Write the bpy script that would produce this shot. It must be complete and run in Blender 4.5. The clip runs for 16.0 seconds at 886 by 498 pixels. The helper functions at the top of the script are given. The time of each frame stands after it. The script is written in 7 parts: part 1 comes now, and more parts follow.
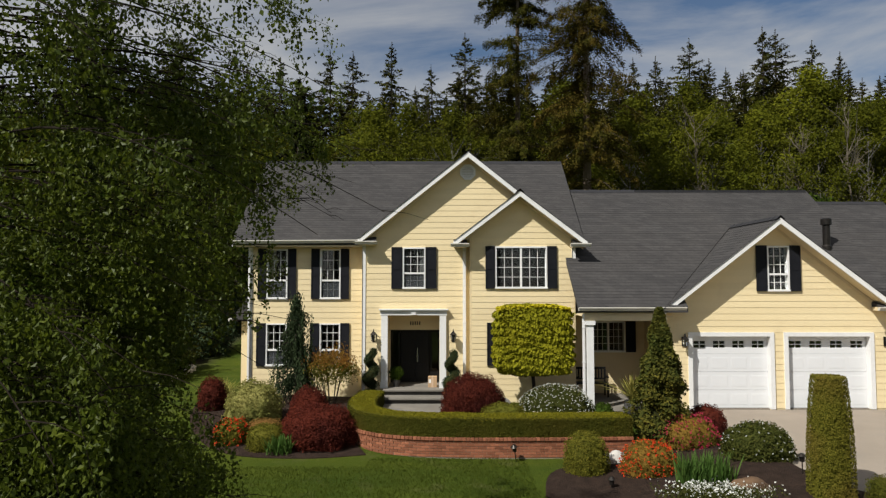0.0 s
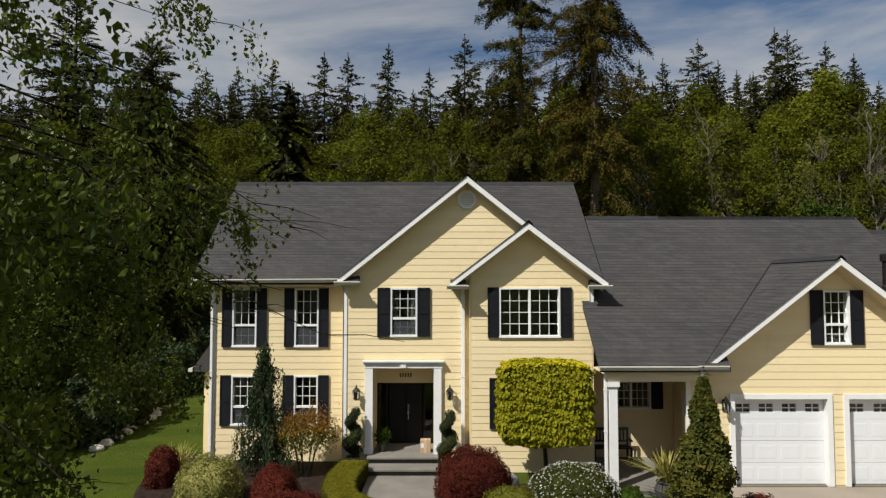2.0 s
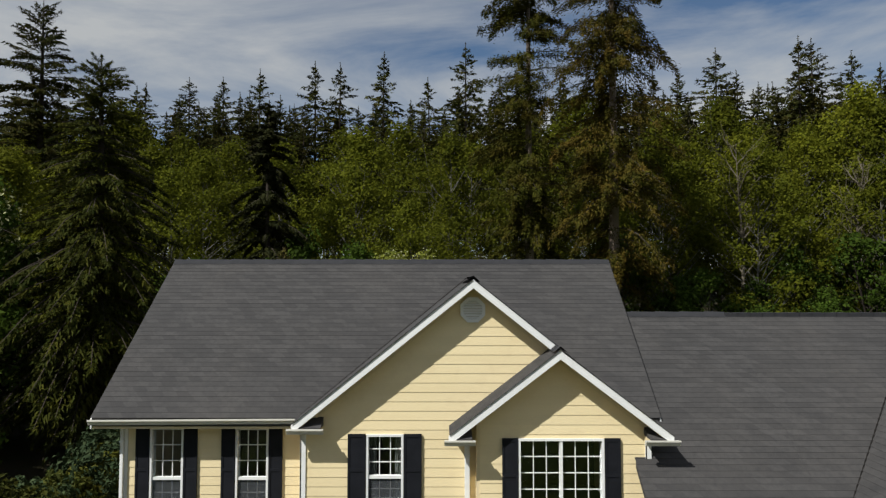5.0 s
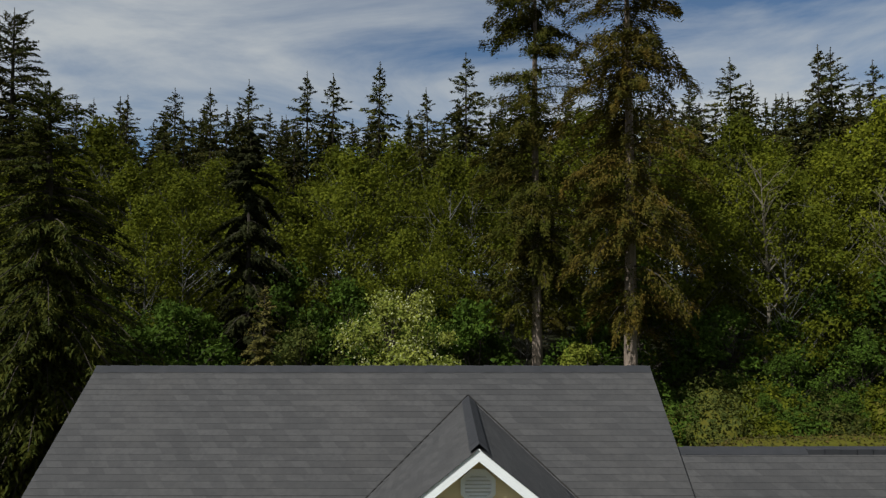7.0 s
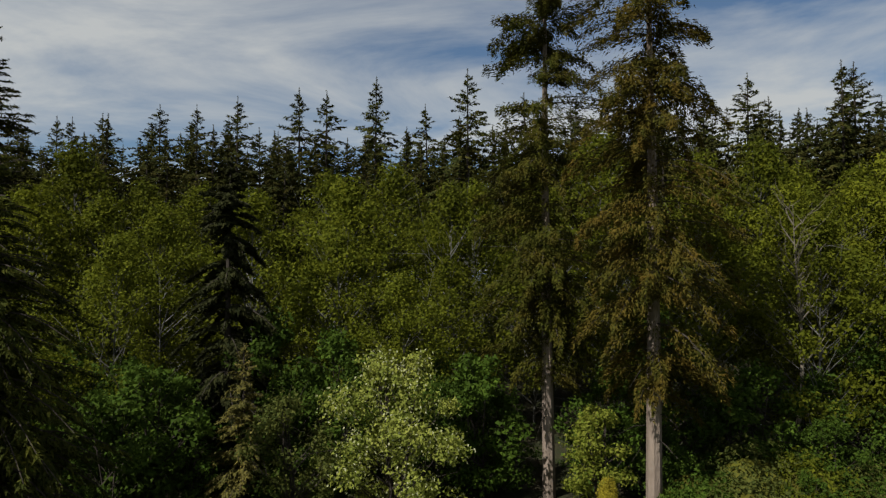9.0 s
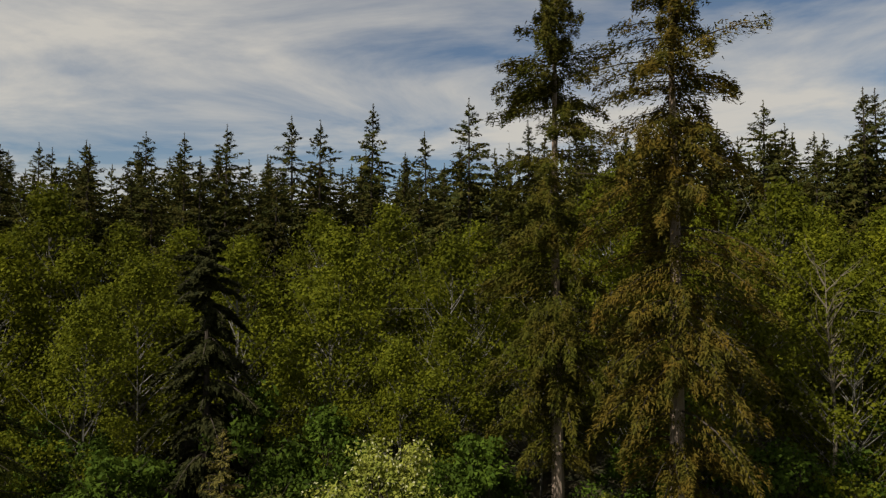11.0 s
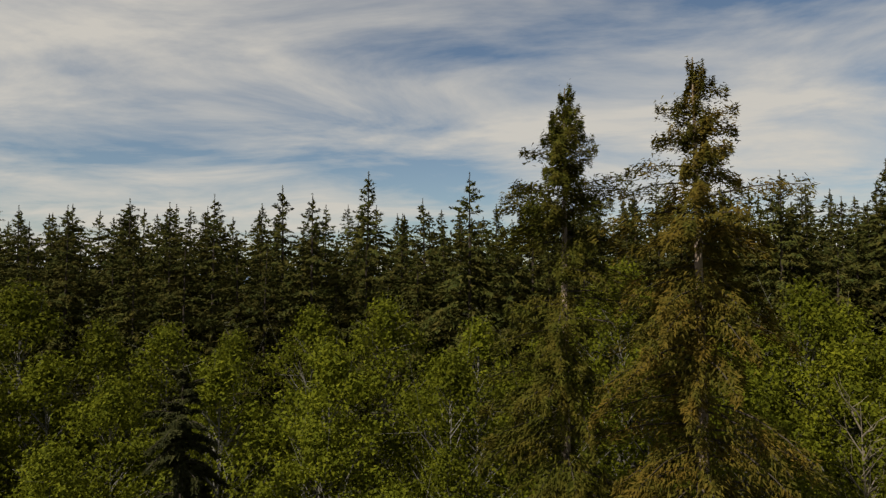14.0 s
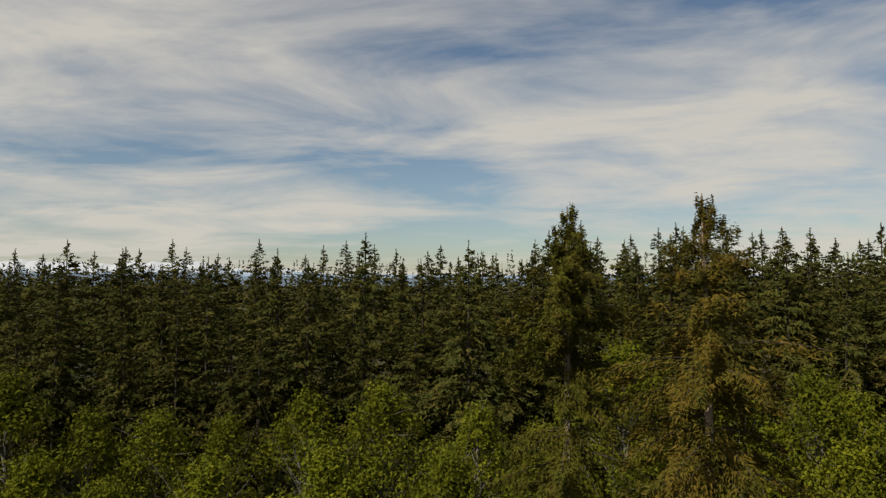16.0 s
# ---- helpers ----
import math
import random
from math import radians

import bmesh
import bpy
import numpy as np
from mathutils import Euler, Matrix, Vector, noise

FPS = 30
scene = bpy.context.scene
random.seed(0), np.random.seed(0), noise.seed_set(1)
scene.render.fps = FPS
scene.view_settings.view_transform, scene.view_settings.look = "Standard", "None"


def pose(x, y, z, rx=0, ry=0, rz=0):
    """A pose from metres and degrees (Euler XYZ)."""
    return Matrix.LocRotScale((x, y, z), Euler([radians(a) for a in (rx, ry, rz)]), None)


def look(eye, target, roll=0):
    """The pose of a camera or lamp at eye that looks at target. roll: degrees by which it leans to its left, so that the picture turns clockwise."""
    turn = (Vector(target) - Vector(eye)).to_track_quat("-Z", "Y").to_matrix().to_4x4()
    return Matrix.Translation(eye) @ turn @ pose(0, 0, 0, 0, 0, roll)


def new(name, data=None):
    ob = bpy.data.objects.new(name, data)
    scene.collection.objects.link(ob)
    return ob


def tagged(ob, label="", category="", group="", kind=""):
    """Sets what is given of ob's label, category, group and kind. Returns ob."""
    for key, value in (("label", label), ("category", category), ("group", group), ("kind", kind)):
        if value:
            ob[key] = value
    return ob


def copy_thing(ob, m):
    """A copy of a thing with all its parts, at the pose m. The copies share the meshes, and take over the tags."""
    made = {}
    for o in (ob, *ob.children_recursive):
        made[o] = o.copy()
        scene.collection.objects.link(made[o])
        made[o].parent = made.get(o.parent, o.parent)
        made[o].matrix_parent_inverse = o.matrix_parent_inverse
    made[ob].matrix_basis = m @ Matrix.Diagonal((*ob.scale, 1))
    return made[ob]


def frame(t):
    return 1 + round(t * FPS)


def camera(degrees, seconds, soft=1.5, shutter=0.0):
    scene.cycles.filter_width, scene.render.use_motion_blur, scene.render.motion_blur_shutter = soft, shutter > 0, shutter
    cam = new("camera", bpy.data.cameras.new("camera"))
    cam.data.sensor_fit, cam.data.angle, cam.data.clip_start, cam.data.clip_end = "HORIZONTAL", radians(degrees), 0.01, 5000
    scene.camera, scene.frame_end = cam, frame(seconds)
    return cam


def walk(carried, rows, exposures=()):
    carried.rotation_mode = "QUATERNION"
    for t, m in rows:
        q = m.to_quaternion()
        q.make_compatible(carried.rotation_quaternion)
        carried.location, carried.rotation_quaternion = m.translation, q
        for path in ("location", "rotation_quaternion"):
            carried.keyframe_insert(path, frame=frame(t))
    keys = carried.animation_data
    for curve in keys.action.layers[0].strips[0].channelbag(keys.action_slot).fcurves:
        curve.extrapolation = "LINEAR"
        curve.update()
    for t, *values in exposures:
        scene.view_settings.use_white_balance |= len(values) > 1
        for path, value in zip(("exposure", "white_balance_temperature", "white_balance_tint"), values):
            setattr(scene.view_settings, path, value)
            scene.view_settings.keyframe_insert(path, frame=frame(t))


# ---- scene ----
cam = camera(68.4, 16.0, soft=1.3)
EYE, TILT = 3.7, 3.0
ROWS = [
    (0.0, -0.000, 0.000, 0.000),
    (0.5, 0.028, 0.749, 0.278),
    (1.0, 0.079, 1.501, 0.549),
    (1.5, 0.119, 2.266, 0.897),
    (2.0, 0.143, 3.051, 1.294),
    (2.5, 0.157, 3.820, 1.705),
    (3.0, 0.158, 4.603, 2.126),
    (3.5, 0.166, 5.424, 2.583),
    (4.0, 0.185, 6.270, 3.077),
    (4.2, 0.194, 6.616, 3.297),
    (6.3, 0.261, 10.364, 5.598),
    (6.5, 0.277, 10.734, 5.847),
    (7.0, 0.311, 11.675, 6.509),
    (7.5, 0.347, 12.623, 7.202),
    (8.0, 0.358, 13.576, 7.929),
    (8.5, 0.318, 14.494, 8.611),
    (8.7, 0.302, 14.848, 8.899),
    (10.8, 0.284, 18.108, 12.512),
    (11.0, 0.294, 18.358, 12.913),
    (11.5, 0.318, 18.931, 13.949),
    (12.0, 0.340, 19.446, 15.010),
    (12.5, 0.355, 19.921, 16.139),
    (13.0, 0.355, 20.369, 17.353),
    (13.5, 0.360, 20.783, 18.617),
    (14.0, 0.372, 21.137, 19.921),
    (14.5, 0.393, 21.439, 21.260),
    (15.0, 0.423, 21.688, 22.635),
    (15.5, 0.459, 21.901, 24.070),
    (16.0, 0.491, 22.101, 25.570),
]
LIGHT = [(0.0, 0.2, 6250, 9), (4.0, 0.2, 6100, 8), (8.0, 0.28, 5850, 5), (11.0, 0.42, 6850, 8), (16.0, 0.45, 6900, 8)]
walk(cam, [(t, pose(x, y, EYE + z, 90 + TILT, 0, 0)) for t, x, y, z in ROWS], LIGHT)

# ---- light ----
SUN_WAY = Vector((1.1, 1.0, -1.65)).normalized()
sun = new("sun", bpy.data.lights.new("sun", "SUN"))
sun.data.energy, sun.data.angle, sun.data.color = 5.0, radians(0.6), (1.0, 0.95, 0.87)
sun.matrix_world = look((0, 0, 60), Vector((0, 0, 60)) + SUN_WAY)

world = bpy.data.worlds.new("sky")
scene.world = world
world.use_nodes = True


def sky_nodes():
    nt = world.node_tree
    nt.nodes.clear()

    def n(kind, **kw):
        node = nt.nodes.new(kind)
        for key, value in kw.items():
            node.inputs[key].default_value = value
        return node

    link = nt.links.new
    sky = n("ShaderNodeTexSky")
    sky.sky_type, sky.sun_disc = "NISHITA", False
    sky.sun_elevation, sky.sun_rotation = radians(48.5), radians(225)
    sky.air_density, sky.dust_density, sky.ozone_density = 1.0, 0.6, 2.0
    geo = n("ShaderNodeTexCoord")
    split = n("ShaderNodeSeparateXYZ")
    link(geo.outputs["Generated"], split.inputs[0])
    # thin cloud sheet seen in perspective
    low = n("ShaderNodeMath")
    low.operation = "MAXIMUM"
    link(split.outputs["Z"], low.inputs[0])
    low.inputs[1].default_value = 0.0
    add = n("ShaderNodeMath")
    add.operation = "ADD"
    link(low.outputs[0], add.inputs[0])
    add.inputs[1].default_value = 0.09
    px, py = n("ShaderNodeMath"), n("ShaderNodeMath")
    px.operation = py.operation = "DIVIDE"
    link(split.outputs["X"], px.inputs[0]), link(add.outputs[0], px.inputs[1])
    link(split.outputs["Y"], py.inputs[0]), link(add.outputs[0], py.inputs[1])
    at = n("ShaderNodeCombineXYZ")
    link(px.outputs[0], at.inputs[0]), link(py.outputs[0], at.inputs[1])
    big = n("ShaderNodeTexNoise", Scale=0.32, Detail=5.0, Roughness=0.5, Distortion=0.35)
    shift = n("ShaderNodeMapping")
    shift.inputs["Location"].default_value = (7.7, 4.1, 0)
    link(at.outputs[0], shift.inputs[0]), link(shift.outputs[0], big.inputs["Vector"])
    fine = n("ShaderNodeTexNoise", Scale=1.0, Detail=8.0, Roughness=0.6, Distortion=0.5)
    stretch = n("ShaderNodeMapping")
    stretch.inputs["Scale"].default_value = (0.8, 1.1, 1.0)
    stretch.inputs["Rotation"].default_value = (0, 0, radians(12))
    stretch.inputs["Location"].default_value = (5.3, 2.2, 0)
    link(at.outputs[0], stretch.inputs[0]), link(stretch.outputs[0], fine.inputs["Vector"])
    mixn = n("ShaderNodeMix")
    mixn.inputs[0].default_value = 0.5
    link(big.outputs[0], mixn.inputs[2]), link(fine.outputs[0], mixn.inputs[3])
    ramp = n("ShaderNodeValToRGB")
    ramp.color_ramp.elements[0].position, ramp.color_ramp.elements[0].color = 0.42, (0.0, 0.0, 0.0, 1)
    ramp.color_ramp.elements[1].position, ramp.color_ramp.elements[1].color = 0.58, (0.9, 0.9, 0.9, 1)
    link(mixn.outputs[0], ramp.inputs[0])
    cloud = n("ShaderNodeMix")
    cloud.data_type = "RGBA"
    cloud.inputs[7].default_value = (*CLOUD, 1)
    link(ramp.outputs[0], cloud.inputs[0]), link(sky.outputs[0], cloud.inputs[6])
    back = n("ShaderNodeBackground", Strength=SKY)
    link(cloud.outputs[2], back.inputs[0])
    out = n("ShaderNodeOutputWorld")
    link(back.outputs[0], out.inputs[0])


SKY, CLOUD = 0.058, (7.8, 7.5, 7.1)
sky_nodes()

# ---- materials ----


def principled(name, colour, rough=0.7, metal=0.0, spec=0.3):
    m = bpy.data.materials.new(name)
    m.use_nodes = True
    b = m.node_tree.nodes["Principled BSDF"]
    b.inputs["Base Color"].default_value = (*colour, 1)
    b.inputs["Roughness"].default_value, b.inputs["Metallic"].default_value = rough, metal
    b.inputs["Specular IOR Level"].default_value = spec
    return m, m.node_tree, b


def blend(nt, kind, fac, a, b):
    mix = nt.nodes.new("ShaderNodeMix")
    mix.data_type, mix.blend_type = "RGBA", kind
    for slot, value in ((0, fac), (6, a), (7, b)):
        if isinstance(value, (int, float)):
            mix.inputs[slot].default_value = value
        elif isinstance(value, tuple):
            mix.inputs[slot].default_value = (*value, 1)
        else:
            nt.links.new(value, mix.inputs[slot])
    return mix.outputs[2]


def noise_fac(nt, scale, lo=0.35, hi=0.65, detail=4.0, stretch=None, rough=0.6):
    co = nt.nodes.new("ShaderNodeTexCoord").outputs["Object"]
    if stretch:
        mp = nt.nodes.new("ShaderNodeMapping")
        mp.inputs["Scale"].default_value = stretch
        nt.links.new(co, mp.inputs[0])
        co = mp.outputs[0]
    t = nt.nodes.new("ShaderNodeTexNoise")
    t.inputs["Scale"].default_value, t.inputs["Detail"].default_value, t.inputs["Roughness"].default_value = scale, detail, rough
    nt.links.new(co, t.inputs["Vector"])
    r = nt.nodes.new("ShaderNodeMapRange")
    r.inputs[1].default_value, r.inputs[2].default_value = lo, hi
    nt.links.new(t.outputs[0], r.inputs[0])
    return r.outputs[0]


def bump(nt, bsdf, height, strength=0.3, distance=0.01):
    b = nt.nodes.new("ShaderNodeBump")
    b.inputs["Strength"].default_value, b.inputs["Distance"].default_value = strength, distance
    nt.links.new(height, b.inputs["Height"])
    nt.links.new(b.outputs[0], bsdf.inputs["Normal"])


def surface(name, a, b, scale=3.0, fine=60.0, rough=0.7, metal=0.0, spec=0.3, relief=0.2, dist=0.004, stretch=None, piece=0.0, dirt=None):
    """Two tones at a large scale, fine grain, relief, and a tone of its own for each piece."""
    m, nt, bs = principled(name, a, rough, metal, spec)
    col = blend(nt, "MIX", noise_fac(nt, scale, stretch=stretch), a, b)
    grain = noise_fac(nt, fine, 0.2, 0.8, 6.0, stretch)
    dark = tuple(c * 0.78 for c in b)
    col = blend(nt, "MIX", blend_value(nt, grain, 0.35), col, dark)
    if dirt:
        col = blend(nt, "MIX", blend_value(nt, noise_fac(nt, scale * 2.3, 0.55, 0.8), 0.5), col, dirt)
    if piece:
        rnd = nt.nodes.new("ShaderNodeObjectInfo").outputs["Random"]
        r = nt.nodes.new("ShaderNodeMapRange")
        r.inputs[3].default_value, r.inputs[4].default_value = 1 - piece, 1 + piece
        nt.links.new(rnd, r.inputs[0])
        vm = nt.nodes.new("ShaderNodeVectorMath")
        vm.operation = "SCALE"
        nt.links.new(col, vm.inputs[0]), nt.links.new(r.outputs[0], vm.inputs["Scale"])
        col = vm.outputs[0]
    nt.links.new(col, bs.inputs["Base Color"])
    bump(nt, bs, grain, relief, dist)
    return m


def blend_value(nt, fac, k):
    m = nt.nodes.new("ShaderNodeMath")
    m.operation = "MULTIPLY"
    nt.links.new(fac, m.inputs[0])
    m.inputs[1].default_value = k
    return m.outputs[0]


def foliage(name, a, b, c=None, rough=0.75, glow=0.3, spec=0.1):
    """Leaf colour that varies from leaf to leaf, tree to tree and patch to patch, and lets some light through."""
    m, nt, bs = principled(name, a, rough, 0, spec)
    isl = nt.nodes.new("ShaderNodeNewGeometry").outputs["Random Per Island"]
    col = blend(nt, "MIX", isl, a, b)
    if c:
        col = blend(nt, "MIX", blend_value(nt, noise_fac(nt, 0.9, 0.42, 0.66, 3.0), 0.75), col, c)
    rnd = nt.nodes.new("ShaderNodeObjectInfo").outputs["Random"]
    r = nt.nodes.new("ShaderNodeMapRange")
    r.inputs[3].default_value, r.inputs[4].default_value = 0.78, 1.22
    nt.links.new(rnd, r.inputs[0])
    vm = nt.nodes.new("ShaderNodeVectorMath")
    vm.operation = "SCALE"
    nt.links.new(col, vm.inputs[0]), nt.links.new(r.outputs[0], vm.inputs["Scale"])
    nt.links.new(vm.outputs[0], bs.inputs["Base Color"])
    if glow:
        tr = nt.nodes.new("ShaderNodeBsdfTranslucent")
        nt.links.new(vm.outputs[0], tr.inputs[0])
        mx = nt.nodes.new("ShaderNodeMixShader")
        mx.inputs[0].default_value = glow
        out = nt.nodes["Material Output"]
        nt.links.new(bs.outputs[0], mx.inputs[1]), nt.links.new(tr.outputs[0], mx.inputs[2])
        nt.links.new(mx.outputs[0], out.inputs[0])
    return m


M = {}
M["siding"] = surface("cream_siding", (0.80, 0.66, 0.395), (0.765, 0.625, 0.365), 1.2, 45, 0.55, relief=0.12, stretch=(0.25, 1, 3), piece=0.03, dirt=(0.66, 0.52, 0.30))
M["sheath"] = surface("cream_wall", (0.74, 0.60, 0.36), (0.70, 0.57, 0.34), 1.5, 60, 0.65, relief=0.1)
M["white"] = surface("white_paint", (0.80, 0.79, 0.76), (0.74, 0.73, 0.70), 2.0, 50, 0.45, relief=0.05, dirt=(0.62, 0.60, 0.55))
M["door_white"] = surface("garage_door_paint", (0.74, 0.74, 0.735), (0.71, 0.71, 0.71), 1.0, 40, 0.4, relief=0.04)
M["gutter"] = surface("gutter_paint", (0.66, 0.63, 0.55), (0.58, 0.55, 0.48), 2.5, 60, 0.4, relief=0.05)
M["shutter"] = surface("black_shutter", (0.010, 0.0105, 0.013), (0.014, 0.0145, 0.018), 4, 80, 0.6, spec=0.12, relief=0.1)
M["black"] = surface("black_paint", (0.007, 0.0065, 0.0065), (0.010, 0.0095, 0.009), 3, 50, 0.45, spec=0.2, relief=0.04)
M["iron"] = surface("dark_iron", (0.02, 0.018, 0.016), (0.04, 0.034, 0.028), 12, 90, 0.4, 0.7, 0.5)
M["steel"] = surface("brushed_steel", (0.55, 0.55, 0.55), (0.48, 0.48, 0.48), 12, 90, 0.25, 1.0, 0.5)
M["stone"] = surface("grey_paving", (0.22, 0.20, 0.17), (0.17, 0.155, 0.13), 1.6, 50, 0.8, relief=0.3, dirt=(0.12, 0.11, 0.09))
M["drive"] = surface("exposed_concrete", (0.31, 0.26, 0.205), (0.255, 0.213, 0.167), 0.5, 90, 0.85, relief=0.4, dirt=(0.22, 0.195, 0.16))
M["brick"] = surface("red_brick", (0.33, 0.135, 0.07), (0.24, 0.09, 0.048), 6, 70, 0.9, spec=0.15, relief=0.6, dist=0.006, piece=0.32, dirt=(0.42, 0.22, 0.13))
M["mortar"] = surface("mortar", (0.50, 0.43, 0.35), (0.40, 0.34, 0.27), 8, 90, 0.9, relief=0.4)
M["mulch"] = surface("bark_mulch", (0.052, 0.033, 0.024), (0.03, 0.02, 0.015), 5, 30, 0.95, spec=0.1, relief=1.0, dist=0.05, dirt=(0.09, 0.06, 0.042))
M["bark"] = surface("fir_bark", (0.27, 0.205, 0.16), (0.16, 0.12, 0.09), 1.5, 12, 0.9, spec=0.1, relief=0.8, dist=0.05, stretch=(1, 1, 0.25), dirt=(0.24, 0.21, 0.18))
M["bark_grey"] = surface("alder_bark", (0.15, 0.14, 0.12), (0.09, 0.085, 0.07), 1.5, 14, 0.85, spec=0.1, relief=0.5, dist=0.02, dirt=(0.12, 0.12, 0.09))
M["bark_dark"] = surface("dark_bark", (0.05, 0.04, 0.032), (0.035, 0.028, 0.022), 3, 20, 0.9, spec=0.1, relief=0.6, dist=0.02)
M["twig"] = surface("dark_twig", (0.022, 0.017, 0.012), (0.014, 0.011, 0.008), 3, 30, 0.9, spec=0.05, relief=0.4, dist=0.01)
M["rock"] = surface("pale_rock", (0.62, 0.58, 0.52), (0.48, 0.45, 0.40), 3, 30, 0.85, relief=0.6, dist=0.03)
M["wood"] = surface("weathered_wood", (0.16, 0.095, 0.05), (0.10, 0.06, 0.034), 3, 30, 0.9, relief=0.7, dist=0.02)
M["card"] = surface("cardboard", (0.50, 0.33, 0.19), (0.44, 0.29, 0.165), 5, 60, 0.85, relief=0.1)
M["pot"] = surface("grey_pot", (0.055, 0.052, 0.048), (0.04, 0.038, 0.035), 5, 60, 0.6, relief=0.2)
M["blue"] = surface("blue_glaze", (0.03, 0.06, 0.25), (0.025, 0.05, 0.2), 5, 60, 0.3, relief=0.1)
M["curtain"] = surface("pale_curtain", (0.16, 0.16, 0.155), (0.12, 0.12, 0.115), 5, 30, 0.9, relief=0.2, stretch=(6, 1, 0.3))
# near-black: the gloom of the unlit rooms is put into this colour
M["room"] = surface("room_shade", (0.045, 0.043, 0.04), (0.035, 0.034, 0.03), 1, 30, 0.9)
M["soffit"] = surface("soffit_paint", (0.72, 0.59, 0.37), (0.68, 0.56, 0.35), 2, 50, 0.6, relief=0.05)


def shingle_material():
    m, nt, bs = principled("charcoal_shingle", (0.05, 0.05, 0.05), 0.88, 0, 0.25)
    co = nt.nodes.new("ShaderNodeTexCoord").outputs["Object"]
    sp_ = nt.nodes.new("ShaderNodeSeparateXYZ")
    nt.links.new(co, sp_.inputs[0])

    def calc(op, a, b):
        m_ = nt.nodes.new("ShaderNodeMath")
        m_.operation = op
        for slot, value in enumerate((a, b)):
            if isinstance(value, (int, float)):
                m_.inputs[slot].default_value = value
            elif value is not None:
                nt.links.new(value, m_.inputs[slot])
        return m_.outputs[0]

    # tabs of a course: one tone each, broken differently on every course
    own = nt.nodes.new("ShaderNodeObjectInfo").outputs["Random"]
    run = calc("ADD", calc("MULTIPLY", calc("ADD", sp_.outputs[0], sp_.outputs[1]), 3.6), calc("MULTIPLY", own, 91.0))
    tab = nt.nodes.new("ShaderNodeTexWhiteNoise")
    tab.noise_dimensions = "1D"
    nt.links.new(calc("FLOOR", run, None), tab.inputs["W"])
    base = blend(nt, "MIX", tab.outputs[0], (0.0435, 0.0405, 0.039), (0.0645, 0.0600, 0.0572))
    grain = noise_fac(nt, 120, 0.25, 0.75, 3.0)
    base = blend(nt, "MIX", blend_value(nt, grain, 0.4), base, (0.024, 0.024, 0.025))
    base = blend(nt, "MIX", blend_value(nt, noise_fac(nt, 0.5, 0.45, 0.7), 0.45), base, (0.066, 0.060, 0.055))
    base = blend(nt, "MIX", blend_value(nt, noise_fac(nt, 9, 0.45, 0.72, 6.0), 0.5), base, (0.030, 0.029, 0.029))
    rnd = nt.nodes.new("ShaderNodeObjectInfo").outputs["Random"]
    r = nt.nodes.new("ShaderNodeMapRange")
    r.inputs[3].default_value, r.inputs[4].default_value = 0.965, 1.035
    nt.links.new(rnd, r.inputs[0])
    vm = nt.nodes.new("ShaderNodeVectorMath")
    vm.operation = "SCALE"
    nt.links.new(base, vm.inputs[0]), nt.links.new(r.outputs[0], vm.inputs["Scale"])
    nt.links.new(vm.outputs[0], bs.inputs["Base Color"])
    bump(nt, bs, grain, 0.5, 0.004)
    return m


M["shingle"] = shingle_material()


def glass_material():
    m, nt, bs = principled("window_glass", (0.9, 0.95, 0.95), 0.02, 0, 0.5)
    bs.inputs["Transmission Weight"].default_value, bs.inputs["IOR"].default_value = 1.0, 1.45
    return m


M["glass"] = glass_material()


def ground_material():
    m, nt, bs = principled("lawn_and_forest_floor", (0.05, 0.09, 0.015), 0.9, 0, 0.1)
    lawn = blend(nt, "MIX", noise_fac(nt, 0.5, 0.3, 0.7, stretch=(0.5, 1.6, 1)), (0.042, 0.066, 0.006), (0.082, 0.100, 0.009))
    lawn = blend(nt, "MIX", blend_value(nt, noise_fac(nt, 12, 0.35, 0.8, 6.0), 0.45), lawn, (0.032, 0.058, 0.005))
    lawn = blend(nt, "MIX", blend_value(nt, noise_fac(nt, 1.3, 0.58, 0.72), 0.4), lawn, (0.12, 0.115, 0.045))
    floor = blend(nt, "MIX", noise_fac(nt, 0.8), (0.022, 0.028, 0.010), (0.045, 0.036, 0.02))
    co = nt.nodes.new("ShaderNodeTexCoord").outputs["Object"]
    sp = nt.nodes.new("ShaderNodeSeparateXYZ")
    nt.links.new(co, sp.inputs[0])
    wob = nt.nodes.new("ShaderNodeMath")
    wob.operation = "ADD"
    nt.links.new(sp.outputs[1], wob.inputs[0])
    nt.links.new(blend_value(nt, noise_fac(nt, 0.25, 0.3, 0.7), 4.0), wob.inputs[1])
    edge = nt.nodes.new("ShaderNodeMapRange")
    edge.inputs[1].default_value, edge.inputs[2].default_value = 50.5, 52.0
    nt.links.new(wob.outputs[0], edge.inputs[0])
    side = nt.nodes.new("ShaderNodeMapRange")
    side.inputs[1].default_value, side.inputs[2].default_value = -10.4, -11.4
    nt.links.new(sp.outputs[0], side.inputs[0])
    mx = nt.nodes.new("ShaderNodeMath")
    mx.operation = "MAXIMUM"
    nt.links.new(edge.outputs[0], mx.inputs[0]), nt.links.new(side.outputs[0], mx.inputs[1])
    nt.links.new(blend(nt, "MIX", mx.outputs[0], lawn, floor), bs.inputs["Base Color"])
    bump(nt, bs, noise_fac(nt, 40, 0.2, 0.8, 6.0), 0.9, 0.04)
    return m


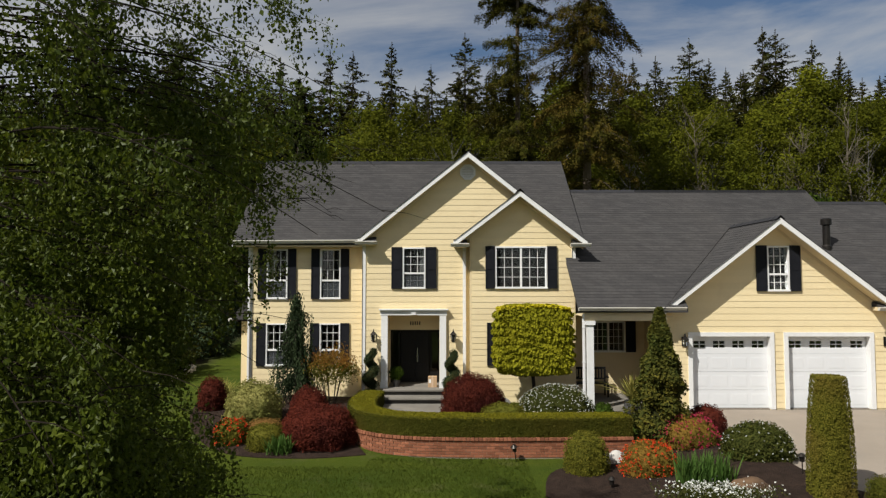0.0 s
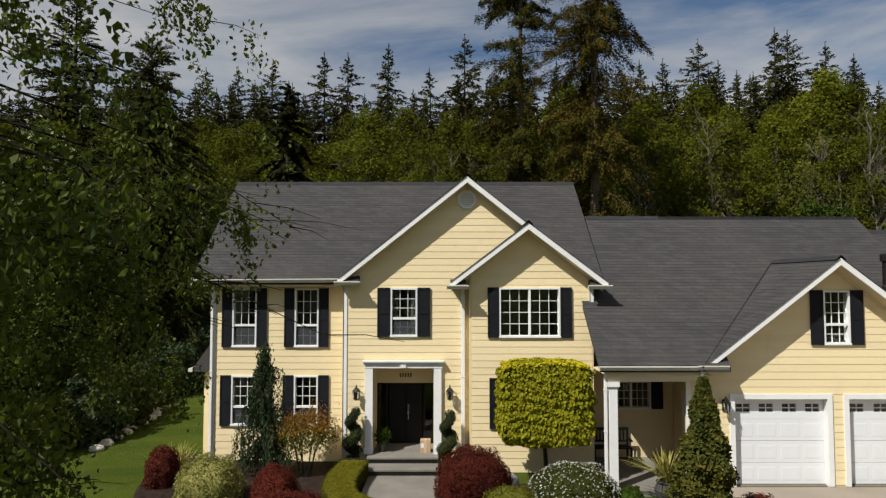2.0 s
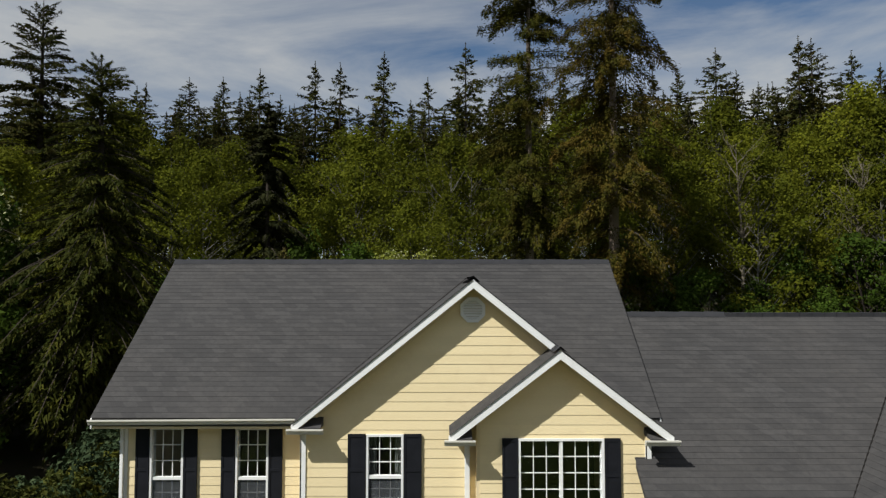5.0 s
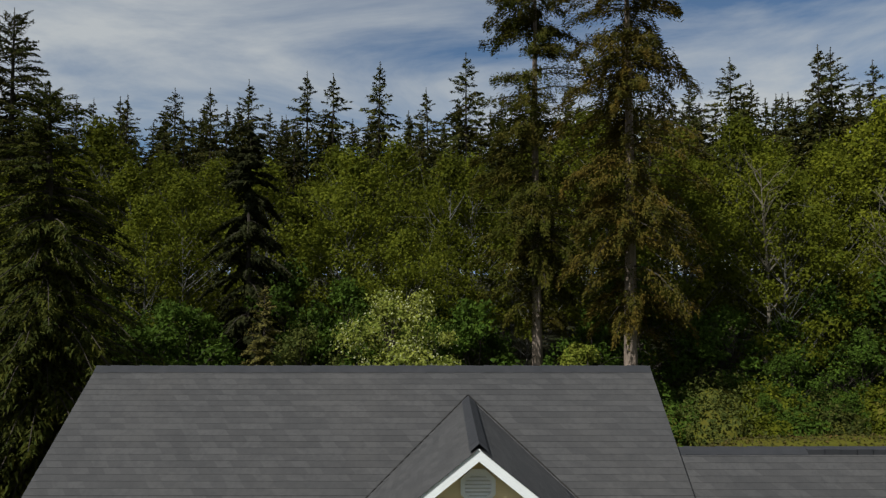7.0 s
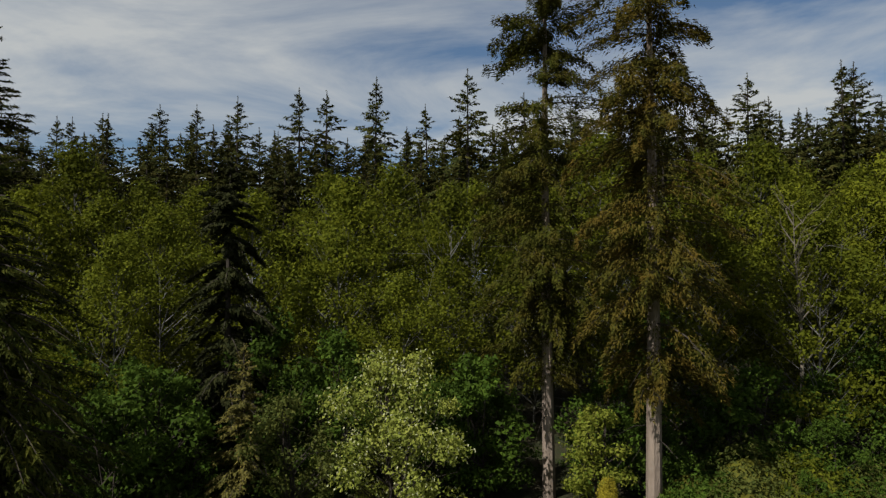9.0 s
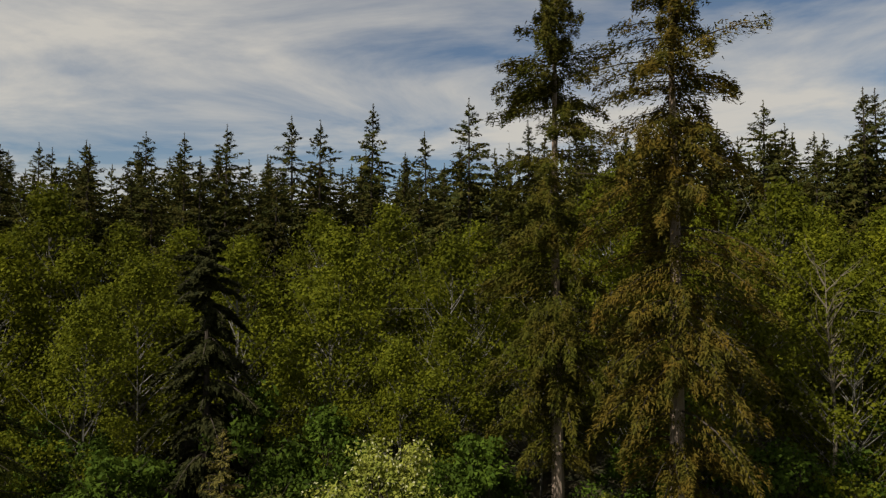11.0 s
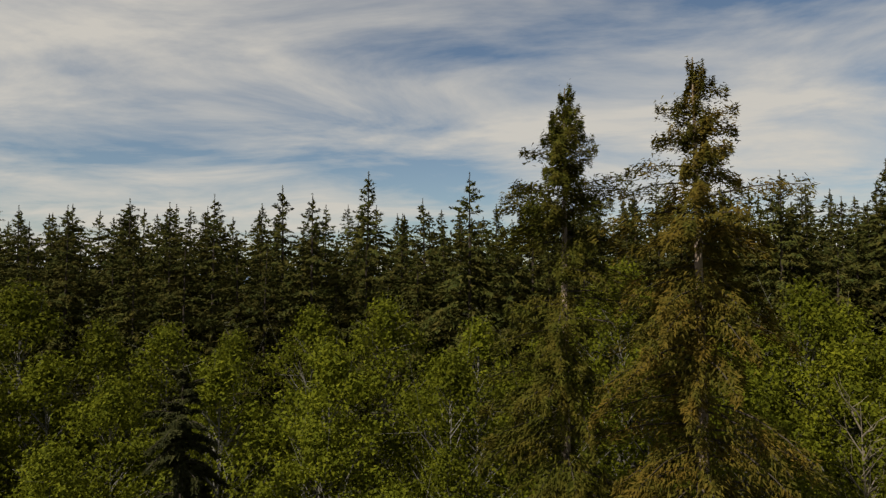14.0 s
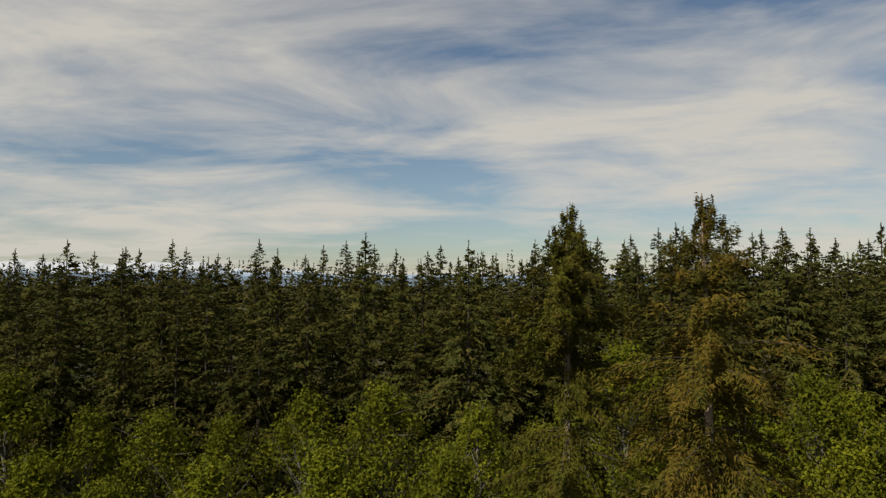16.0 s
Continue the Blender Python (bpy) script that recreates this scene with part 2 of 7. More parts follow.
M["ground"] = ground_material()
M["fir"] = foliage("fir_needles", (0.034, 0.040, 0.006), (0.074, 0.072, 0.010), (0.088, 0.066, 0.011), glow=0.12, spec=0.03)
M["far_fir"] = foliage("far_fir_needles", (0.020, 0.026, 0.007), (0.042, 0.044, 0.009), (0.056, 0.043, 0.010), glow=0.1, spec=0.03)
M["cedar"] = foliage("cedar_sprays", (0.030, 0.038, 0.007), (0.076, 0.073, 0.011), (0.019, 0.025, 0.007), glow=0.2, spec=0.03)
M["dark_fir"] = foliage("dark_needles", (0.018, 0.021, 0.008), (0.038, 0.038, 0.012), glow=0.1, spec=0.03)
M["alder"] = foliage("alder_leaves", (0.064, 0.076, 0.006), (0.118, 0.119, 0.009), (0.056, 0.065, 0.007), glow=0.35, spec=0.04)
M["alder_y"] = foliage("young_leaves", (0.088, 0.102, 0.007), (0.144, 0.143, 0.010), (0.073, 0.078, 0.009), glow=0.35, spec=0.04)
M["under"] = foliage("undergrowth_leaves", (0.032, 0.058, 0.007), (0.068, 0.102, 0.011), (0.028, 0.042, 0.007), glow=0.3, spec=0.05)
M["birch"] = foliage("birch_leaves", (0.048, 0.068, 0.006), (0.100, 0.120, 0.010), (0.030, 0.045, 0.005), rough=0.5, glow=0.38, spec=0.2)
# box, box_dark: on the curved hedge these paint its lit top and shaded sides
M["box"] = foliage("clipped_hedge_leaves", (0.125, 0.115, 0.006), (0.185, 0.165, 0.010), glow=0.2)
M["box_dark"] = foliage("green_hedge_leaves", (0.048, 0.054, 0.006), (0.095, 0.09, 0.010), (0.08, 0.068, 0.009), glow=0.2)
M["lime"] = foliage("lime_green_leaves", (0.235, 0.235, 0.010), (0.36, 0.335, 0.018), (0.30, 0.275, 0.012), glow=0.3)
# brighter yellow for the clipped tree's top: sunlight put into the colour
M["lit_leaf"] = foliage("sunlit_top_leaves", (0.36, 0.31, 0.010), (0.48, 0.40, 0.016), glow=0.3)
M["maple"] = foliage("dark_red_leaves", (0.066, 0.013, 0.008), (0.135, 0.027, 0.013), (0.040, 0.009, 0.007), glow=0.25)
M["olive"] = foliage("olive_green_leaves", (0.085, 0.09, 0.010), (0.16, 0.14, 0.016), glow=0.25)
M["shrub"] = foliage("shrub_leaves", (0.034, 0.044, 0.008), (0.080, 0.082, 0.015), glow=0.25)
M["cream_leaf"] = foliage("variegated_leaves", (0.24, 0.24, 0.06), (0.42, 0.38, 0.12), (0.15, 0.17, 0.035), glow=0.3)
M["gold"] = foliage("golden_leaves", (0.27, 0.21, 0.016), (0.36, 0.30, 0.03), glow=0.3)
M["blade"] = foliage("sword_leaves", (0.045, 0.095, 0.016), (0.09, 0.15, 0.03), glow=0.3)
M["yucca"] = foliage("striped_sword_leaves", (0.15, 0.15, 0.03), (0.30, 0.25, 0.07), glow=0.2)
M["weep"] = foliage("weeping_cypress_sprays", (0.022, 0.038, 0.016), (0.05, 0.068, 0.028), glow=0.15)
M["white_fl"] = foliage("white_blossom", (0.66, 0.66, 0.58), (0.8, 0.8, 0.74), glow=0.3)
M["cream_fl"] = foliage("cream_blossom", (0.36, 0.36, 0.17), (0.52, 0.50, 0.28), glow=0.3)
M["pink_fl"] = foliage("pink_blossom", (0.42, 0.025, 0.075), (0.58, 0.06, 0.11), glow=0.3)
M["red_fl"] = foliage("scarlet_blossom", (0.46, 0.03, 0.010), (0.60, 0.085, 0.02), glow=0.3)
M["copper"] = foliage("copper_leaves", (0.20, 0.09, 0.025), (0.28, 0.15, 0.04), (0.11, 0.12, 0.03), glow=0.3)
M["dry"] = foliage("dry_twigs", (0.12, 0.09, 0.06), (0.18, 0.14, 0.09), glow=0.1)
M["fir_brown"] = foliage("brown_fir_needles", (0.032, 0.034, 0.006), (0.076, 0.063, 0.010), (0.104, 0.064, 0.011), glow=0.12, spec=0.03)
M["pale"] = foliage("pale_young_leaves", (0.18, 0.20, 0.03), (0.29, 0.29, 0.055), (0.13, 0.16, 0.024), glow=0.35)
M["lime_dim"] = foliage("yellow_green_leaves", (0.14, 0.17, 0.016), (0.22, 0.22, 0.03), glow=0.35)
M["gold_cedar"] = foliage("golden_cedar_sprays", (0.10, 0.085, 0.018), (0.16, 0.13, 0.03), (0.06, 0.06, 0.015), glow=0.2)
M["copper_hedge"] = foliage("copper_tipped_hedge", (0.050, 0.052, 0.012), (0.11, 0.07, 0.02), (0.042, 0.05, 0.012), glow=0.2)
M["cone"] = foliage("golden_tipped_evergreen", (0.034, 0.042, 0.008), (0.11, 0.094, 0.013), (0.035, 0.05, 0.010), glow=0.2)


def screen_material():
    """Fine insect mesh: half of it lets the view through."""
    m, nt, bs = principled("insect_mesh", (0.075, 0.08, 0.085), 0.8, 0, 0.1)
    tr = nt.nodes.new("ShaderNodeBsdfTransparent")
    mx = nt.nodes.new("ShaderNodeMixShader")
    mx.inputs[0].default_value = 0.55
    nt.links.new(bs.outputs[0], mx.inputs[1]), nt.links.new(tr.outputs[0], mx.inputs[2])
    nt.links.new(mx.outputs[0], nt.nodes["Material Output"].inputs[0])
    return m


M["screen"] = screen_material()
M["ridge"] = surface("dark_ridge_shingle", (0.022, 0.022, 0.024), (0.030, 0.029, 0.031), 4, 90, 0.9, relief=0.4)
M["riser"] = surface("dark_riser", (0.085, 0.08, 0.07), (0.06, 0.056, 0.05), 4, 60, 0.85, relief=0.3)
M["grass"] = foliage("lawn_blades", (0.048, 0.074, 0.006), (0.090, 0.110, 0.010), (0.068, 0.088, 0.008), glow=0.3)
M["azalea"] = foliage("reddish_shrub_leaves", (0.13, 0.085, 0.014), (0.22, 0.12, 0.02), (0.09, 0.09, 0.014), glow=0.25)

# ---- mesh helpers ----


def thing(name, label, category, at=(0, 0, 0), group="", kind=""):
    ob = new(name)
    ob.location = at
    ob.empty_display_size = 0.1
    return tagged(ob, label, category, group, kind)


def attach(ob, parent):
    """Parents ob, whose mesh is in the parent's own coordinates."""
    ob.parent = parent
    return ob


def raw(name, verts, faces, material, parent=None, label="", smooth=False):
    me = bpy.data.meshes.new(name)
    verts = np.asarray(verts, float)
    me.from_pydata(verts.tolist() if len(verts) else [], [], [list(f) for f in faces] if not isinstance(faces, np.ndarray) else faces.tolist())
    me.materials.append(material)
    if smooth:
        me.polygons.foreach_set("use_smooth", [True] * len(me.polygons))
    ob = new(name, me)
    if parent is not None:
        ob.parent = parent
    if label:
        ob["label"] = label
    return ob


def part(name, bm, material, parent=None, label=""):
    me = bpy.data.meshes.new(name)
    bm.to_mesh(me)
    bm.free()
    me.materials.append(material)
    ob = new(name, me)
    if parent is not None:
        ob.parent = parent
    if label:
        ob["label"] = label
    return ob


BOX_F = [(0, 3, 2, 1), (4, 5, 6, 7), (0, 1, 5, 4), (1, 2, 6, 5), (2, 3, 7, 6), (3, 0, 4, 7)]


def box_verts(x0, x1, y0, y1, z0, z1):
    return [(x0, y0, z0), (x1, y0, z0), (x1, y1, z0), (x0, y1, z0), (x0, y0, z1), (x1, y0, z1), (x1, y1, z1), (x0, y1, z1)]


def boxes(name, lims, material, parent=None, label=""):
    """One mesh of several boxes, each x0, x1, y0, y1, z0, z1."""
    v, f = [], []
    for b in lims:
        f += [tuple(i + len(v) for i in q) for q in BOX_F]
        v += box_verts(*b)
    return raw(name, v, f, material, parent, label)


def each_box(name, lims, material, parent=None, label=""):
    return [boxes(name, [b], material, parent, label) for b in lims]


def bevel_box(name, lim, material, parent=None, label="", r=0.01, seg=2):
    bm = bmesh.new()
    vs = [bm.verts.new(p) for p in box_verts(*lim)]
    for q in BOX_F:
        bm.faces.new([vs[i] for i in q])
    bmesh.ops.bevel(bm, geom=list(bm.edges), offset=r, segments=seg, profile=0.6, affect="EDGES")
    return part(name, bm, material, parent, label)


def prism(name, poly, y0, y1, material, parent=None, label=""):
    """A polygon of (x, z) drawn out from y0 to y1."""
    n = len(poly)
    v = [(x, y0, z) for x, z in poly] + [(x, y1, z) for x, z in poly]
    f = [tuple(range(n)), tuple(range(2 * n - 1, n - 1, -1))]
    f += [(i, i + n, (i + 1) % n + n, (i + 1) % n) for i in range(n)]
    return raw(name, v, f, material, parent, label)


def prism_x(name, poly, x0, x1, material, parent=None, label=""):
    """A polygon of (y, z) drawn out from x0 to x1."""
    n = len(poly)
    v = [(x0, y, z) for y, z in poly] + [(x1, y, z) for y, z in poly]
    f = [tuple(range(n)), tuple(range(2 * n - 1, n - 1, -1))]
    f += [(i, i + n, (i + 1) % n + n, (i + 1) % n) for i in range(n)]
    return raw(name, v, f, material, parent, label)


def lathe(profile, n=16, at=(0, 0, 0)):
    """Verts and faces of a turned body from (radius, z) pairs."""
    v, f = [], []
    for r, z in profile:
        v += [(at[0] + r * math.cos(2 * math.pi * k / n), at[1] + r * math.sin(2 * math.pi * k / n), at[2] + z) for k in range(n)]
    for j in range(len(profile) - 1):
        for k in range(n):
            a, b = j * n + k, j * n + (k + 1) % n
            f.append((a, b, b + n, a + n))
    f.append(tuple(range(n - 1, -1, -1)))
    f.append(tuple(range((len(profile) - 1) * n, len(profile) * n)))
    return v, f


def tubes(lines, sides=6):
    """Verts and faces of tapered tubes; each line is (points, radii)."""
    V, F = [], []
    for pts, rad in lines:
        pts = [Vector(p) for p in pts]
        base = len(V)
        for i, p in enumerate(pts):
            d = (pts[min(i + 1, len(pts) - 1)] - pts[max(i - 1, 0)]).normalized()
            u = d.cross(Vector((0.31, 0.95, 0.1)))
            u = u.normalized() if u.length > 1e-4 else Vector((1, 0, 0))
            w = d.cross(u)
            for k in range(sides):
                a = 2 * math.pi * k / sides
                q = p + (u * math.cos(a) + w * math.sin(a)) * rad[i]
                V.append((q.x, q.y, q.z))
        for i in range(len(pts) - 1):
            for k in range(sides):
                a, b = base + i * sides + k, base + i * sides + (k + 1) % sides
                F.append((a, b, b + sides, a + sides))
        F.append(tuple(base + (len(pts) - 1) * sides + k for k in range(sides)))
    return V, F


def unit(a):
    return a / (np.linalg.norm(a, axis=-1, keepdims=True) + 1e-9)


def leaf_frame(axis, facing, loose, rng):
    """Axis, width and normal of each leaf; with a facing, the blade turns that way, more or less loosely."""
    n = len(axis)
    a = unit(axis)
    if facing is None:
        b = unit(np.cross(a, rng.normal(size=(n, 3))))
        return a, b, np.cross(a, b)
    c = unit(unit(facing) + rng.normal(size=(n, 3)) * loose)
    a = unit(a - c * (a * c).sum(1)[:, None])
    return a, np.cross(c, a), c


def leaves(centres, axis, size, wide=0.5, rng=None, fold=0.15, facing=None, loose=0.45):
    """Verts and faces of small folded leaves, one for each centre, along the given axes."""
    n = len(centres)
    a, b, c = leaf_frame(axis, facing, loose, rng)
    s = np.broadcast_to(np.asarray(size, float), (n,))[:, None]
    v = np.empty((n, 4, 3))
    v[:, 0] = centres - a * s * 0.5
    v[:, 1] = centres + b * s * wide * 0.5 + c * s * fold
    v[:, 2] = centres + a * s * 0.5
    v[:, 3] = centres - b * s * wide * 0.5 + c * s * fold
    return v.reshape(-1, 3), np.arange(4 * n).reshape(n, 4)


def sprays(centres, axis, size, wide=0.35, rng=None, facing=None, loose=0.45):
    """Verts and faces of small pointed sprays, broad at the root, one for each centre."""
    n = len(centres)
    a, b, c = leaf_frame(axis, facing, loose, rng)
    s = np.broadcast_to(np.asarray(size, float), (n,))[:, None]
    v = np.empty((n, 3, 3))
    v[:, 0] = centres - a * s * 0.45 + b * s * wide * 0.5
    v[:, 1] = centres - a * s * 0.35 - b * s * wide * 0.5
    v[:, 2] = centres + a * s * 0.6
    return v.reshape(-1, 3), np.arange(3 * n).reshape(n, 3)


# ---- ground ----


def smooth(a, b, x):
    t = min(1.0, max(0.0, (x - a) / (b - a)))
    return t * t * (3 - 2 * t)


def ground_z(x, y):
    front = -0.58 - 0.045 * (15.8 - min(y, 15.8))
    front = max(front, -1.5)
    z = front + (-0.06 - front) * smooth(15.8, 20.0, y)
    right = smooth(3.0, 7.0, x)
    slab = -0.03 - 0.05 * max(0.0, 19.0 - max(y, 4.0))
    z = z * (1 - right) + min(slab, 0.0) * right if y < 20 else z
    z += 1.65 * smooth(29, 44, y)
    z += 0.16 * max(0.0, min(y, 90.0) - 52.0) + 0.036 * max(0.0, min(y, 260.0) - 90.0)
    z += 0.1 * math.sin(x * 0.11 + 1.0) * math.sin(y * 0.09) * smooth(24, 40, abs(y - 10) + abs(x) * 0.6)
    return z


def build_ground():
    xs = sorted(set([-2500, -1200, -600, -300, -180] + [-120 + 4 * i for i in range(18)] + [-48 + 0.8 * i for i in range(121)] + [50 + 4 * i for i in range(20)] + [180, 300, 600, 1200, 2500]))
    ys = sorted(set([-800, -300, -120, -60, -30] + [-20 + 0.8 * i for i in range(90)] + [52 + 3 * i for i in range(50)] + [220, 300, 500, 1000, 2000, 4000]))
    v = [(x, y, ground_z(x, y)) for y in ys for x in xs]
    w = len(xs)
    f = [(j * w + i, j * w + i + 1, (j + 1) * w + i + 1, (j + 1) * w + i) for j in range(len(ys) - 1) for i in range(w - 1)]
    ob = raw("ground", v, f, M["ground"], smooth=True)
    return tagged(ob, "green mown lawn running back to a dark forest floor", "ground", kind="structure")


build_ground()


def sheet(name, outline, material, lift=0.03, skirt=0.12, step=0.35, mound=0.0, rng=None):
    """A bed or slab that follows the ground inside an outline of (x, y)."""
    bm = bmesh.new()
    vs = [bm.verts.new((x, y, 0)) for x, y in outline]
    bm.faces.new(vs)
    xs, ys = [p[0] for p in outline], [p[1] for p in outline]
    for i in range(1, int((max(xs) - min(xs)) / step) + 1):
        bmesh.ops.bisect_plane(bm, geom=list(bm.verts) + list(bm.edges) + list(bm.faces), plane_co=(min(xs) + i * step, 0, 0), plane_no=(1, 0, 0))
    for i in range(1, int((max(ys) - min(ys)) / step) + 1):
        bmesh.ops.bisect_plane(bm, geom=list(bm.verts) + list(bm.edges) + list(bm.faces), plane_co=(0, min(ys) + i * step, 0), plane_no=(0, 1, 0))
    rim = {v for e in bm.edges if e.is_boundary for v in e.verts}
    for v in bm.verts:
        bumpy = 0 if v in rim else mound * (0.6 + 0.8 * noise.noise(v.co * 0.9)) + (0.03 * noise.noise(v.co * 5) if mound else 0)
        v.co.z = ground_z(v.co.x, v.co.y) + lift + bumpy
    bm.normal_update()
    for fc in bm.faces:
        if fc.normal.z < 0:
            fc.normal_flip()
    ext = bmesh.ops.extrude_edge_only(bm, edges=[e for e in bm.edges if e.is_boundary])
    for v in [g for g in ext["geom"] if isinstance(g, bmesh.types.BMVert)]:
        v.co.z -= skirt + lift
    ob = part(name, bm, material)
    return ob


def curve_points(pts, n=12):
    """A smooth line through (x, y) points."""
    out = []
    P = [pts[0]] + list(pts) + [pts[-1]]
    for i in range(1, len(P) - 2):
        p0, p1, p2, p3 = (np.array(P[i + k], float) for k in (-1, 0, 1, 2))
        for k in range(n):
            t = k / n
            out.append(tuple(0.5 * (2 * p1 + (p2 - p0) * t + (2 * p0 - 5 * p1 + 4 * p2 - p3) * t * t + (3 * p1 - p0 - 3 * p2 + p3) * t ** 3)))
    out.append(tuple(map(float, pts[-1])))
    return out


drive = sheet("driveway", [(5.9, 19.35), (13.6, 19.35), (30, 19.3), (30, 2), (11.0, 2), (9.0, 9), (7.6, 13.5), (6.9, 16.2), (6.0, 17.6)], M["drive"], 0.02, 0.15, 1.2)
tagged(drive, "tan exposed-aggregate concrete driveway before the garage", "driveway", kind="structure")
bed = sheet("planting_bed", curve_points([(2.1, 13.6), (2.6, 15.2), (4.6, 16.2), (6.6, 16.9), (7.3, 15.0), (8.0, 13.0), (8.6, 10.5), (7.0, 9.6), (4.4, 11.2), (2.1, 13.6)], 6)[:-1], M["mulch"], 0.03, 0.12, 0.3, 0.08)
tagged(bed, "brown bark mulch bed with mixed shrubs beside the driveway", "flower bed", kind="structure")
bed2 = sheet("planting_bed", curve_points([(-1.9, 16.35), (-3.4, 16.1), (-5.2, 16.35), (-6.5, 17.5), (-7.4, 19.4), (-7.6, 22.4), (-6.0, 22.0), (-2.4, 21.3), (-2.7, 18.5), (-1.9, 16.35)], 6)[:-1], M["mulch"], 0.03, 0.12, 0.3, 0.04)
tagged(bed2, "brown bark mulch bed along the house front", "flower bed", kind="structure")

# curved terrace in front of the entrance
HEDGE = curve_points([(-2.16, 20.3), (-2.25, 19.5), (-2.28, 18.6), (-2.12, 17.75), (-1.65, 17.05), (-0.8, 16.65), (0.6, 16.5), (2.4, 16.5), (4.65, 16.6)], 14)


def offset_line(line, d):
    out = []
    for i, p in enumerate(line):
        a, b = line[max(i - 1, 0)], line[min(i + 1, len(line) - 1)]
        tx, ty = b[0] - a[0], b[1] - a[1]
        k = math.hypot(tx, ty)
        out.append((p[0] + ty / k * d, p[1] - tx / k * d))
    return out


def resample(line, step):
    """Evenly spaced (x, y, heading) along a line."""
    out, left = [], 0.0
    for (x0, y0), (x1, y1) in zip(line, line[1:]):
        k = math.hypot(x1 - x0, y1 - y0)
        while left < k:
            out.append((x0 + (x1 - x0) * left / k, y0 + (y1 - y0) * left / k, math.atan2(y1 - y0, x1 - x0)))
            left += step
        left -= k
    return out


TERRACE = -0.07
face = offset_line(HEDGE, -0.40)
face = offset_line(HEDGE, 0.40) if face[60][1] > HEDGE[60][1] else face
v = [(x, y, TERRACE) for x, y in face] + [(4.7, 21.0, TERRACE), (-1.7, 21.2, TERRACE)]
terrace = raw("terrace", v, [tuple(range(len(v)))], M["mulch"])
tagged(terrace, "brown mulch terrace raised behind the curved brick wall", "flower bed", kind="structure")
path = boxes("path", [(-1.8, 0.1, 17.3, 20.6, -0.2, -0.005)], M["stone"])
tagged(path, "grey stone path before the entrance steps", "path", kind="structure")


def brick_wall():
    wall = tagged(new("garden_wall"), "low curved red brick retaining wall under a hedge", "wall", kind="structure")
    inner, outer = offset_line(face, 0.16 if face[60][1] < HEDGE[60][1] else -0.16), face
    if inner[60][1] < outer[60][1]:
        inner = offset_line(face, -0.16)
    v, f = [], []
    start = 22
    n = len(outer) - start
    for (a, b), (c, d) in list(zip(outer, inner))[start:]:
        o = ((a - c), (b - d))
        k = math.hypot(*o)
        a2, b2 = a - o[0] / k * 0.012, b - o[1] / k * 0.012
        v += [(a2, b2, -1.0), (a2, b2, -0.13), (c, d, -0.13), (c, d, -1.0)]
    for i in range(n - 1):
        for k in range(4):
            f.append((4 * i + k, 4 * i + (k + 1) % 4, 4 * i + 4 + (k + 1) % 4, 4 * i + 4 + k))
    raw("mortar", v, f, M["mortar"], wall)
    bl = bpy.data.meshes.new("brick")
    bl.from_pydata(box_verts(-0.095, 0.095, -0.05, 0.05, -0.029, 0.029), [], BOX_F)
    bl.materials.append(M["brick"])
    cap = bpy.data.meshes.new("cap_brick")
    cap.from_pydata(box_verts(-0.045, 0.045, -0.115, 0.115, -0.033, 0.033), [], BOX_F)
    cap.materials.append(M["brick"])
    rng = random.Random(4)
    mid = [((a + c) / 2, (b + d) / 2) for (a, b), (c, d) in zip(outer, inner)][start:]
    row_line = [(a + (c - a) * 0.3, b + (d - b) * 0.3) for (a, b), (c, d) in zip(outer, inner)][start:]
    for row in range(6):
        z = -0.165 - 0.068 * row
        for i, (x, y, h) in enumerate(resample(row_line, 0.2)):
            if z + 0.03 < ground_z(x, y - 0.25) - 0.02:
                continue
            k = 0.1 if row % 2 else 0.0
            ob = new("brick", bl)
            ob.parent = wall
            ob.location = (x + math.cos(h) * k, y + math.sin(h) * k, z + rng.uniform(-0.002, 0.002))
            ob.rotation_euler = (0, 0, h + rng.uniform(-0.015, 0.015))
    for x, y, h in resample(mid, 0.1):
        ob = new("cap_brick", cap)
        ob.parent = wall
        ob.location, ob.rotation_euler = (x, y, -0.095 + rng.uniform(-0.003, 0.003)), (0, 0, h + rng.uniform(-0.02, 0.02))
    return wall


# ---- the house ----
house = thing("house", "two-storey cream clapboard house with dark shingle roofs and white trim", "house")
T = 0.16  # wall thickness
BOARD = 0.185


def solid_front(name, x0, x1, z0, top, y, holes, label=""):
    """A wall with openings, in strips; top(x) is its upper edge, of kinks at the given x."""
    fn, kinks = top
    cuts = sorted({x0, x1, *[h[0] for h in holes], *[h[1] for h in holes]})
    V, F = [], []
    for a, b in zip(cuts, cuts[1:]):
        mid = (a + b) / 2
        spans, low = [], z0
        for h in sorted([h for h in holes if h[0] < mid < h[1]], key=lambda h: h[2]):
            if h[2] > low:
                spans.append((low, h[2]))
            low = h[3]
        for s0, s1 in spans + [(low, None)]:
            xs = [a] + [k for k in kinks if a < k < b] + [b]
            poly = [(a, s0), (b, s0)] + ([(x, fn(x)) for x in reversed(xs)] if s1 is None else [(b, s1), (a, s1)])
            n, base = len(poly), len(V)
            V += [(x, y, z) for x, z in poly] + [(x, y + T, z) for x, z in poly]
            F += [tuple(base + i for i in range(n)), tuple(base + i for i in range(2 * n - 1, n - 1, -1))]
            F += [(base + i, base + i + n, base + (i + 1) % n + n, base + (i + 1) % n) for i in range(n)]
    return raw(name, V, F, M["sheath"], house, label)


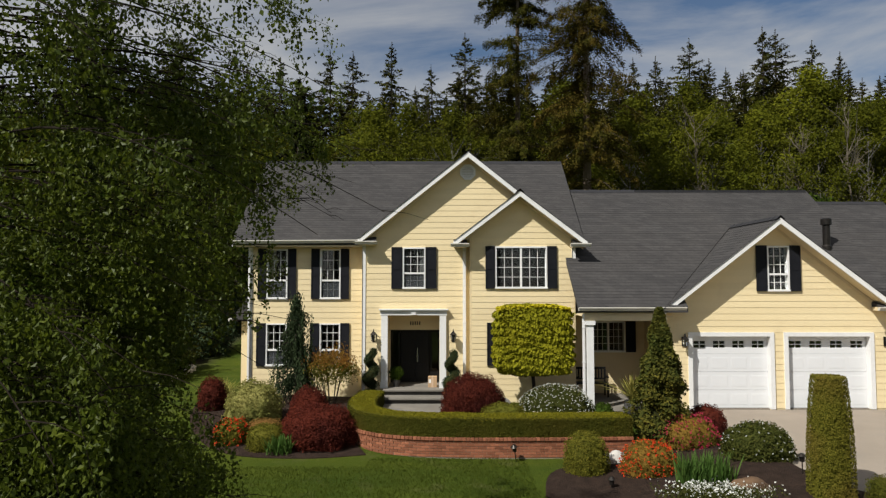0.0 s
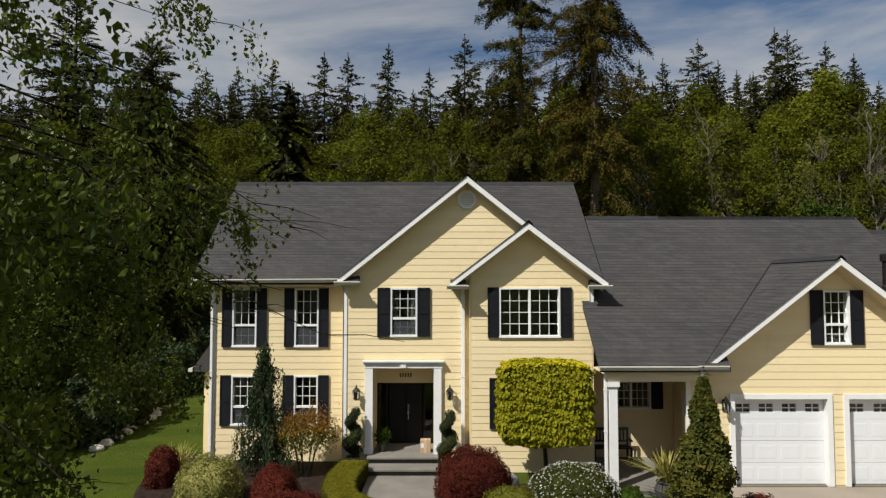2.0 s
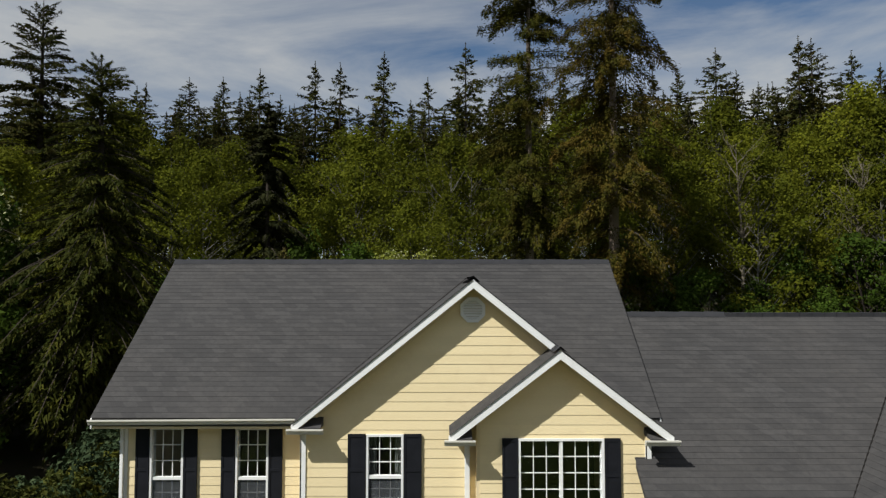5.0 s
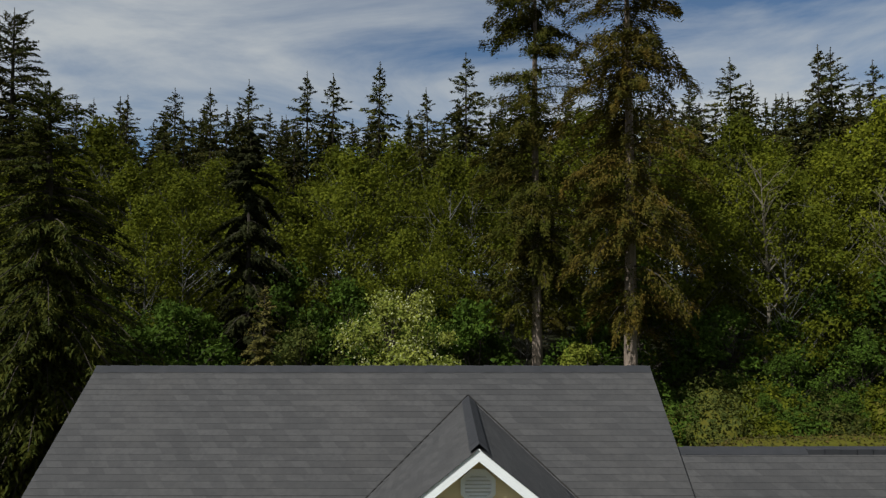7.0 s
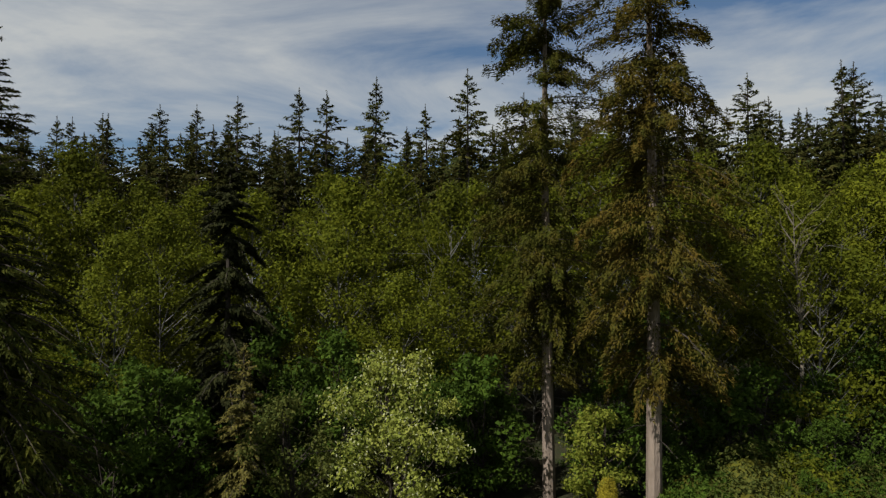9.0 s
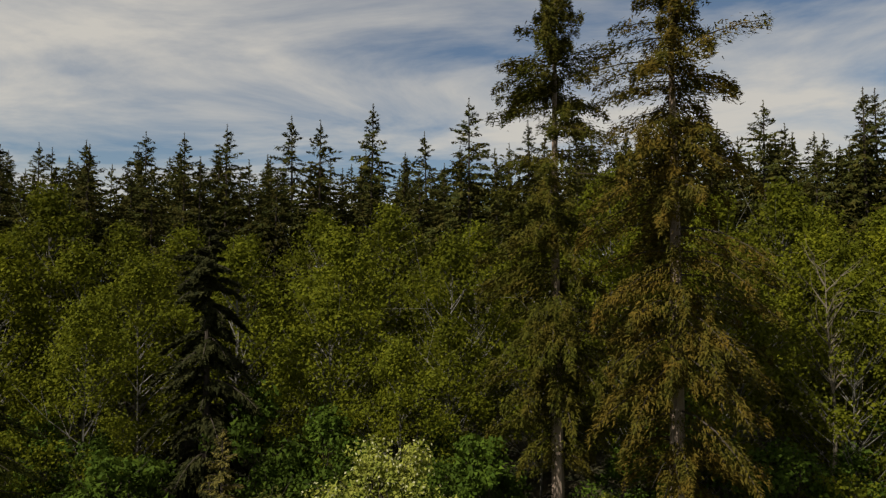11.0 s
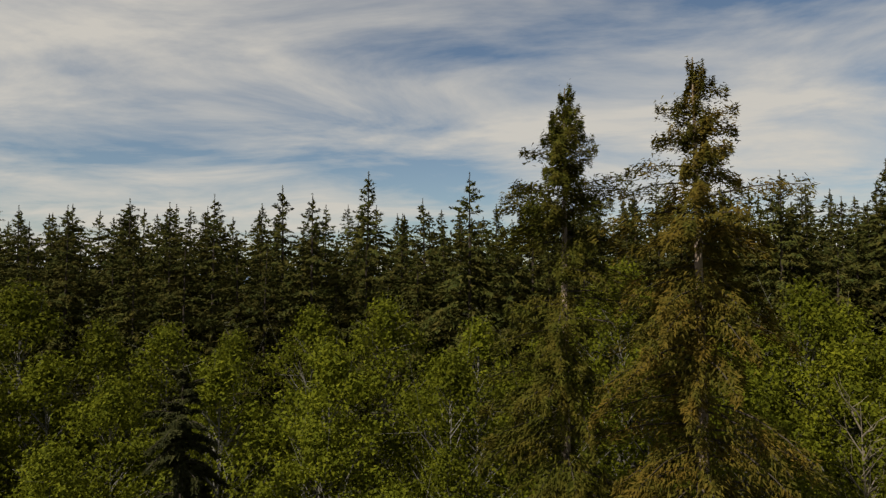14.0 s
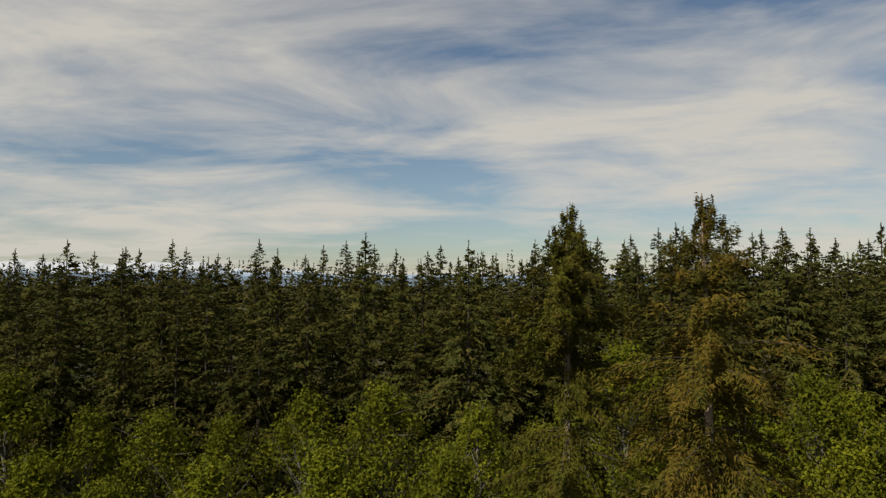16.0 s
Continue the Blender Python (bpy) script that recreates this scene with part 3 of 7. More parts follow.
def clapboards(wall, x0, x1, z0, top, y, holes):
    """Lapped boards on a wall front, cut round the openings; each board is a piece of its own."""
    fn, kinks = top
    zmax = max(fn(x) for x in [x0, x1, *kinks])
    rows = int((zmax - z0) / BOARD) + 1

    def reach(z):
        lo, hi = x0, x1
        if kinks:
            k = kinks[0]
            s = (fn(k) - fn(x0)) / (k - x0) if k > x0 else 0
            if s > 0:
                lo = max(x0, k - (fn(k) - z) / s)
            s2 = (fn(k) - fn(x1)) / (x1 - k)
            if s2 > 0:
                hi = min(x1, k + (fn(k) - z) / s2)
        return lo, hi

    for r in range(rows):
        a, b = z0 + r * BOARD, min(z0 + (r + 1) * BOARD, zmax)
        lo0, hi0 = reach(a)
        lo1, hi1 = reach(b)
        if hi0 - lo0 < 0.05:
            continue
        cut = [h for h in holes if h[2] < b - 0.01 and h[3] > a + 0.01 and h[0] < hi0 and h[1] > lo0]
        pieces = []
        edge = lo0
        for h in sorted(cut):
            if h[0] - edge > 0.02:
                pieces.append((edge, h[0], a, b, edge == lo0, False))
            if h[2] > a + 0.01:
                pieces.append((h[0], h[1], a, h[2], False, False))
            if h[3] < b - 0.01:
                pieces.append((h[0], h[1], h[3], b, False, False))
            edge = h[1]
        if hi0 - edge > 0.02:
            pieces.append((edge, hi0, a, b, edge == lo0, True))
        for p0, p1, c, d, left, right in pieces:
            q0 = max(p0, lo1) if left else p0
            q1 = min(p1, hi1) if right else p1
            if q1 < q0:
                q0 = q1 = (q0 + q1) / 2
            th0, th1 = 0.013, 0.004
            vv = [(p0, y - th0, c), (p1, y - th0, c), (p1, y, c), (p0, y, c), (q0, y - th1, d), (q1, y - th1, d), (q1, y, d), (q0, y, d)]
            raw("board", vv, BOX_F, M["siding"], wall)


def flat(z):
    return (lambda x: z), []


def peak(cx, z, slope, low):
    return (lambda x: max(low, z - slope * abs(x - cx))), [cx]


def window(x0, x1, z0, z1, y, double=True, shutters=0.3, panes=(3, 3), curtain=False, screen=True, twin=False):
    """A white sash window with bars, glass, insect screen and black shutters at each side."""
    win = boxes("window", [(x0, x0 + 0.045, y - 0.045, y + T, z0, z1), (x1 - 0.045, x1, y - 0.045, y + T, z0, z1), (x0 + 0.045, x1 - 0.045, y - 0.045, y + T, z1 - 0.045, z1), (x0 + 0.045, x1 - 0.045, y - 0.045, y + T, z0, z0 + 0.045)], M["white"], house)
    boxes("sill", [(x0 - 0.01, x1 + 0.01, y - 0.065, y - 0.047, z0 - 0.015, z0 + 0.03)], M["white"], win)
    a, b, c, d = x0 + 0.045, x1 - 0.045, z0 + 0.045, z1 - 0.045
    fields = []
    if twin:
        m = (a + b) / 2
        boxes("mullion", [(m - 0.028, m + 0.028, y - 0.03, y + 0.08, c, d)], M["white"], win)
        fields = [(a, m - 0.028, c, d, (3, 4), False), (m + 0.028, b, c, d, (3, 4), False)]
    elif double:
        m = c + (d - c) * 0.36
        boxes("meeting_rail", [(a, b, y - 0.02, y + 0.06, m - 0.03, m + 0.03)], M["white"], win)
        fields = [(a, b, m + 0.03, d, panes, False), (a, b, c, m - 0.03, (3, 2), screen)]
    else:
        fields = [(a, b, c, d, panes, False)]
    for fa, fb, fc, fd, (nx, nz), scr in fields:
        g = raw("pane", [(fa, y + 0.05, fc), (fb, y + 0.05, fc), (fb, y + 0.05, fd), (fa, y + 0.05, fd), (fa, y + 0.056, fc), (fb, y + 0.056, fc), (fb, y + 0.056, fd), (fa, y + 0.056, fd)], [(0, 1, 2, 3), (7, 6, 5, 4), (0, 4, 5, 1), (1, 5, 6, 2), (2, 6, 7, 3), (3, 7, 4, 0)], M["glass"], win)
        g.visible_shadow = False
        for i in range(1, nx):
            x = fa + (fb - fa) * i / nx
            boxes("glazing_bar", [(x - 0.008, x + 0.008, y + 0.025, y + 0.046, fc, fd)], M["white"], win)
        for i in range(1, nz):
            z = fc + (fd - fc) * i / nz
            boxes("glazing_bar", [(fa, fb, y + 0.027, y + 0.044, z - 0.008, z + 0.008)], M["white"], win)
        if scr:
            boxes("insect_screen", [(fa, fb, y + 0.012, y + 0.015, fc, fd)], M["screen"], win, "grey insect screen")
    if curtain:
        n = 14
        for s in (0, 1):
            xa = a if s == 0 else b - (b - a) * 0.22
            xb = a + (b - a) * 0.22 if s == 0 else b
            v = []
            for i in range(n + 1):
                x = xa + (xb - xa) * i / n
                yy = y + 0.2 + 0.02 * math.sin(i * 1.9)
                v += [(x, yy, c), (x, yy, d)]
            raw("curtain", v, [(2 * i, 2 * i + 2, 2 * i + 3, 2 * i + 1) for i in range(n)], M["curtain"], win, "pale curtain")
    if shutters:
        for s0, s1 in ((x0 - shutters - 0.01, x0 - 0.01), (x1 + 0.01, x1 + shutters + 0.01)):
            shutter(s0, s1, z0 - 0.01, z1 + 0.01, y)
    return win


def shutter(s0, s1, z0, z1, y):
    sh = boxes("shutter", [(s0, s1, y - 0.05, y - 0.026, z0, z1)], M["shutter"], house, "black panelled shutter")
    mid = z0 + (z1 - z0) * 0.48
    each_box("stile", [(s0, s0 + 0.04, y - 0.062, y - 0.052, z0, z1), (s1 - 0.04, s1, y - 0.062, y - 0.052, z0, z1)], M["shutter"], sh)
    each_box("rail", [(s0 + 0.04, s1 - 0.04, y - 0.062, y - 0.052, z, z + w) for z, w in ((z0, 0.06), (mid - 0.03, 0.06), (z1 - 0.06, 0.06))], M["shutter"], sh)
    return sh


def courses(roof, origin, along, up, width_fn, length, step=0.14, th=0.004):
    """Lapped shingle courses on a slope: origin at the eave, along the eave, up the slope."""
    along, up = Vector(along).normalized(), Vector(up).normalized()
    nrm = along.cross(up)
    nrm = nrm if nrm.z > 0 else -nrm
    o = Vector(origin)
    n = int(length / step + 0.5)
    for i in range(n):
        a, b = i * step, min((i + 1) * step + 0.01, length)
        l0, r0 = width_fn(a)
        l1, r1 = width_fn(min(b, length))
        pts = [o + along * l0 + up * a, o + along * r0 + up * a, o + along * r1 + up * b, o + along * l1 + up * b]
        v = [p + nrm * 0.002 for p in pts] + [pts[0] + nrm * (th + 0.008), pts[1] + nrm * (th + 0.008), pts[2] + nrm * 0.006, pts[3] + nrm * 0.006]
        raw("shingle_course", [tuple(p) for p in v], BOX_F, M["shingle"], roof)


def NONE(s):
    return (0, 0.02)


def slope_roof(name, x0, x1, eave_y, eave_z, ridge_y, ridge_z, label="", reach=None):
    """One roof slope with its deck, shingle courses and the back slope's deck."""
    k = (ridge_z - eave_z) / (ridge_y - eave_y)
    back = 2 * ridge_y - eave_y
    deck = prism_x(name, [(eave_y, eave_z - 0.16), (eave_y, eave_z), (ridge_y, ridge_z), (back, eave_z), (back, eave_z - 0.16), (ridge_y, ridge_z - 0.2)], x0, x1, M["shingle"], house, label)
    length = math.hypot(ridge_y - eave_y, ridge_z - eave_z)
    courses(deck, (x0 - 0.02, eave_y - 0.02, eave_z), (1, 0, 0), (0, 1, k), reach or (lambda s: (0, x1 - x0 + 0.04)), length)
    if reach == NONE:
        return deck
    for i in range(int((x1 - x0) / 0.3) + 1):
        xa, xb = x0 - 0.02 + i * 0.3, min(x0 - 0.02 + i * 0.3 + 0.32, x1 + 0.02)
        h = 0.04 + 0.006 * (i % 2)
        raw("ridge_cap", [(xa, ridge_y - 0.13, ridge_z - 0.13 * k + h), (xb, ridge_y - 0.13, ridge_z - 0.13 * k + h - 0.006), (xb, ridge_y, ridge_z + h + 0.012), (xa, ridge_y, ridge_z + h + 0.02), (xb, ridge_y + 0.13, ridge_z - 0.13 * k + h - 0.006), (xa, ridge_y + 0.13, ridge_z - 0.13 * k + h)], [(0, 1, 2, 3), (3, 2, 4, 5)], M["ridge"], deck)
    return deck


def gutter(x0, x1, y, z, parent=None, rise=0.0):
    """A moulded gutter along an eave, its top at z."""
    prof = [(0.0, -0.11), (-0.075, -0.11), (-0.10, -0.055), (-0.125, -0.03), (-0.125, 0.0), (-0.105, 0.0), (-0.105, -0.02), (0, -0.02)]
    n = len(prof)
    v = [(x0, y + a, z + b) for a, b in prof] + [(x1, y + a, z + rise + b) for a, b in prof]
    f = [tuple(range(n)), tuple(range(2 * n - 1, n - 1, -1))] + [(i, i + n, (i + 1) % n + n, (i + 1) % n) for i in range(n)]
    return raw("gutter", v, f, M["gutter"], parent or house, "pale painted gutter")


def gable_roof(name, cx, apex, slope, half, front, back, wall_y, ret=0.42, returns=(-1, 1), lift=0.0):
    """A gable roof running back into the slope behind, with white rakes, soffits and boxed returns."""
    low = apex - slope * half
    k = math.hypot(1, slope)
    roof = prism(name, [(cx - half, low - 0.03), (cx, apex - 0.03), (cx + half, low - 0.03), (cx + half, low - 0.17), (cx, apex - 0.19), (cx - half, low - 0.17)], front + 0.03, back, M["shingle"], house)
    prism("soffit", [(cx - half + 0.03, low - 0.175), (cx, apex - 0.195), (cx + half - 0.03, low - 0.175), (cx + half - 0.03, low - 0.19), (cx, apex - 0.21), (cx - half + 0.03, low - 0.19)], front + 0.03, wall_y, M["soffit"], roof)
    for s in (-1, 1):
        length = half * k
        courses(roof, (cx + s * half, front - 0.035, low - 0.028), (0, 1, 0), (-s, 0, slope), lambda q: (0, back - front), length)
        rake = [(cx + s * (half + 0.02), low - 0.045), (cx, apex - 0.035), (cx, apex - 0.205), (cx + s * (half + 0.02), low - 0.215)]
        prism("rake_board", rake, front - 0.012, front + 0.028, M["white"], roof, "white rake board")
        rr = [(cx + s * (half - 0.04), low - 0.205), (cx, apex - 0.205), (cx, apex - 0.28), (cx + s * (half - 0.04), low - 0.28)]
        prism("frieze_board", rr, wall_y - 0.045, wall_y - 0.02, M["soffit"], roof)
        if s not in returns:
            continue
        box = low + lift
        # boxed eave return with its little shingled lid and gutter
        xa, xb = cx + s * (half - ret), cx + s * (half + 0.0)
        xa, xb = min(xa, xb), max(xa, xb)
        boxes("eave_return", [(xa, xb, front + 0.03, wall_y - 0.025, box - 0.22, box - 0.115)], M["soffit"], roof)
        lid = [(xa, front - 0.0, box - 0.10), (xb, front - 0.0, box - 0.10), (xb, wall_y - 0.02, box + 0.05), (xa, wall_y - 0.02, box + 0.05), (xa, front, box - 0.115), (xb, front, box - 0.115), (xb, wall_y - 0.02, box - 0.115), (xa, wall_y - 0.02, box - 0.115)]
        raw("return_lid", lid, [(0, 1, 2, 3), (7, 6, 5, 4), (0, 4, 5, 1), (1, 5, 6, 2), (2, 6, 7, 3), (3, 7, 4, 0)], M["shingle"], roof, "small shingled return")
        gutter(xa - (0.1 if s > 0 else 0.1), xb + (0.12 if s > 0 else 0.06), front + 0.028, box - 0.105, roof)
    n = int((back - front) / 0.3)
    for i in range(n):
        ya = front - 0.02 + i * 0.3
        h = 0.03
        raw("ridge_cap", [(cx - 0.13, ya, apex - 0.13 * slope + h), (cx - 0.13, ya + 0.31, apex - 0.13 * slope + h - 0.008), (cx, ya + 0.31, apex + h + 0.004), (cx, ya, apex + h + 0.012), (cx + 0.13, ya + 0.31, apex - 0.13 * slope + h - 0.008), (cx + 0.13, ya, apex - 0.13 * slope + h)], [(0, 3, 2, 1), (3, 5, 4, 2)], M["ridge"], roof)
    return roof


def downpipe(x, y, z0, z1, w=0.07):
    p = bevel_box("downpipe", (x - w / 2, x + w / 2, y - w, y, z0, z1), M["white"], house, "white downpipe", 0.012)
    each_box("bracket", [(x - w / 2 - 0.012, x + w / 2 + 0.012, y - w - 0.008, y, z, z + 0.03) for z in (z0 + 0.4, (z0 + z1) / 2, z1 - 0.4)], M["white"], p)
    return p


# plan: planes of the fronts
Y_LEFT, Y_G1, Y_G2, Y_GAR = 21.85, 21.15, 20.75, 19.40
EAVE2 = 5.02
WIN_L = [(-5.90, -5.20), (-4.115, -3.425)]

holes = [(a, b, 3.18, 4.84) for a, b in WIN_L] + [(a, b, 0.96, 2.36) for a, b in WIN_L]
wl = solid_front("wall", -6.45, -2.6, -0.4, flat(EAVE2), Y_LEFT, holes, "cream clapboard wall")
clapboards(wl, -6.38, -2.62, -0.05, flat(EAVE2), Y_LEFT, holes)
for (a, b) in WIN_L:
    window(a, b, 3.18, 4.84, Y_LEFT, shutters=0.28)
    window(a, b, 0.96, 2.36, Y_LEFT, shutters=0.3)

g1_top = peak(0.81, 7.78, 0.798, EAVE2)
ent = (-1.78, -0.11, 0.35, 2.67)
holes = [(-1.31, -0.57, 3.53, 4.86), ent]
w1 = solid_front("wall", -2.6, 0.86, -0.4, (lambda x: max(EAVE2, 7.78 - 0.798 * abs(x - 0.81)), [0.81, -2.6 + 0.001]), Y_G1, [(-1.31, -0.57, 3.53, 4.86), (-1.78, -0.11, -0.4, 2.67)], "cream clapboard wall")
prism("wall", [(0.86, EAVE2), (4.3, EAVE2), (0.86, 7.74)], Y_G1, Y_G1 + T, M["sheath"], house)
clapboards(w1, -2.52, 4.25, -0.05, g1_top, Y_G1, [(-1.31, -0.57, 3.53, 4.86), (-1.99, 0.10, -0.4, 2.86), (0.86, 3.2, -1, 5.4), (3.2, 4.4, -1, 9)])
window(-1.31, -0.57, 3.53, 4.86, Y_G1, shutters=0.35, curtain=True)
each_box("wall", [(-2.6, -2.6 + T, Y_G1 + T, Y_LEFT, -0.4, EAVE2)], M["sheath"], house)

holes2 = [(1.66, 3.31, 3.54, 4.87), (1.66, 3.1, 1.12, 2.44)]
w2 = solid_front("wall", 0.86, 4.2, -0.4, (lambda x: max(EAVE2 - 0.2, 6.45 - 0.76 * abs(x - 2.42)), [2.42]), Y_G2, holes2, "cream clapboard wall")
clapboards(w2, 0.92, 4.16, -0.05, peak(2.42, 6.45, 0.76, EAVE2 - 0.2), Y_G2, holes2)
window(1.66, 3.31, 3.54, 4.87, Y_G2, shutters=0.30, twin=True)
window(1.66, 3.1, 1.12, 2.44, Y_G2, shutters=0.26, twin=True)
each_box("wall", [(0.86, 0.86 + T, Y_G2 + T, Y_G1, -0.4, EAVE2 + 0.3), (4.2 - T, 4.2, Y_G2 + T, 29.2, -0.4, EAVE2), (-6.45, -6.45 + T, Y_LEFT + T, 29.2, -0.4, EAVE2), (-6.45, 4.2, 29.2, 29.36, -0.4, EAVE2)], M["siding"], house, "cream clapboard wall")
# gable ends of the main roof
prism_x("wall", [(Y_LEFT, EAVE2), (25.43, 8.2), (29.2, EAVE2)], -6.45, -6.3, M["siding"], house)
prism_x("wall", [(Y_LEFT, EAVE2), (25.43, 8.2), (29.2, EAVE2)], 4.05, 4.2, M["siding"], house)
for x, y, z0, z1, side in ((-6.42, Y_LEFT, 0, EAVE2, 1), (-2.56, Y_G1, 0, EAVE2, 1), (4.16, Y_G2, 4.4, EAVE2, 1)):
    boxes("corner_board", [(x - 0.055, x + 0.055, y - 0.034, y - 0.002, z0 - 0.05, z1), (x - 0.058, x - 0.03, y - 0.034, y + 0.1, z0 - 0.05, z1)], M["white"], house)
# room floors and ceilings, coloured near-black as shade, that keep the windows dark
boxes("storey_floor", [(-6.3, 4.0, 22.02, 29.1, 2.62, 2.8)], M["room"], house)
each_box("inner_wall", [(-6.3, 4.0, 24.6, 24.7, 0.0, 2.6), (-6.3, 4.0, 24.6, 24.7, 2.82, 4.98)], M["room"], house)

main_roof = slope_roof("roof", -6.92, 4.62, 21.42, 5.12, 25.43, 8.43, "dark grey shingle roof")
each_box("soffit", [(-6.9, -2.62, 21.43, Y_LEFT - 0.026, 4.9, 4.945), (4.22, 4.62, 21.43, 22.2, 4.9, 4.945)], M["soffit"], main_roof)
gutter(-6.95, -2.3, 21.41, 5.10, rise=0.03)
for x, w in ((-6.92, 1), (4.62, -1)):
    prism_x("rake_board", [(21.42, 5.1), (25.43, 8.40), (25.43, 8.2), (21.42, 4.9)], x - 0.03, x - 0.004 if w > 0 else x + 0.03, M["white"], main_roof)
gable_roof("gable_roof", 0.81, 7.96, 0.798, 3.52, 20.80, 25.0, Y_G1, 0.55, (-1,))
gable_roof("gable_roof", 2.42, 6.63, 0.76, 2.08, 20.33, 23.8, Y_G2, 0.42)


def valley(cx, half, apex, slope, eave_y, eave_z, pitch, s):
    """The dark woven valley where a gable roof meets the slope behind it."""
    low = apex - slope * half
    a = (cx + s * half, eave_y + (low - eave_z) / pitch, low + 0.005)
    b = (cx, eave_y + (apex - eave_z) / pitch, apex + 0.01)
    v, f = tubes([([a, b], [0.022, 0.022])], 6)
    raw("valley", v, f, M["iron"], house, "dark roof valley")


for sd in (-1, 1):
    valley(0.81, 3.52, 7.96, 0.798, 21.42, 5.12, 3.31 / 4.01, sd)
    valley(9.84, 3.46, 5.64, 0.774, 18.88, 3.01, 4.09 / 5.17, sd)
downpipe(0.69, Y_G1 - 0.03, 0.0, 4.85, 0.1)
downpipe(-6.46, Y_LEFT - 0.035, 0.0, 4.95)

# octagonal gable vent
v, f = [], []
for r, yy in ((0.27, -0.06), (0.20, -0.06), (0.20, -0.02), (0.27, -0.02)):
    v += [(0.81 + r * math.cos(math.pi / 8 + k * math.pi / 4), Y_G1 + yy, 7.32 + r * math.sin(math.pi / 8 + k * math.pi / 4)) for k in range(8)]
for j in range(4):
    for k in range(8):
        a, b = j * 8 + k, j * 8 + (k + 1) % 8
        f.append((a, b, (b + 8) % 32, (a + 8) % 32))
vent = raw("gable_vent", v, f, M["white"], house, "white octagonal louvred vent")
raw("backing", [(0.81 + 0.2 * math.cos(math.pi / 8 + k * math.pi / 4), Y_G1 - 0.0215, 7.32 + 0.2 * math.sin(math.pi / 8 + k * math.pi / 4)) for k in range(8)], [tuple(range(8))], M["gutter"], vent, "pale vent backing")
for i in range(7):
    z = 7.32 - 0.17 + i * 0.053
    h = min(0.19, 0.46 - abs(z - 7.32 + 0.02) * 1.6 if abs(z - 7.32) > 0.09 else 0.19)
    raw("slat", [(0.81 - h, Y_G1 - 0.05, z), (0.81 + h, Y_G1 - 0.05, z), (0.81 + h, Y_G1 - 0.028, z + 0.028), (0.81 - h, Y_G1 - 0.028, z + 0.028), (0.81 - h, Y_G1 - 0.045, z - 0.005), (0.81 + h, Y_G1 - 0.045, z - 0.005), (0.81 + h, Y_G1 - 0.024, z + 0.023), (0.81 - h, Y_G1 - 0.024, z + 0.023)], BOX_F, M["white"], vent)


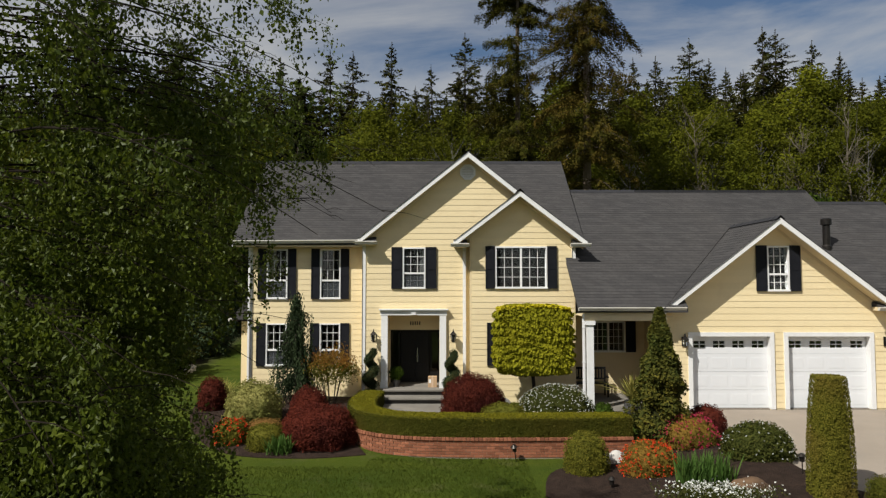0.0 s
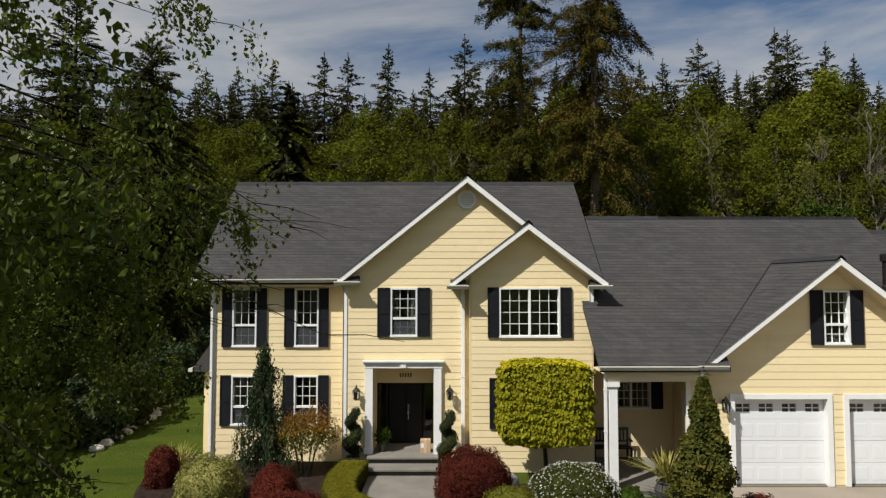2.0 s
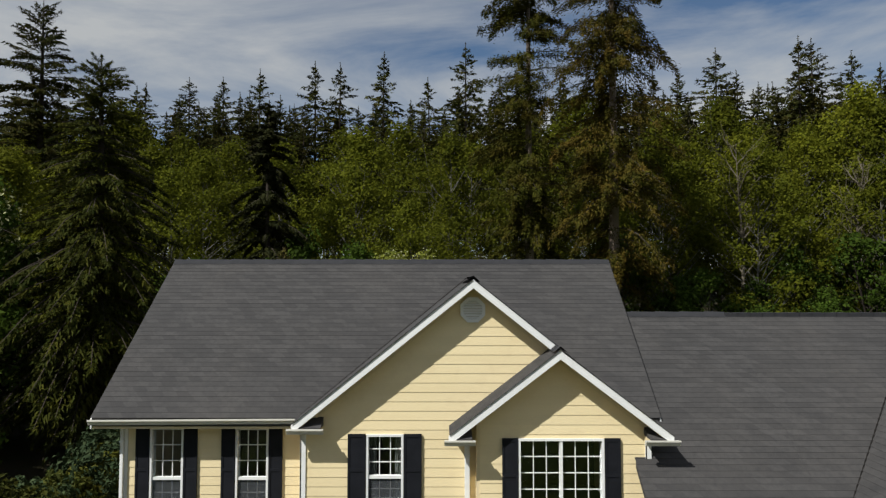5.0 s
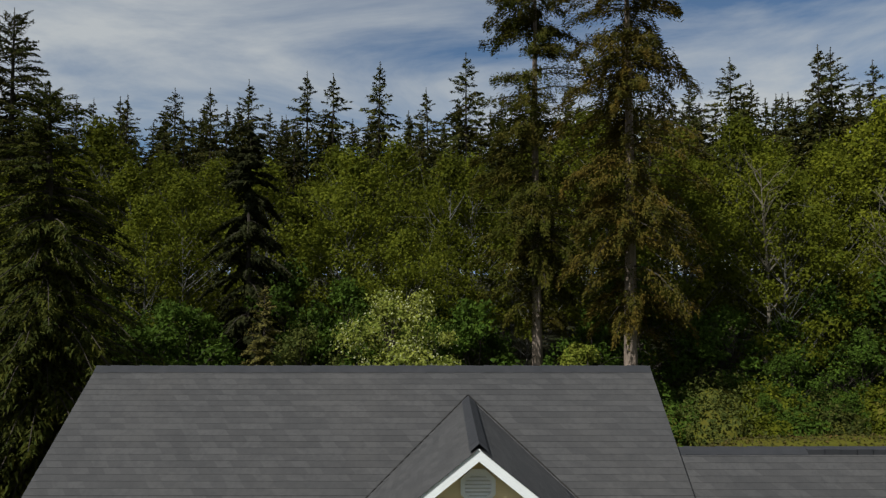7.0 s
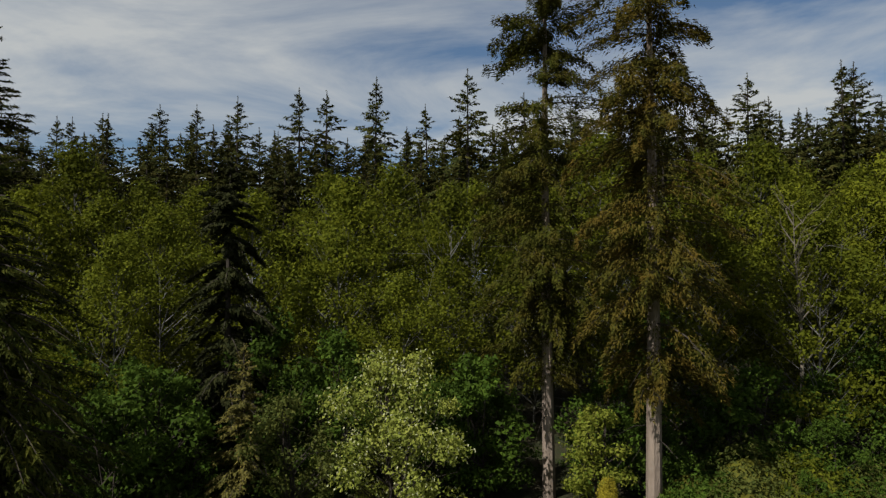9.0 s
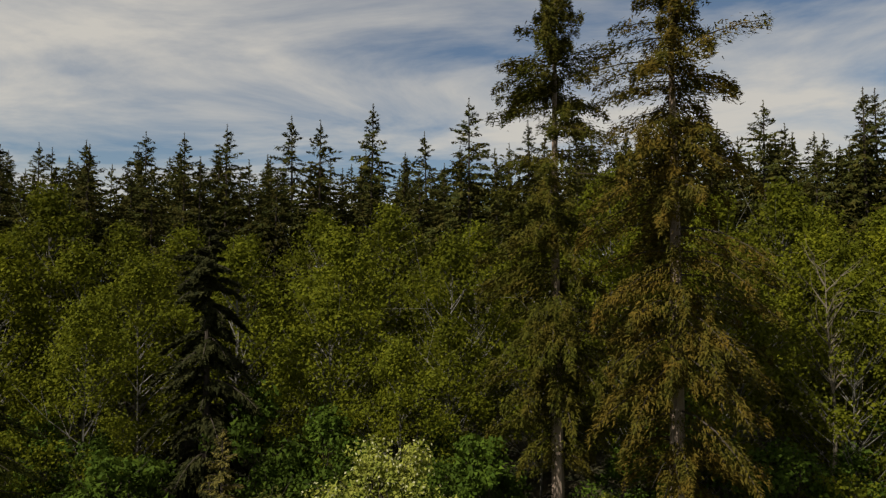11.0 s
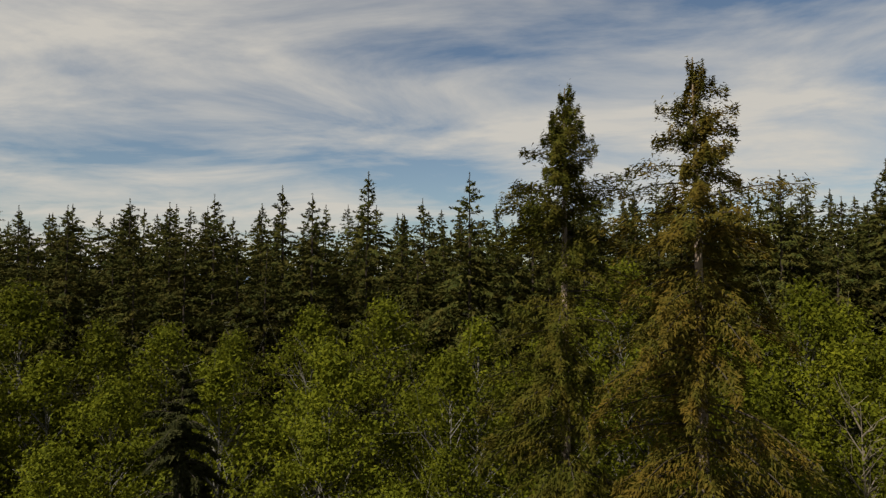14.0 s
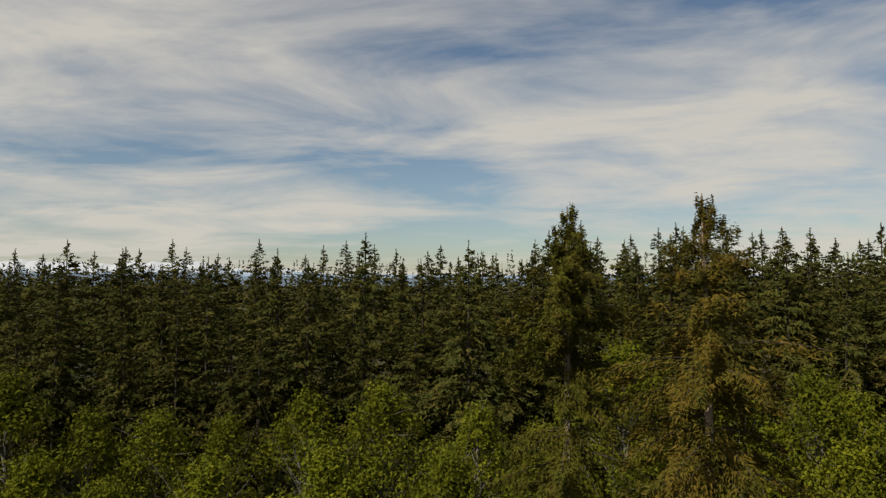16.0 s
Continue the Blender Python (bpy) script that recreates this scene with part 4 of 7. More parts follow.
# ---- entrance ----
def entrance():
    x0, x1, z0, y = -1.78, -0.11, 0.35, Y_G1
    sur = boxes("door_surround", [(-1.99, x0, y - 0.10, y + 0.02, z0, 2.67), (x1, 0.10, y - 0.10, y + 0.02, z0, 2.67), (-2.02, 0.13, y - 0.11, y + 0.02, 2.67, 2.80)], M["white"], house, "white pilaster door surround")
    boxes("cornice", [(-2.04, 0.15, y - 0.16, y - 0.02, 2.80, 2.835), (-2.06, 0.17, y - 0.19, y - 0.02, 2.835, 2.87)], M["white"], sur)
    boxes("keystone", [(-1.02, -0.87, y - 0.15, y - 0.112, 2.68, 2.80)], M["white"], sur)
    each_box("plinth", [(-2.01, x0 + 0.01, y - 0.12, y - 0.102, z0, z0 + 0.2), (x1 - 0.01, 0.12, y - 0.12, y - 0.102, z0, z0 + 0.2)], M["white"], sur)
    b = y + 0.9
    each_box("porch_wall", [(x0 - 0.1, x0 + 0.008, y + 0.022, b + 0.6, z0 - 0.3, 2.8), (x1 - 0.008, x1 + 0.1, y + 0.022, b + 0.6, z0 - 0.3, 2.8), (x0, x1, y + T, b + 0.6, 2.67, 2.8), (x0, x1, b - 0.12, b + 0.6, 2.14, 2.67)], M["sheath"], house, "cream recessed porch wall")
    # writing too private to keep becomes bars
    each_box("number_bar", [(-1.10 + 0.075 * i, -1.06 + 0.075 * i, b - 0.128, b - 0.121, 2.30, 2.42) for i in range(5)], M["black"], house)
    b = y + 1.08
    dw = boxes("front_door", [(-1.42, -0.95, b, b + 0.05, z0 + 0.02, 2.12), (-0.94, -0.47, b, b + 0.05, z0 + 0.02, 2.12)], M["black"], house, "black panelled double front door")
    for xa in (-1.36, -0.88):
        for za, zb in ((0.5, 1.0), (1.12, 1.98)):
            boxes("door_panel", [(xa, xa + 0.35, b - 0.012, b - 0.001, za, zb)], M["black"], dw)
            boxes("moulding", [(xa + 0.04, xa + 0.31, b - 0.02, b - 0.0125, za + 0.04, zb - 0.04)], M["black"], dw)
    boxes("door_handle", [(-0.875, -0.85, b - 0.06, b - 0.04, 1.05, 1.5), (-0.885, -0.84, b - 0.04, b - 0.013, 1.06, 1.10), (-0.885, -0.84, b - 0.04, b - 0.013, 1.42, 1.46), (-0.89, -0.835, b - 0.03, b - 0.013, 1.2, 1.28)], M["steel"], dw, "brushed steel pull handle")
    for xa, xb in ((x0, -1.46), (-0.43, x1)):
        sl = boxes("sidelight", [(xa, xa + 0.05, b, b + 0.05, z0, 2.14), (xb - 0.05, xb, b, b + 0.05, z0, 2.14), (xa + 0.05, xb - 0.05, b, b + 0.05, z0, z0 + 0.4), (xa + 0.05, xb - 0.05, b, b + 0.05, 2.06, 2.14)], M["black"], house, "black framed sidelight")
        p = boxes("pane", [(xa + 0.05, xb - 0.05, b + 0.02, b + 0.026, z0 + 0.4, 2.06)], M["glass"], sl)
        p.visible_shadow = False
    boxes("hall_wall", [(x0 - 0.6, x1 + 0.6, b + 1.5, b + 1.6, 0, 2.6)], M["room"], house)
    for nm, fy, by_, zt, zb in (("grey stone entrance landing before the door", 20.72, y + 1.6, 0.35, 0.0), ("grey stone entrance step below the landing", 20.2, 20.79, 0.175, -0.02)):
        st = tagged(thing("entrance_step", nm, "step"), group="entrance steps", kind="structure")
        bevel_box("tread", (-1.9, 0.02, fy, by_, zt - 0.06, zt), M["stone"], st, "", 0.012)
        boxes("riser", [(-1.87, -0.01, fy + 0.07, by_ - 0.005, zb, zt - 0.062)], M["riser"], st, "dark stone riser")
    return sur


entrance()


# ---- wing with porch and garage ----
E_Y, E_Z, R_Y, R_Z = 18.88, 3.01, 24.05, 7.10
PITCH = (R_Z - E_Z) / (R_Y - E_Y)
RUN = math.hypot(1, PITCH)
wing = slope_roof("wing_roof", 7.10, 13.45, 19.46, E_Z + (19.46 - E_Y) * PITCH, R_Y, R_Z, "dark grey shingle roof", NONE)
slope_roof("wing_roof", 3.92, 7.08, E_Y, E_Z, R_Y, R_Z, "dark grey shingle roof", lambda s: (0, 3.16 if E_Y + s / RUN < 19.5 else 9.57))
for i in range(21):
    bar = 7.08 + i * 0.3
    boxes("ridge_cap", [(bar, bar + 0.31, R_Y - 0.12, R_Y + 0.12, R_Z - 0.09, R_Z + 0.03 + 0.004 * (i % 2))], M["ridge"], wing)
low = slope_roof("wing_roof", 13.50, 16.3, E_Y + 0.55, E_Z, R_Y, 6.66, "dark grey shingle roof")
gutter(3.9, 6.26, E_Y - 0.005, E_Z + 0.0)
prism_x("rake_board", [(19.5, E_Z + 0.5), (R_Y, R_Z), (R_Y, R_Z - 0.2), (19.5, E_Z + 0.3)], 13.455, 13.49, M["ridge"], wing)
gar_top = peak(9.84, 5.44, 0.774, 2.70)
D1, D2 = (7.35, 9.67), (10.18, 12.62)
GW = (9.63, 10.29, 3.47, 4.81)
holes = [(*D1, -0.4, 2.14), (*D2, -0.4, 2.14), GW]
wg = solid_front("wall", 6.2, 13.45, -0.4, gar_top, Y_GAR, holes, "cream clapboard garage wall")
clapboards(wg, 6.25, 13.42, 0.02, gar_top, Y_GAR, [(D1[0] - 0.11, D1[1] + 0.11, -1, 2.25), (D2[0] - 0.11, D2[1] + 0.11, -1, 2.25), GW])
window(*GW, Y_GAR, shutters=0.32, screen=False)
gable_roof("gable_roof", 9.84, 5.64, 0.774, 3.46, 18.93, 22.7, Y_GAR, 0.6, lift=0.155)
each_box("wall", [(6.74, 6.74 + T, Y_GAR + T, 21.95, -0.4, 2.8), (13.45 - T, 13.45, Y_GAR + T, 29.0, -0.4, 3.0), (4.2, 4.98, 21.95, 22.1, -0.4, 2.74), (6.09, 7.2, 21.95, 22.1, -0.4, 2.74), (4.98, 6.09, 21.95, 22.1, -0.4, 1.41), (4.98, 6.09, 21.95, 22.1, 2.42, 2.74), (13.45, 15.9, 20.1, 20.26, -0.4, 3.2), (15.75, 15.9, 20.26, 28.5, -0.4, 3.2), (4.2, 15.9, 28.6, 28.76, -0.4, 3.2)], M["sheath"], house, "cream wall")
# garage back wall in the same painted room shade
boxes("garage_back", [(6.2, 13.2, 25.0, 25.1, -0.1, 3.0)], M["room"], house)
boxes("garage_floor", [(6.0, 13.45, Y_GAR + 0.1, 25.1, -0.3, -0.006)], M["drive"], house)
each_box("corner_board", [(6.17, 6.29, Y_GAR - 0.034, Y_GAR - 0.002, 0, 2.65), (13.36, 13.48, Y_GAR - 0.034, Y_GAR - 0.002, 0, 2.7)], M["white"], house)


def garage_door(a, b):
    y = Y_GAR
    boxes("door_casing", [(a - 0.11, a + 0.012, y - 0.05, y + 0.145, 0.0, 2.128), (b - 0.012, b + 0.11, y - 0.05, y + 0.145, 0.0, 2.128), (a - 0.11, b + 0.11, y - 0.05, y + 0.145, 2.128, 2.25)], M["white"], house, "white garage door casing")
    dy = y + 0.15
    w, sec = b - a, 2.14 / 4
    lights = []
    for c in range(4):
        m = a + w * (c + 0.5) / 4
        lights.append((m - 0.175, m + 0.175, 2.14 - 0.36, 2.14 - 0.16))
    # top section, open where the lights sit
    rows = [(a, b, dy, dy + 0.05, 2.14 - 0.16, 2.14), (a, b, dy, dy + 0.05, 2.14 - sec, 2.14 - 0.36)]
    xs = [a] + [q for l in lights for q in l[:2]] + [b]
    rows += [(xs[i], xs[i + 1], dy, dy + 0.05, 2.14 - 0.36, 2.14 - 0.16) for i in range(0, len(xs), 2)]
    door = boxes("garage_door", rows + [(a, b, dy, dy + 0.05, i * sec + 0.004, (i + 1) * sec - 0.004) for i in range(3)], M["door_white"], house, "white panelled sectional garage door")
    for i in range(3):
        for c in range(4):
            m = a + w * (c + 0.5) / 4
            p = (m - 0.245, m + 0.245, i * sec + 0.09, (i + 1) * sec - 0.10)
            bm = bmesh.new()
            o = [bm.verts.new((x, dy - 0.001, z)) for x, z in ((p[0], p[2]), (p[1], p[2]), (p[1], p[3]), (p[0], p[3]))]
            n = [bm.verts.new((x, dy - 0.004, z)) for x, z in ((p[0] + 0.03, p[2] + 0.03), (p[1] - 0.03, p[2] + 0.03), (p[1] - 0.03, p[3] - 0.03), (p[0] + 0.03, p[3] - 0.03))]
            bm.faces.new(n)
            for k in range(4):
                bm.faces.new((o[k], o[(k + 1) % 4], n[(k + 1) % 4], n[k]))
            part("panel", bm, M["door_white"], door)
    for l in lights:
        g = boxes("pane", [(l[0], l[1], dy + 0.02, dy + 0.026, l[2], l[3])], M["glass"], door)
        g.visible_shadow = False
        mx, mz = (l[0] + l[1]) / 2, (l[2] + l[3]) / 2
        boxes("glazing_bar", [(mx - 0.012, mx + 0.012, dy - 0.004, dy + 0.018, l[2], l[3]), (l[0], l[1], dy - 0.002, dy + 0.016, mz - 0.012, mz + 0.012)], M["door_white"], door)
    boxes("weather_strip", [(a, b, dy - 0.005, dy + 0.05, -0.01, 0.012)], M["pot"], door, "dark rubber strip")
    return door


garage_door(*D1)
garage_door(*D2)

# side porch
bevel_box("porch_post", (4.16, 4.37, 18.98, 19.19, 0.0, 2.61), M["white"], house, "white square porch post", 0.01)
boxes("post_cap", [(4.12, 4.41, 18.94, 19.23, 2.49, 2.608)], M["white"], house)
boxes("porch_beam", [(4.1, 6.5, 18.98, 19.2, 2.61, 2.90)], M["soffit"], house, "cream porch beam")
boxes("porch_ceiling", [(4.2, 6.74, 19.2, 21.95, 2.70, 2.74)], M["soffit"], house)
downpipe(4.08, 19.05, 0.0, 2.8, 0.07)
tagged(boxes("porch_floor", [(4.2, 6.2, 18.9, 19.38, -0.2, 0.04), (4.2, 6.74, 19.38, 21.95, -0.2, 0.04)], M["stone"]), "grey stone side porch floor", "floor", kind="structure")
window(4.98, 6.09, 1.41, 2.42, 21.95 - 0.003, shutters=0.0, twin=True, curtain=True)
shutter(6.11, 6.44, 1.40, 2.43, 21.95)
side = boxes("side_door", [(6.70, 6.735, 20.2, 21.0, 0.05, 1.98)], M["white"], house, "white side door")
boxes("door_casing", [(6.68, 6.735, 20.1, 20.195, 0.045, 2.06), (6.68, 6.735, 21.005, 21.1, 0.045, 2.06), (6.68, 6.735, 20.196, 21.004, 1.985, 2.06)], M["white"], side)
each_box("wall", [(4.2, 7.2, 23.2, 23.3, 0, 2.6)], M["room"], house)

# lean-to at the side of the main block
boxes("bay_wall", [(-6.95, -6.46, 22.6, 25.2, -0.4, 2.5)], M["siding"], house, "cream side bay wall")
lean = raw("bay_roof", [(-7.2, 22.35, 2.5), (-6.455, 22.35, 3.55), (-6.455, 25.4, 3.55), (-7.2, 25.4, 2.5), (-7.2, 22.35, 2.4), (-6.455, 22.35, 2.4), (-6.455, 25.4, 2.4), (-7.2, 25.4, 2.4)], [(0, 1, 2, 3), (7, 6, 5, 4), (0, 4, 5, 1), (1, 5, 6, 2), (2, 6, 7, 3), (3, 7, 4, 0)], M["shingle"], house, "small shingled bay roof")
boxes("bay_gutter", [(-7.32, -7.2, 22.3, 25.4, 2.4, 2.5)], M["gutter"], house)

# flue on the wing roof
fx, fy = 12.5, 21.2
fz = E_Z + (fy - E_Y) * (R_Z - E_Z) / (R_Y - E_Y)
v, f = lathe([(0.16, -0.25), (0.155, 0.05), (0.115, 0.1), (0.115, 0.74), (0.165, 0.76), (0.165, 0.94), (0.12, 0.97), (0.02, 0.98)], 16, (fx, fy, fz))
raw("flue", v, f, M["iron"], house, "black metal roof flue")

# ---- plants ----
RNG = np.random.default_rng(11)


def shrub_points(n, rx, ry, h, rng, square=2.0, low=-0.2, rough=0.1):
    """Points and outward normals on an uneven rounded body standing on z = 0."""
    d = unit(rng.normal(size=(n * 2, 3)))
    d = d[d[:, 2] > low][:n]
    k = (np.abs(d) ** square).sum(1) ** (-1 / square)
    p = d * k[:, None]
    lump = np.array([noise.noise(Vector(q * 2.2)) + 0.6 * noise.noise(Vector(q * 5.0 + 7)) for q in p])
    r = 1 + rough * lump
    lo = low
    top = 1.0
    p = p * r[:, None]
    body = np.stack([p[:, 0] * rx, p[:, 1] * ry, (p[:, 2] - lo) / (top - lo) * h], 1)
    nrm = unit(np.stack([np.sign(d[:, 0]) * np.abs(d[:, 0]) ** (square - 1) / rx, np.sign(d[:, 1]) * np.abs(d[:, 1]) ** (square - 1) / ry, np.sign(d[:, 2]) * np.abs(d[:, 2]) ** (square - 1) / (h * 0.7)], 1))
    return body, nrm


def shrub(name, label, category, at, rx, ry, h, mat, leaf=0.05, n=5000, square=2.0, rough=0.1, flowers=None, group="", low=-0.35, wide=0.55, dark=None, trunk=0.0, core=0.84):
    """A clipped or rounded shrub: stems, a solid hull added for inner shade, and a shell of single leaves."""
    rng = np.random.default_rng(abs(hash((round(at[0], 2), round(at[1], 2)))) % 100000)
    z0 = at[2] if len(at) > 2 else ground_z(at[0], at[1])
    ob = thing(name, label, category, (at[0], at[1], z0), group)
    off = np.array([0, 0, trunk])
    p, nrm = shrub_points(n, rx, ry, h, rng, square, low, rough)
    p = p * rng.uniform(0.86, 1.03, (len(p), 1)) + off
    v, f = leaves(p, nrm * 0.3 + rng.normal(size=p.shape) * 0.7, rng.uniform(0.7, 1.3, len(p)) * leaf, wide, rng, 0.15, nrm, 0.6)
    raw("foliage", v, f, mat, ob)
    # hull that stops light; a dark material here stands for inner shade
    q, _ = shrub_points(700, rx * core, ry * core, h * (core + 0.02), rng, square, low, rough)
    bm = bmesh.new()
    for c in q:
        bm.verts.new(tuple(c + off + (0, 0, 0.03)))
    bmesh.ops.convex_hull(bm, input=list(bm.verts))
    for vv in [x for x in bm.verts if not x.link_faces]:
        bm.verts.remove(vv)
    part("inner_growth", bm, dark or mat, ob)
    lines = []
    for i in range(4 if not trunk else 1):
        a = i * 1.7 + 0.4
        w = 0.3 * rx if not trunk else 0.0
        lines.append(([(w * 0.4 * math.cos(a), w * 0.4 * math.sin(a), -0.1), (w * math.cos(a), w * math.sin(a), trunk + h * 0.3)], [0.03 if not trunk else 0.06, 0.02 if not trunk else 0.05]))
    v, f = tubes(lines)
    raw("stem", v, f, M["bark_dark"], ob)
    if flowers:
        fm, fn, fs, uplift = flowers
        p, nrm = shrub_points(fn, rx, ry, h, rng, square, low + uplift * (1 - low) * 0.6, rough)
        if uplift:
            p[:, 2] = p[:, 2] * (1 - uplift * 0.6) + h * uplift * 0.6
        p = p * 1.03 + off
        cc = np.repeat(p, 5, 0) + rng.normal(size=(len(p) * 5, 3)) * fs * 0.35
        v, f = leaves(cc, rng.normal(size=cc.shape) + np.repeat(nrm, 5, 0) * 0.3, fs, 0.8, rng)
        raw("blossom", v, f, fm, ob)
    return ob


def hedge():
    rng = np.random.default_rng(5)
    ob = thing("hedge", "low clipped green hedge curving round the entrance terrace", "hedge")
    pts = np.array(HEDGE)
    tang = np.gradient(pts, axis=0)
    tang = unit(tang)
    side = np.stack([tang[:, 1], -tang[:, 0]], 1)
    seg = np.r_[0, np.cumsum(np.linalg.norm(np.diff(pts, axis=0), axis=1))]
    z0, z1, half = -0.06, 0.41, 0.38

    def shell(n, kind):
        s = rng.uniform(0, seg[-1], n)
        cx, cy = np.interp(s, seg, pts[:, 0]), np.interp(s, seg, pts[:, 1])
        sx, sy = np.interp(s, seg, side[:, 0]), np.interp(s, seg, side[:, 1])
        wob = np.array([noise.noise(Vector((a * 1.5, b * 1.5, 0))) for a, b in zip(cx, cy)]) * 0.025
        if kind == "top":
            w = rng.uniform(-half, half, n)
            z = z1 + wob + rng.uniform(-0.03, 0.012, n) - 0.05 * (np.abs(w) / half) ** 6
            nr = np.stack([0 * s, 0 * s, 1 + 0 * s], 1)
        else:
            sg = np.where(rng.random(n) < 0.65, 1.0, -1.0)
            w = sg * (half + wob + rng.uniform(-0.03, 0.015, n))
            z = rng.uniform(z0, z1 - 0.01, n)
            nr = np.stack([sx * sg, sy * sg, 0 * s], 1)
        return np.stack([cx + sx * w, cy + sy * w, z], 1), nr

    # sun and shade put into the leaf colour: light top, dark sides
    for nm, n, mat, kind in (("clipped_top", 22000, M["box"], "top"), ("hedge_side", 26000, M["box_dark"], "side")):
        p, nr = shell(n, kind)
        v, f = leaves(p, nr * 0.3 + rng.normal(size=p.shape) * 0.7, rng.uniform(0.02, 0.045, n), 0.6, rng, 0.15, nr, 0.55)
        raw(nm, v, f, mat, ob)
    # solid core in the dark side colour, as shade between the leaves
    v, f = [], []
    for (x, y), (a, b) in zip(HEDGE, side):
        w = half - 0.03
        v += [(x + a * w, y + b * w, z0 - 0.02), (x + a * w, y + b * w, z1 - 0.03), (x - a * w, y - b * w, z1 - 0.03), (x - a * w, y - b * w, z0 - 0.02)]
    for i in range(len(HEDGE) - 1):
        f += [(4 * i + k, 4 * i + (k + 1) % 4, 4 * i + 4 + (k + 1) % 4, 4 * i + 4 + k) for k in range(4)]
    f += [(0, 1, 2, 3), tuple(4 * (len(HEDGE) - 1) + k for k in (3, 2, 1, 0))]
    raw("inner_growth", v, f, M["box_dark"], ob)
    return ob


hedge()

# right of the entrance
shrub("japanese_maple", "dark red weeping maple shrub beside the entrance steps", "shrub", (0.85, 18.7, TERRACE), 0.88, 0.75, 1.18, M["maple"], 0.042, 15000, 2.2, 0.12, wide=0.65)
shrub("flowering_shrub", "dome shrub covered with small white blossom", "shrub", (3.1, 18.0, TERRACE), 1.0, 0.7, 0.98, M["shrub"], 0.055, 6500, 2.2, 0.1, (M["white_fl"], 900, 0.022, 0.1))
shrub("low_shrub", "low green leafy shrub on the terrace", "shrub", (1.65, 17.75, TERRACE), 0.62, 0.45, 0.55, M["olive"], 0.05, 3000, 2.4, 0.14)
shrub("low_shrub", "low green leafy shrub on the terrace", "shrub", (4.35, 17.95, TERRACE), 0.32, 0.32, 0.5, M["under"], 0.06, 1500, 2.2, 0.2)


def topiary_tree():
    rng = np.random.default_rng(8)
    ob = thing("topiary_tree", "lime-green tree clipped to a square block on a thin trunk", "tree", (2.67, 19.5, TERRACE))
    v, f = tubes([([(0, 0, -0.1), (0.03, 0, 0.6), (-0.02, 0, 1.3)], [0.07, 0.055, 0.05]), ([(0.0, 0, 1.0), (0.6, 0.1, 1.7)], [0.04, 0.02]), ([(0, 0, 1.0), (-0.6, -0.1, 1.7)], [0.04, 0.02]), ([(0, 0, 1.2), (0.2, 0.0, 2.4)], [0.04, 0.02])])
    raw("trunk", v, f, M["bark_dark"], ob)
    n = 19000
    p, nr = shrub_points(n, 1.12, 0.55, 1.98, rng, 7.0, -0.98, 0.06)
    p[:, 2] += 1.12
    tier = 1 + 0.035 * np.sin(p[:, 2] * 26 + 3 * np.sin(p[:, 0] * 2.1)) + 0.03 * np.sin(p[:, 0] * 17 + p[:, 2] * 9)
    p[:, :2] *= (rng.uniform(0.88, 1.03, n) * tier)[:, None]
    p[:, 2] -= 0.10 * np.abs(p[:, 0] / 1.12) ** 4 * (p[:, 2] > 2.9)
    ax = nr * 0.25 + rng.normal(size=p.shape) * 0.4 + (0, 0, -0.8)
    v, f = leaves(p, ax, rng.uniform(0.07, 0.135, n), 0.62, rng, 0.12, nr + (0, 0, 0.35), 0.5)
    raw("foliage", v, f, M["lime"], ob)
    # extra leaves over the flat top, coloured as if in full sun
    m = 2600
    g = np.stack([rng.uniform(-1.05, 1.05, m), rng.uniform(-0.5, 0.5, m), 3.07 + rng.uniform(-0.03, 0.06, m)], 1)
    g[:, 2] -= 0.10 * np.abs(g[:, 0] / 1.05) ** 4
    v, f = leaves(g, rng.normal(size=g.shape) * 0.6 + (0, 0, 0.5), rng.uniform(0.06, 0.12, m), 0.6, rng, 0.12, np.tile((0, -0.35, 1.0), (m, 1)), 0.5)
    raw("young_shoots", v, f, M["lit_leaf"], ob, "yellow top leaves with the sunlight put into their colour")
    # solid filler hull, darker than the leaves, for the crown's inner shade
    q, _ = shrub_points(600, 0.96, 0.42, 1.78, rng, 7.0, -0.98, 0.05)
    bm = bmesh.new()
    for c in q:
        bm.verts.new((c[0], c[1], c[2] + 1.22))
    bmesh.ops.convex_hull(bm, input=list(bm.verts))
    part("inner_growth", bm, M["box"], ob)
    return ob


topiary_tree()


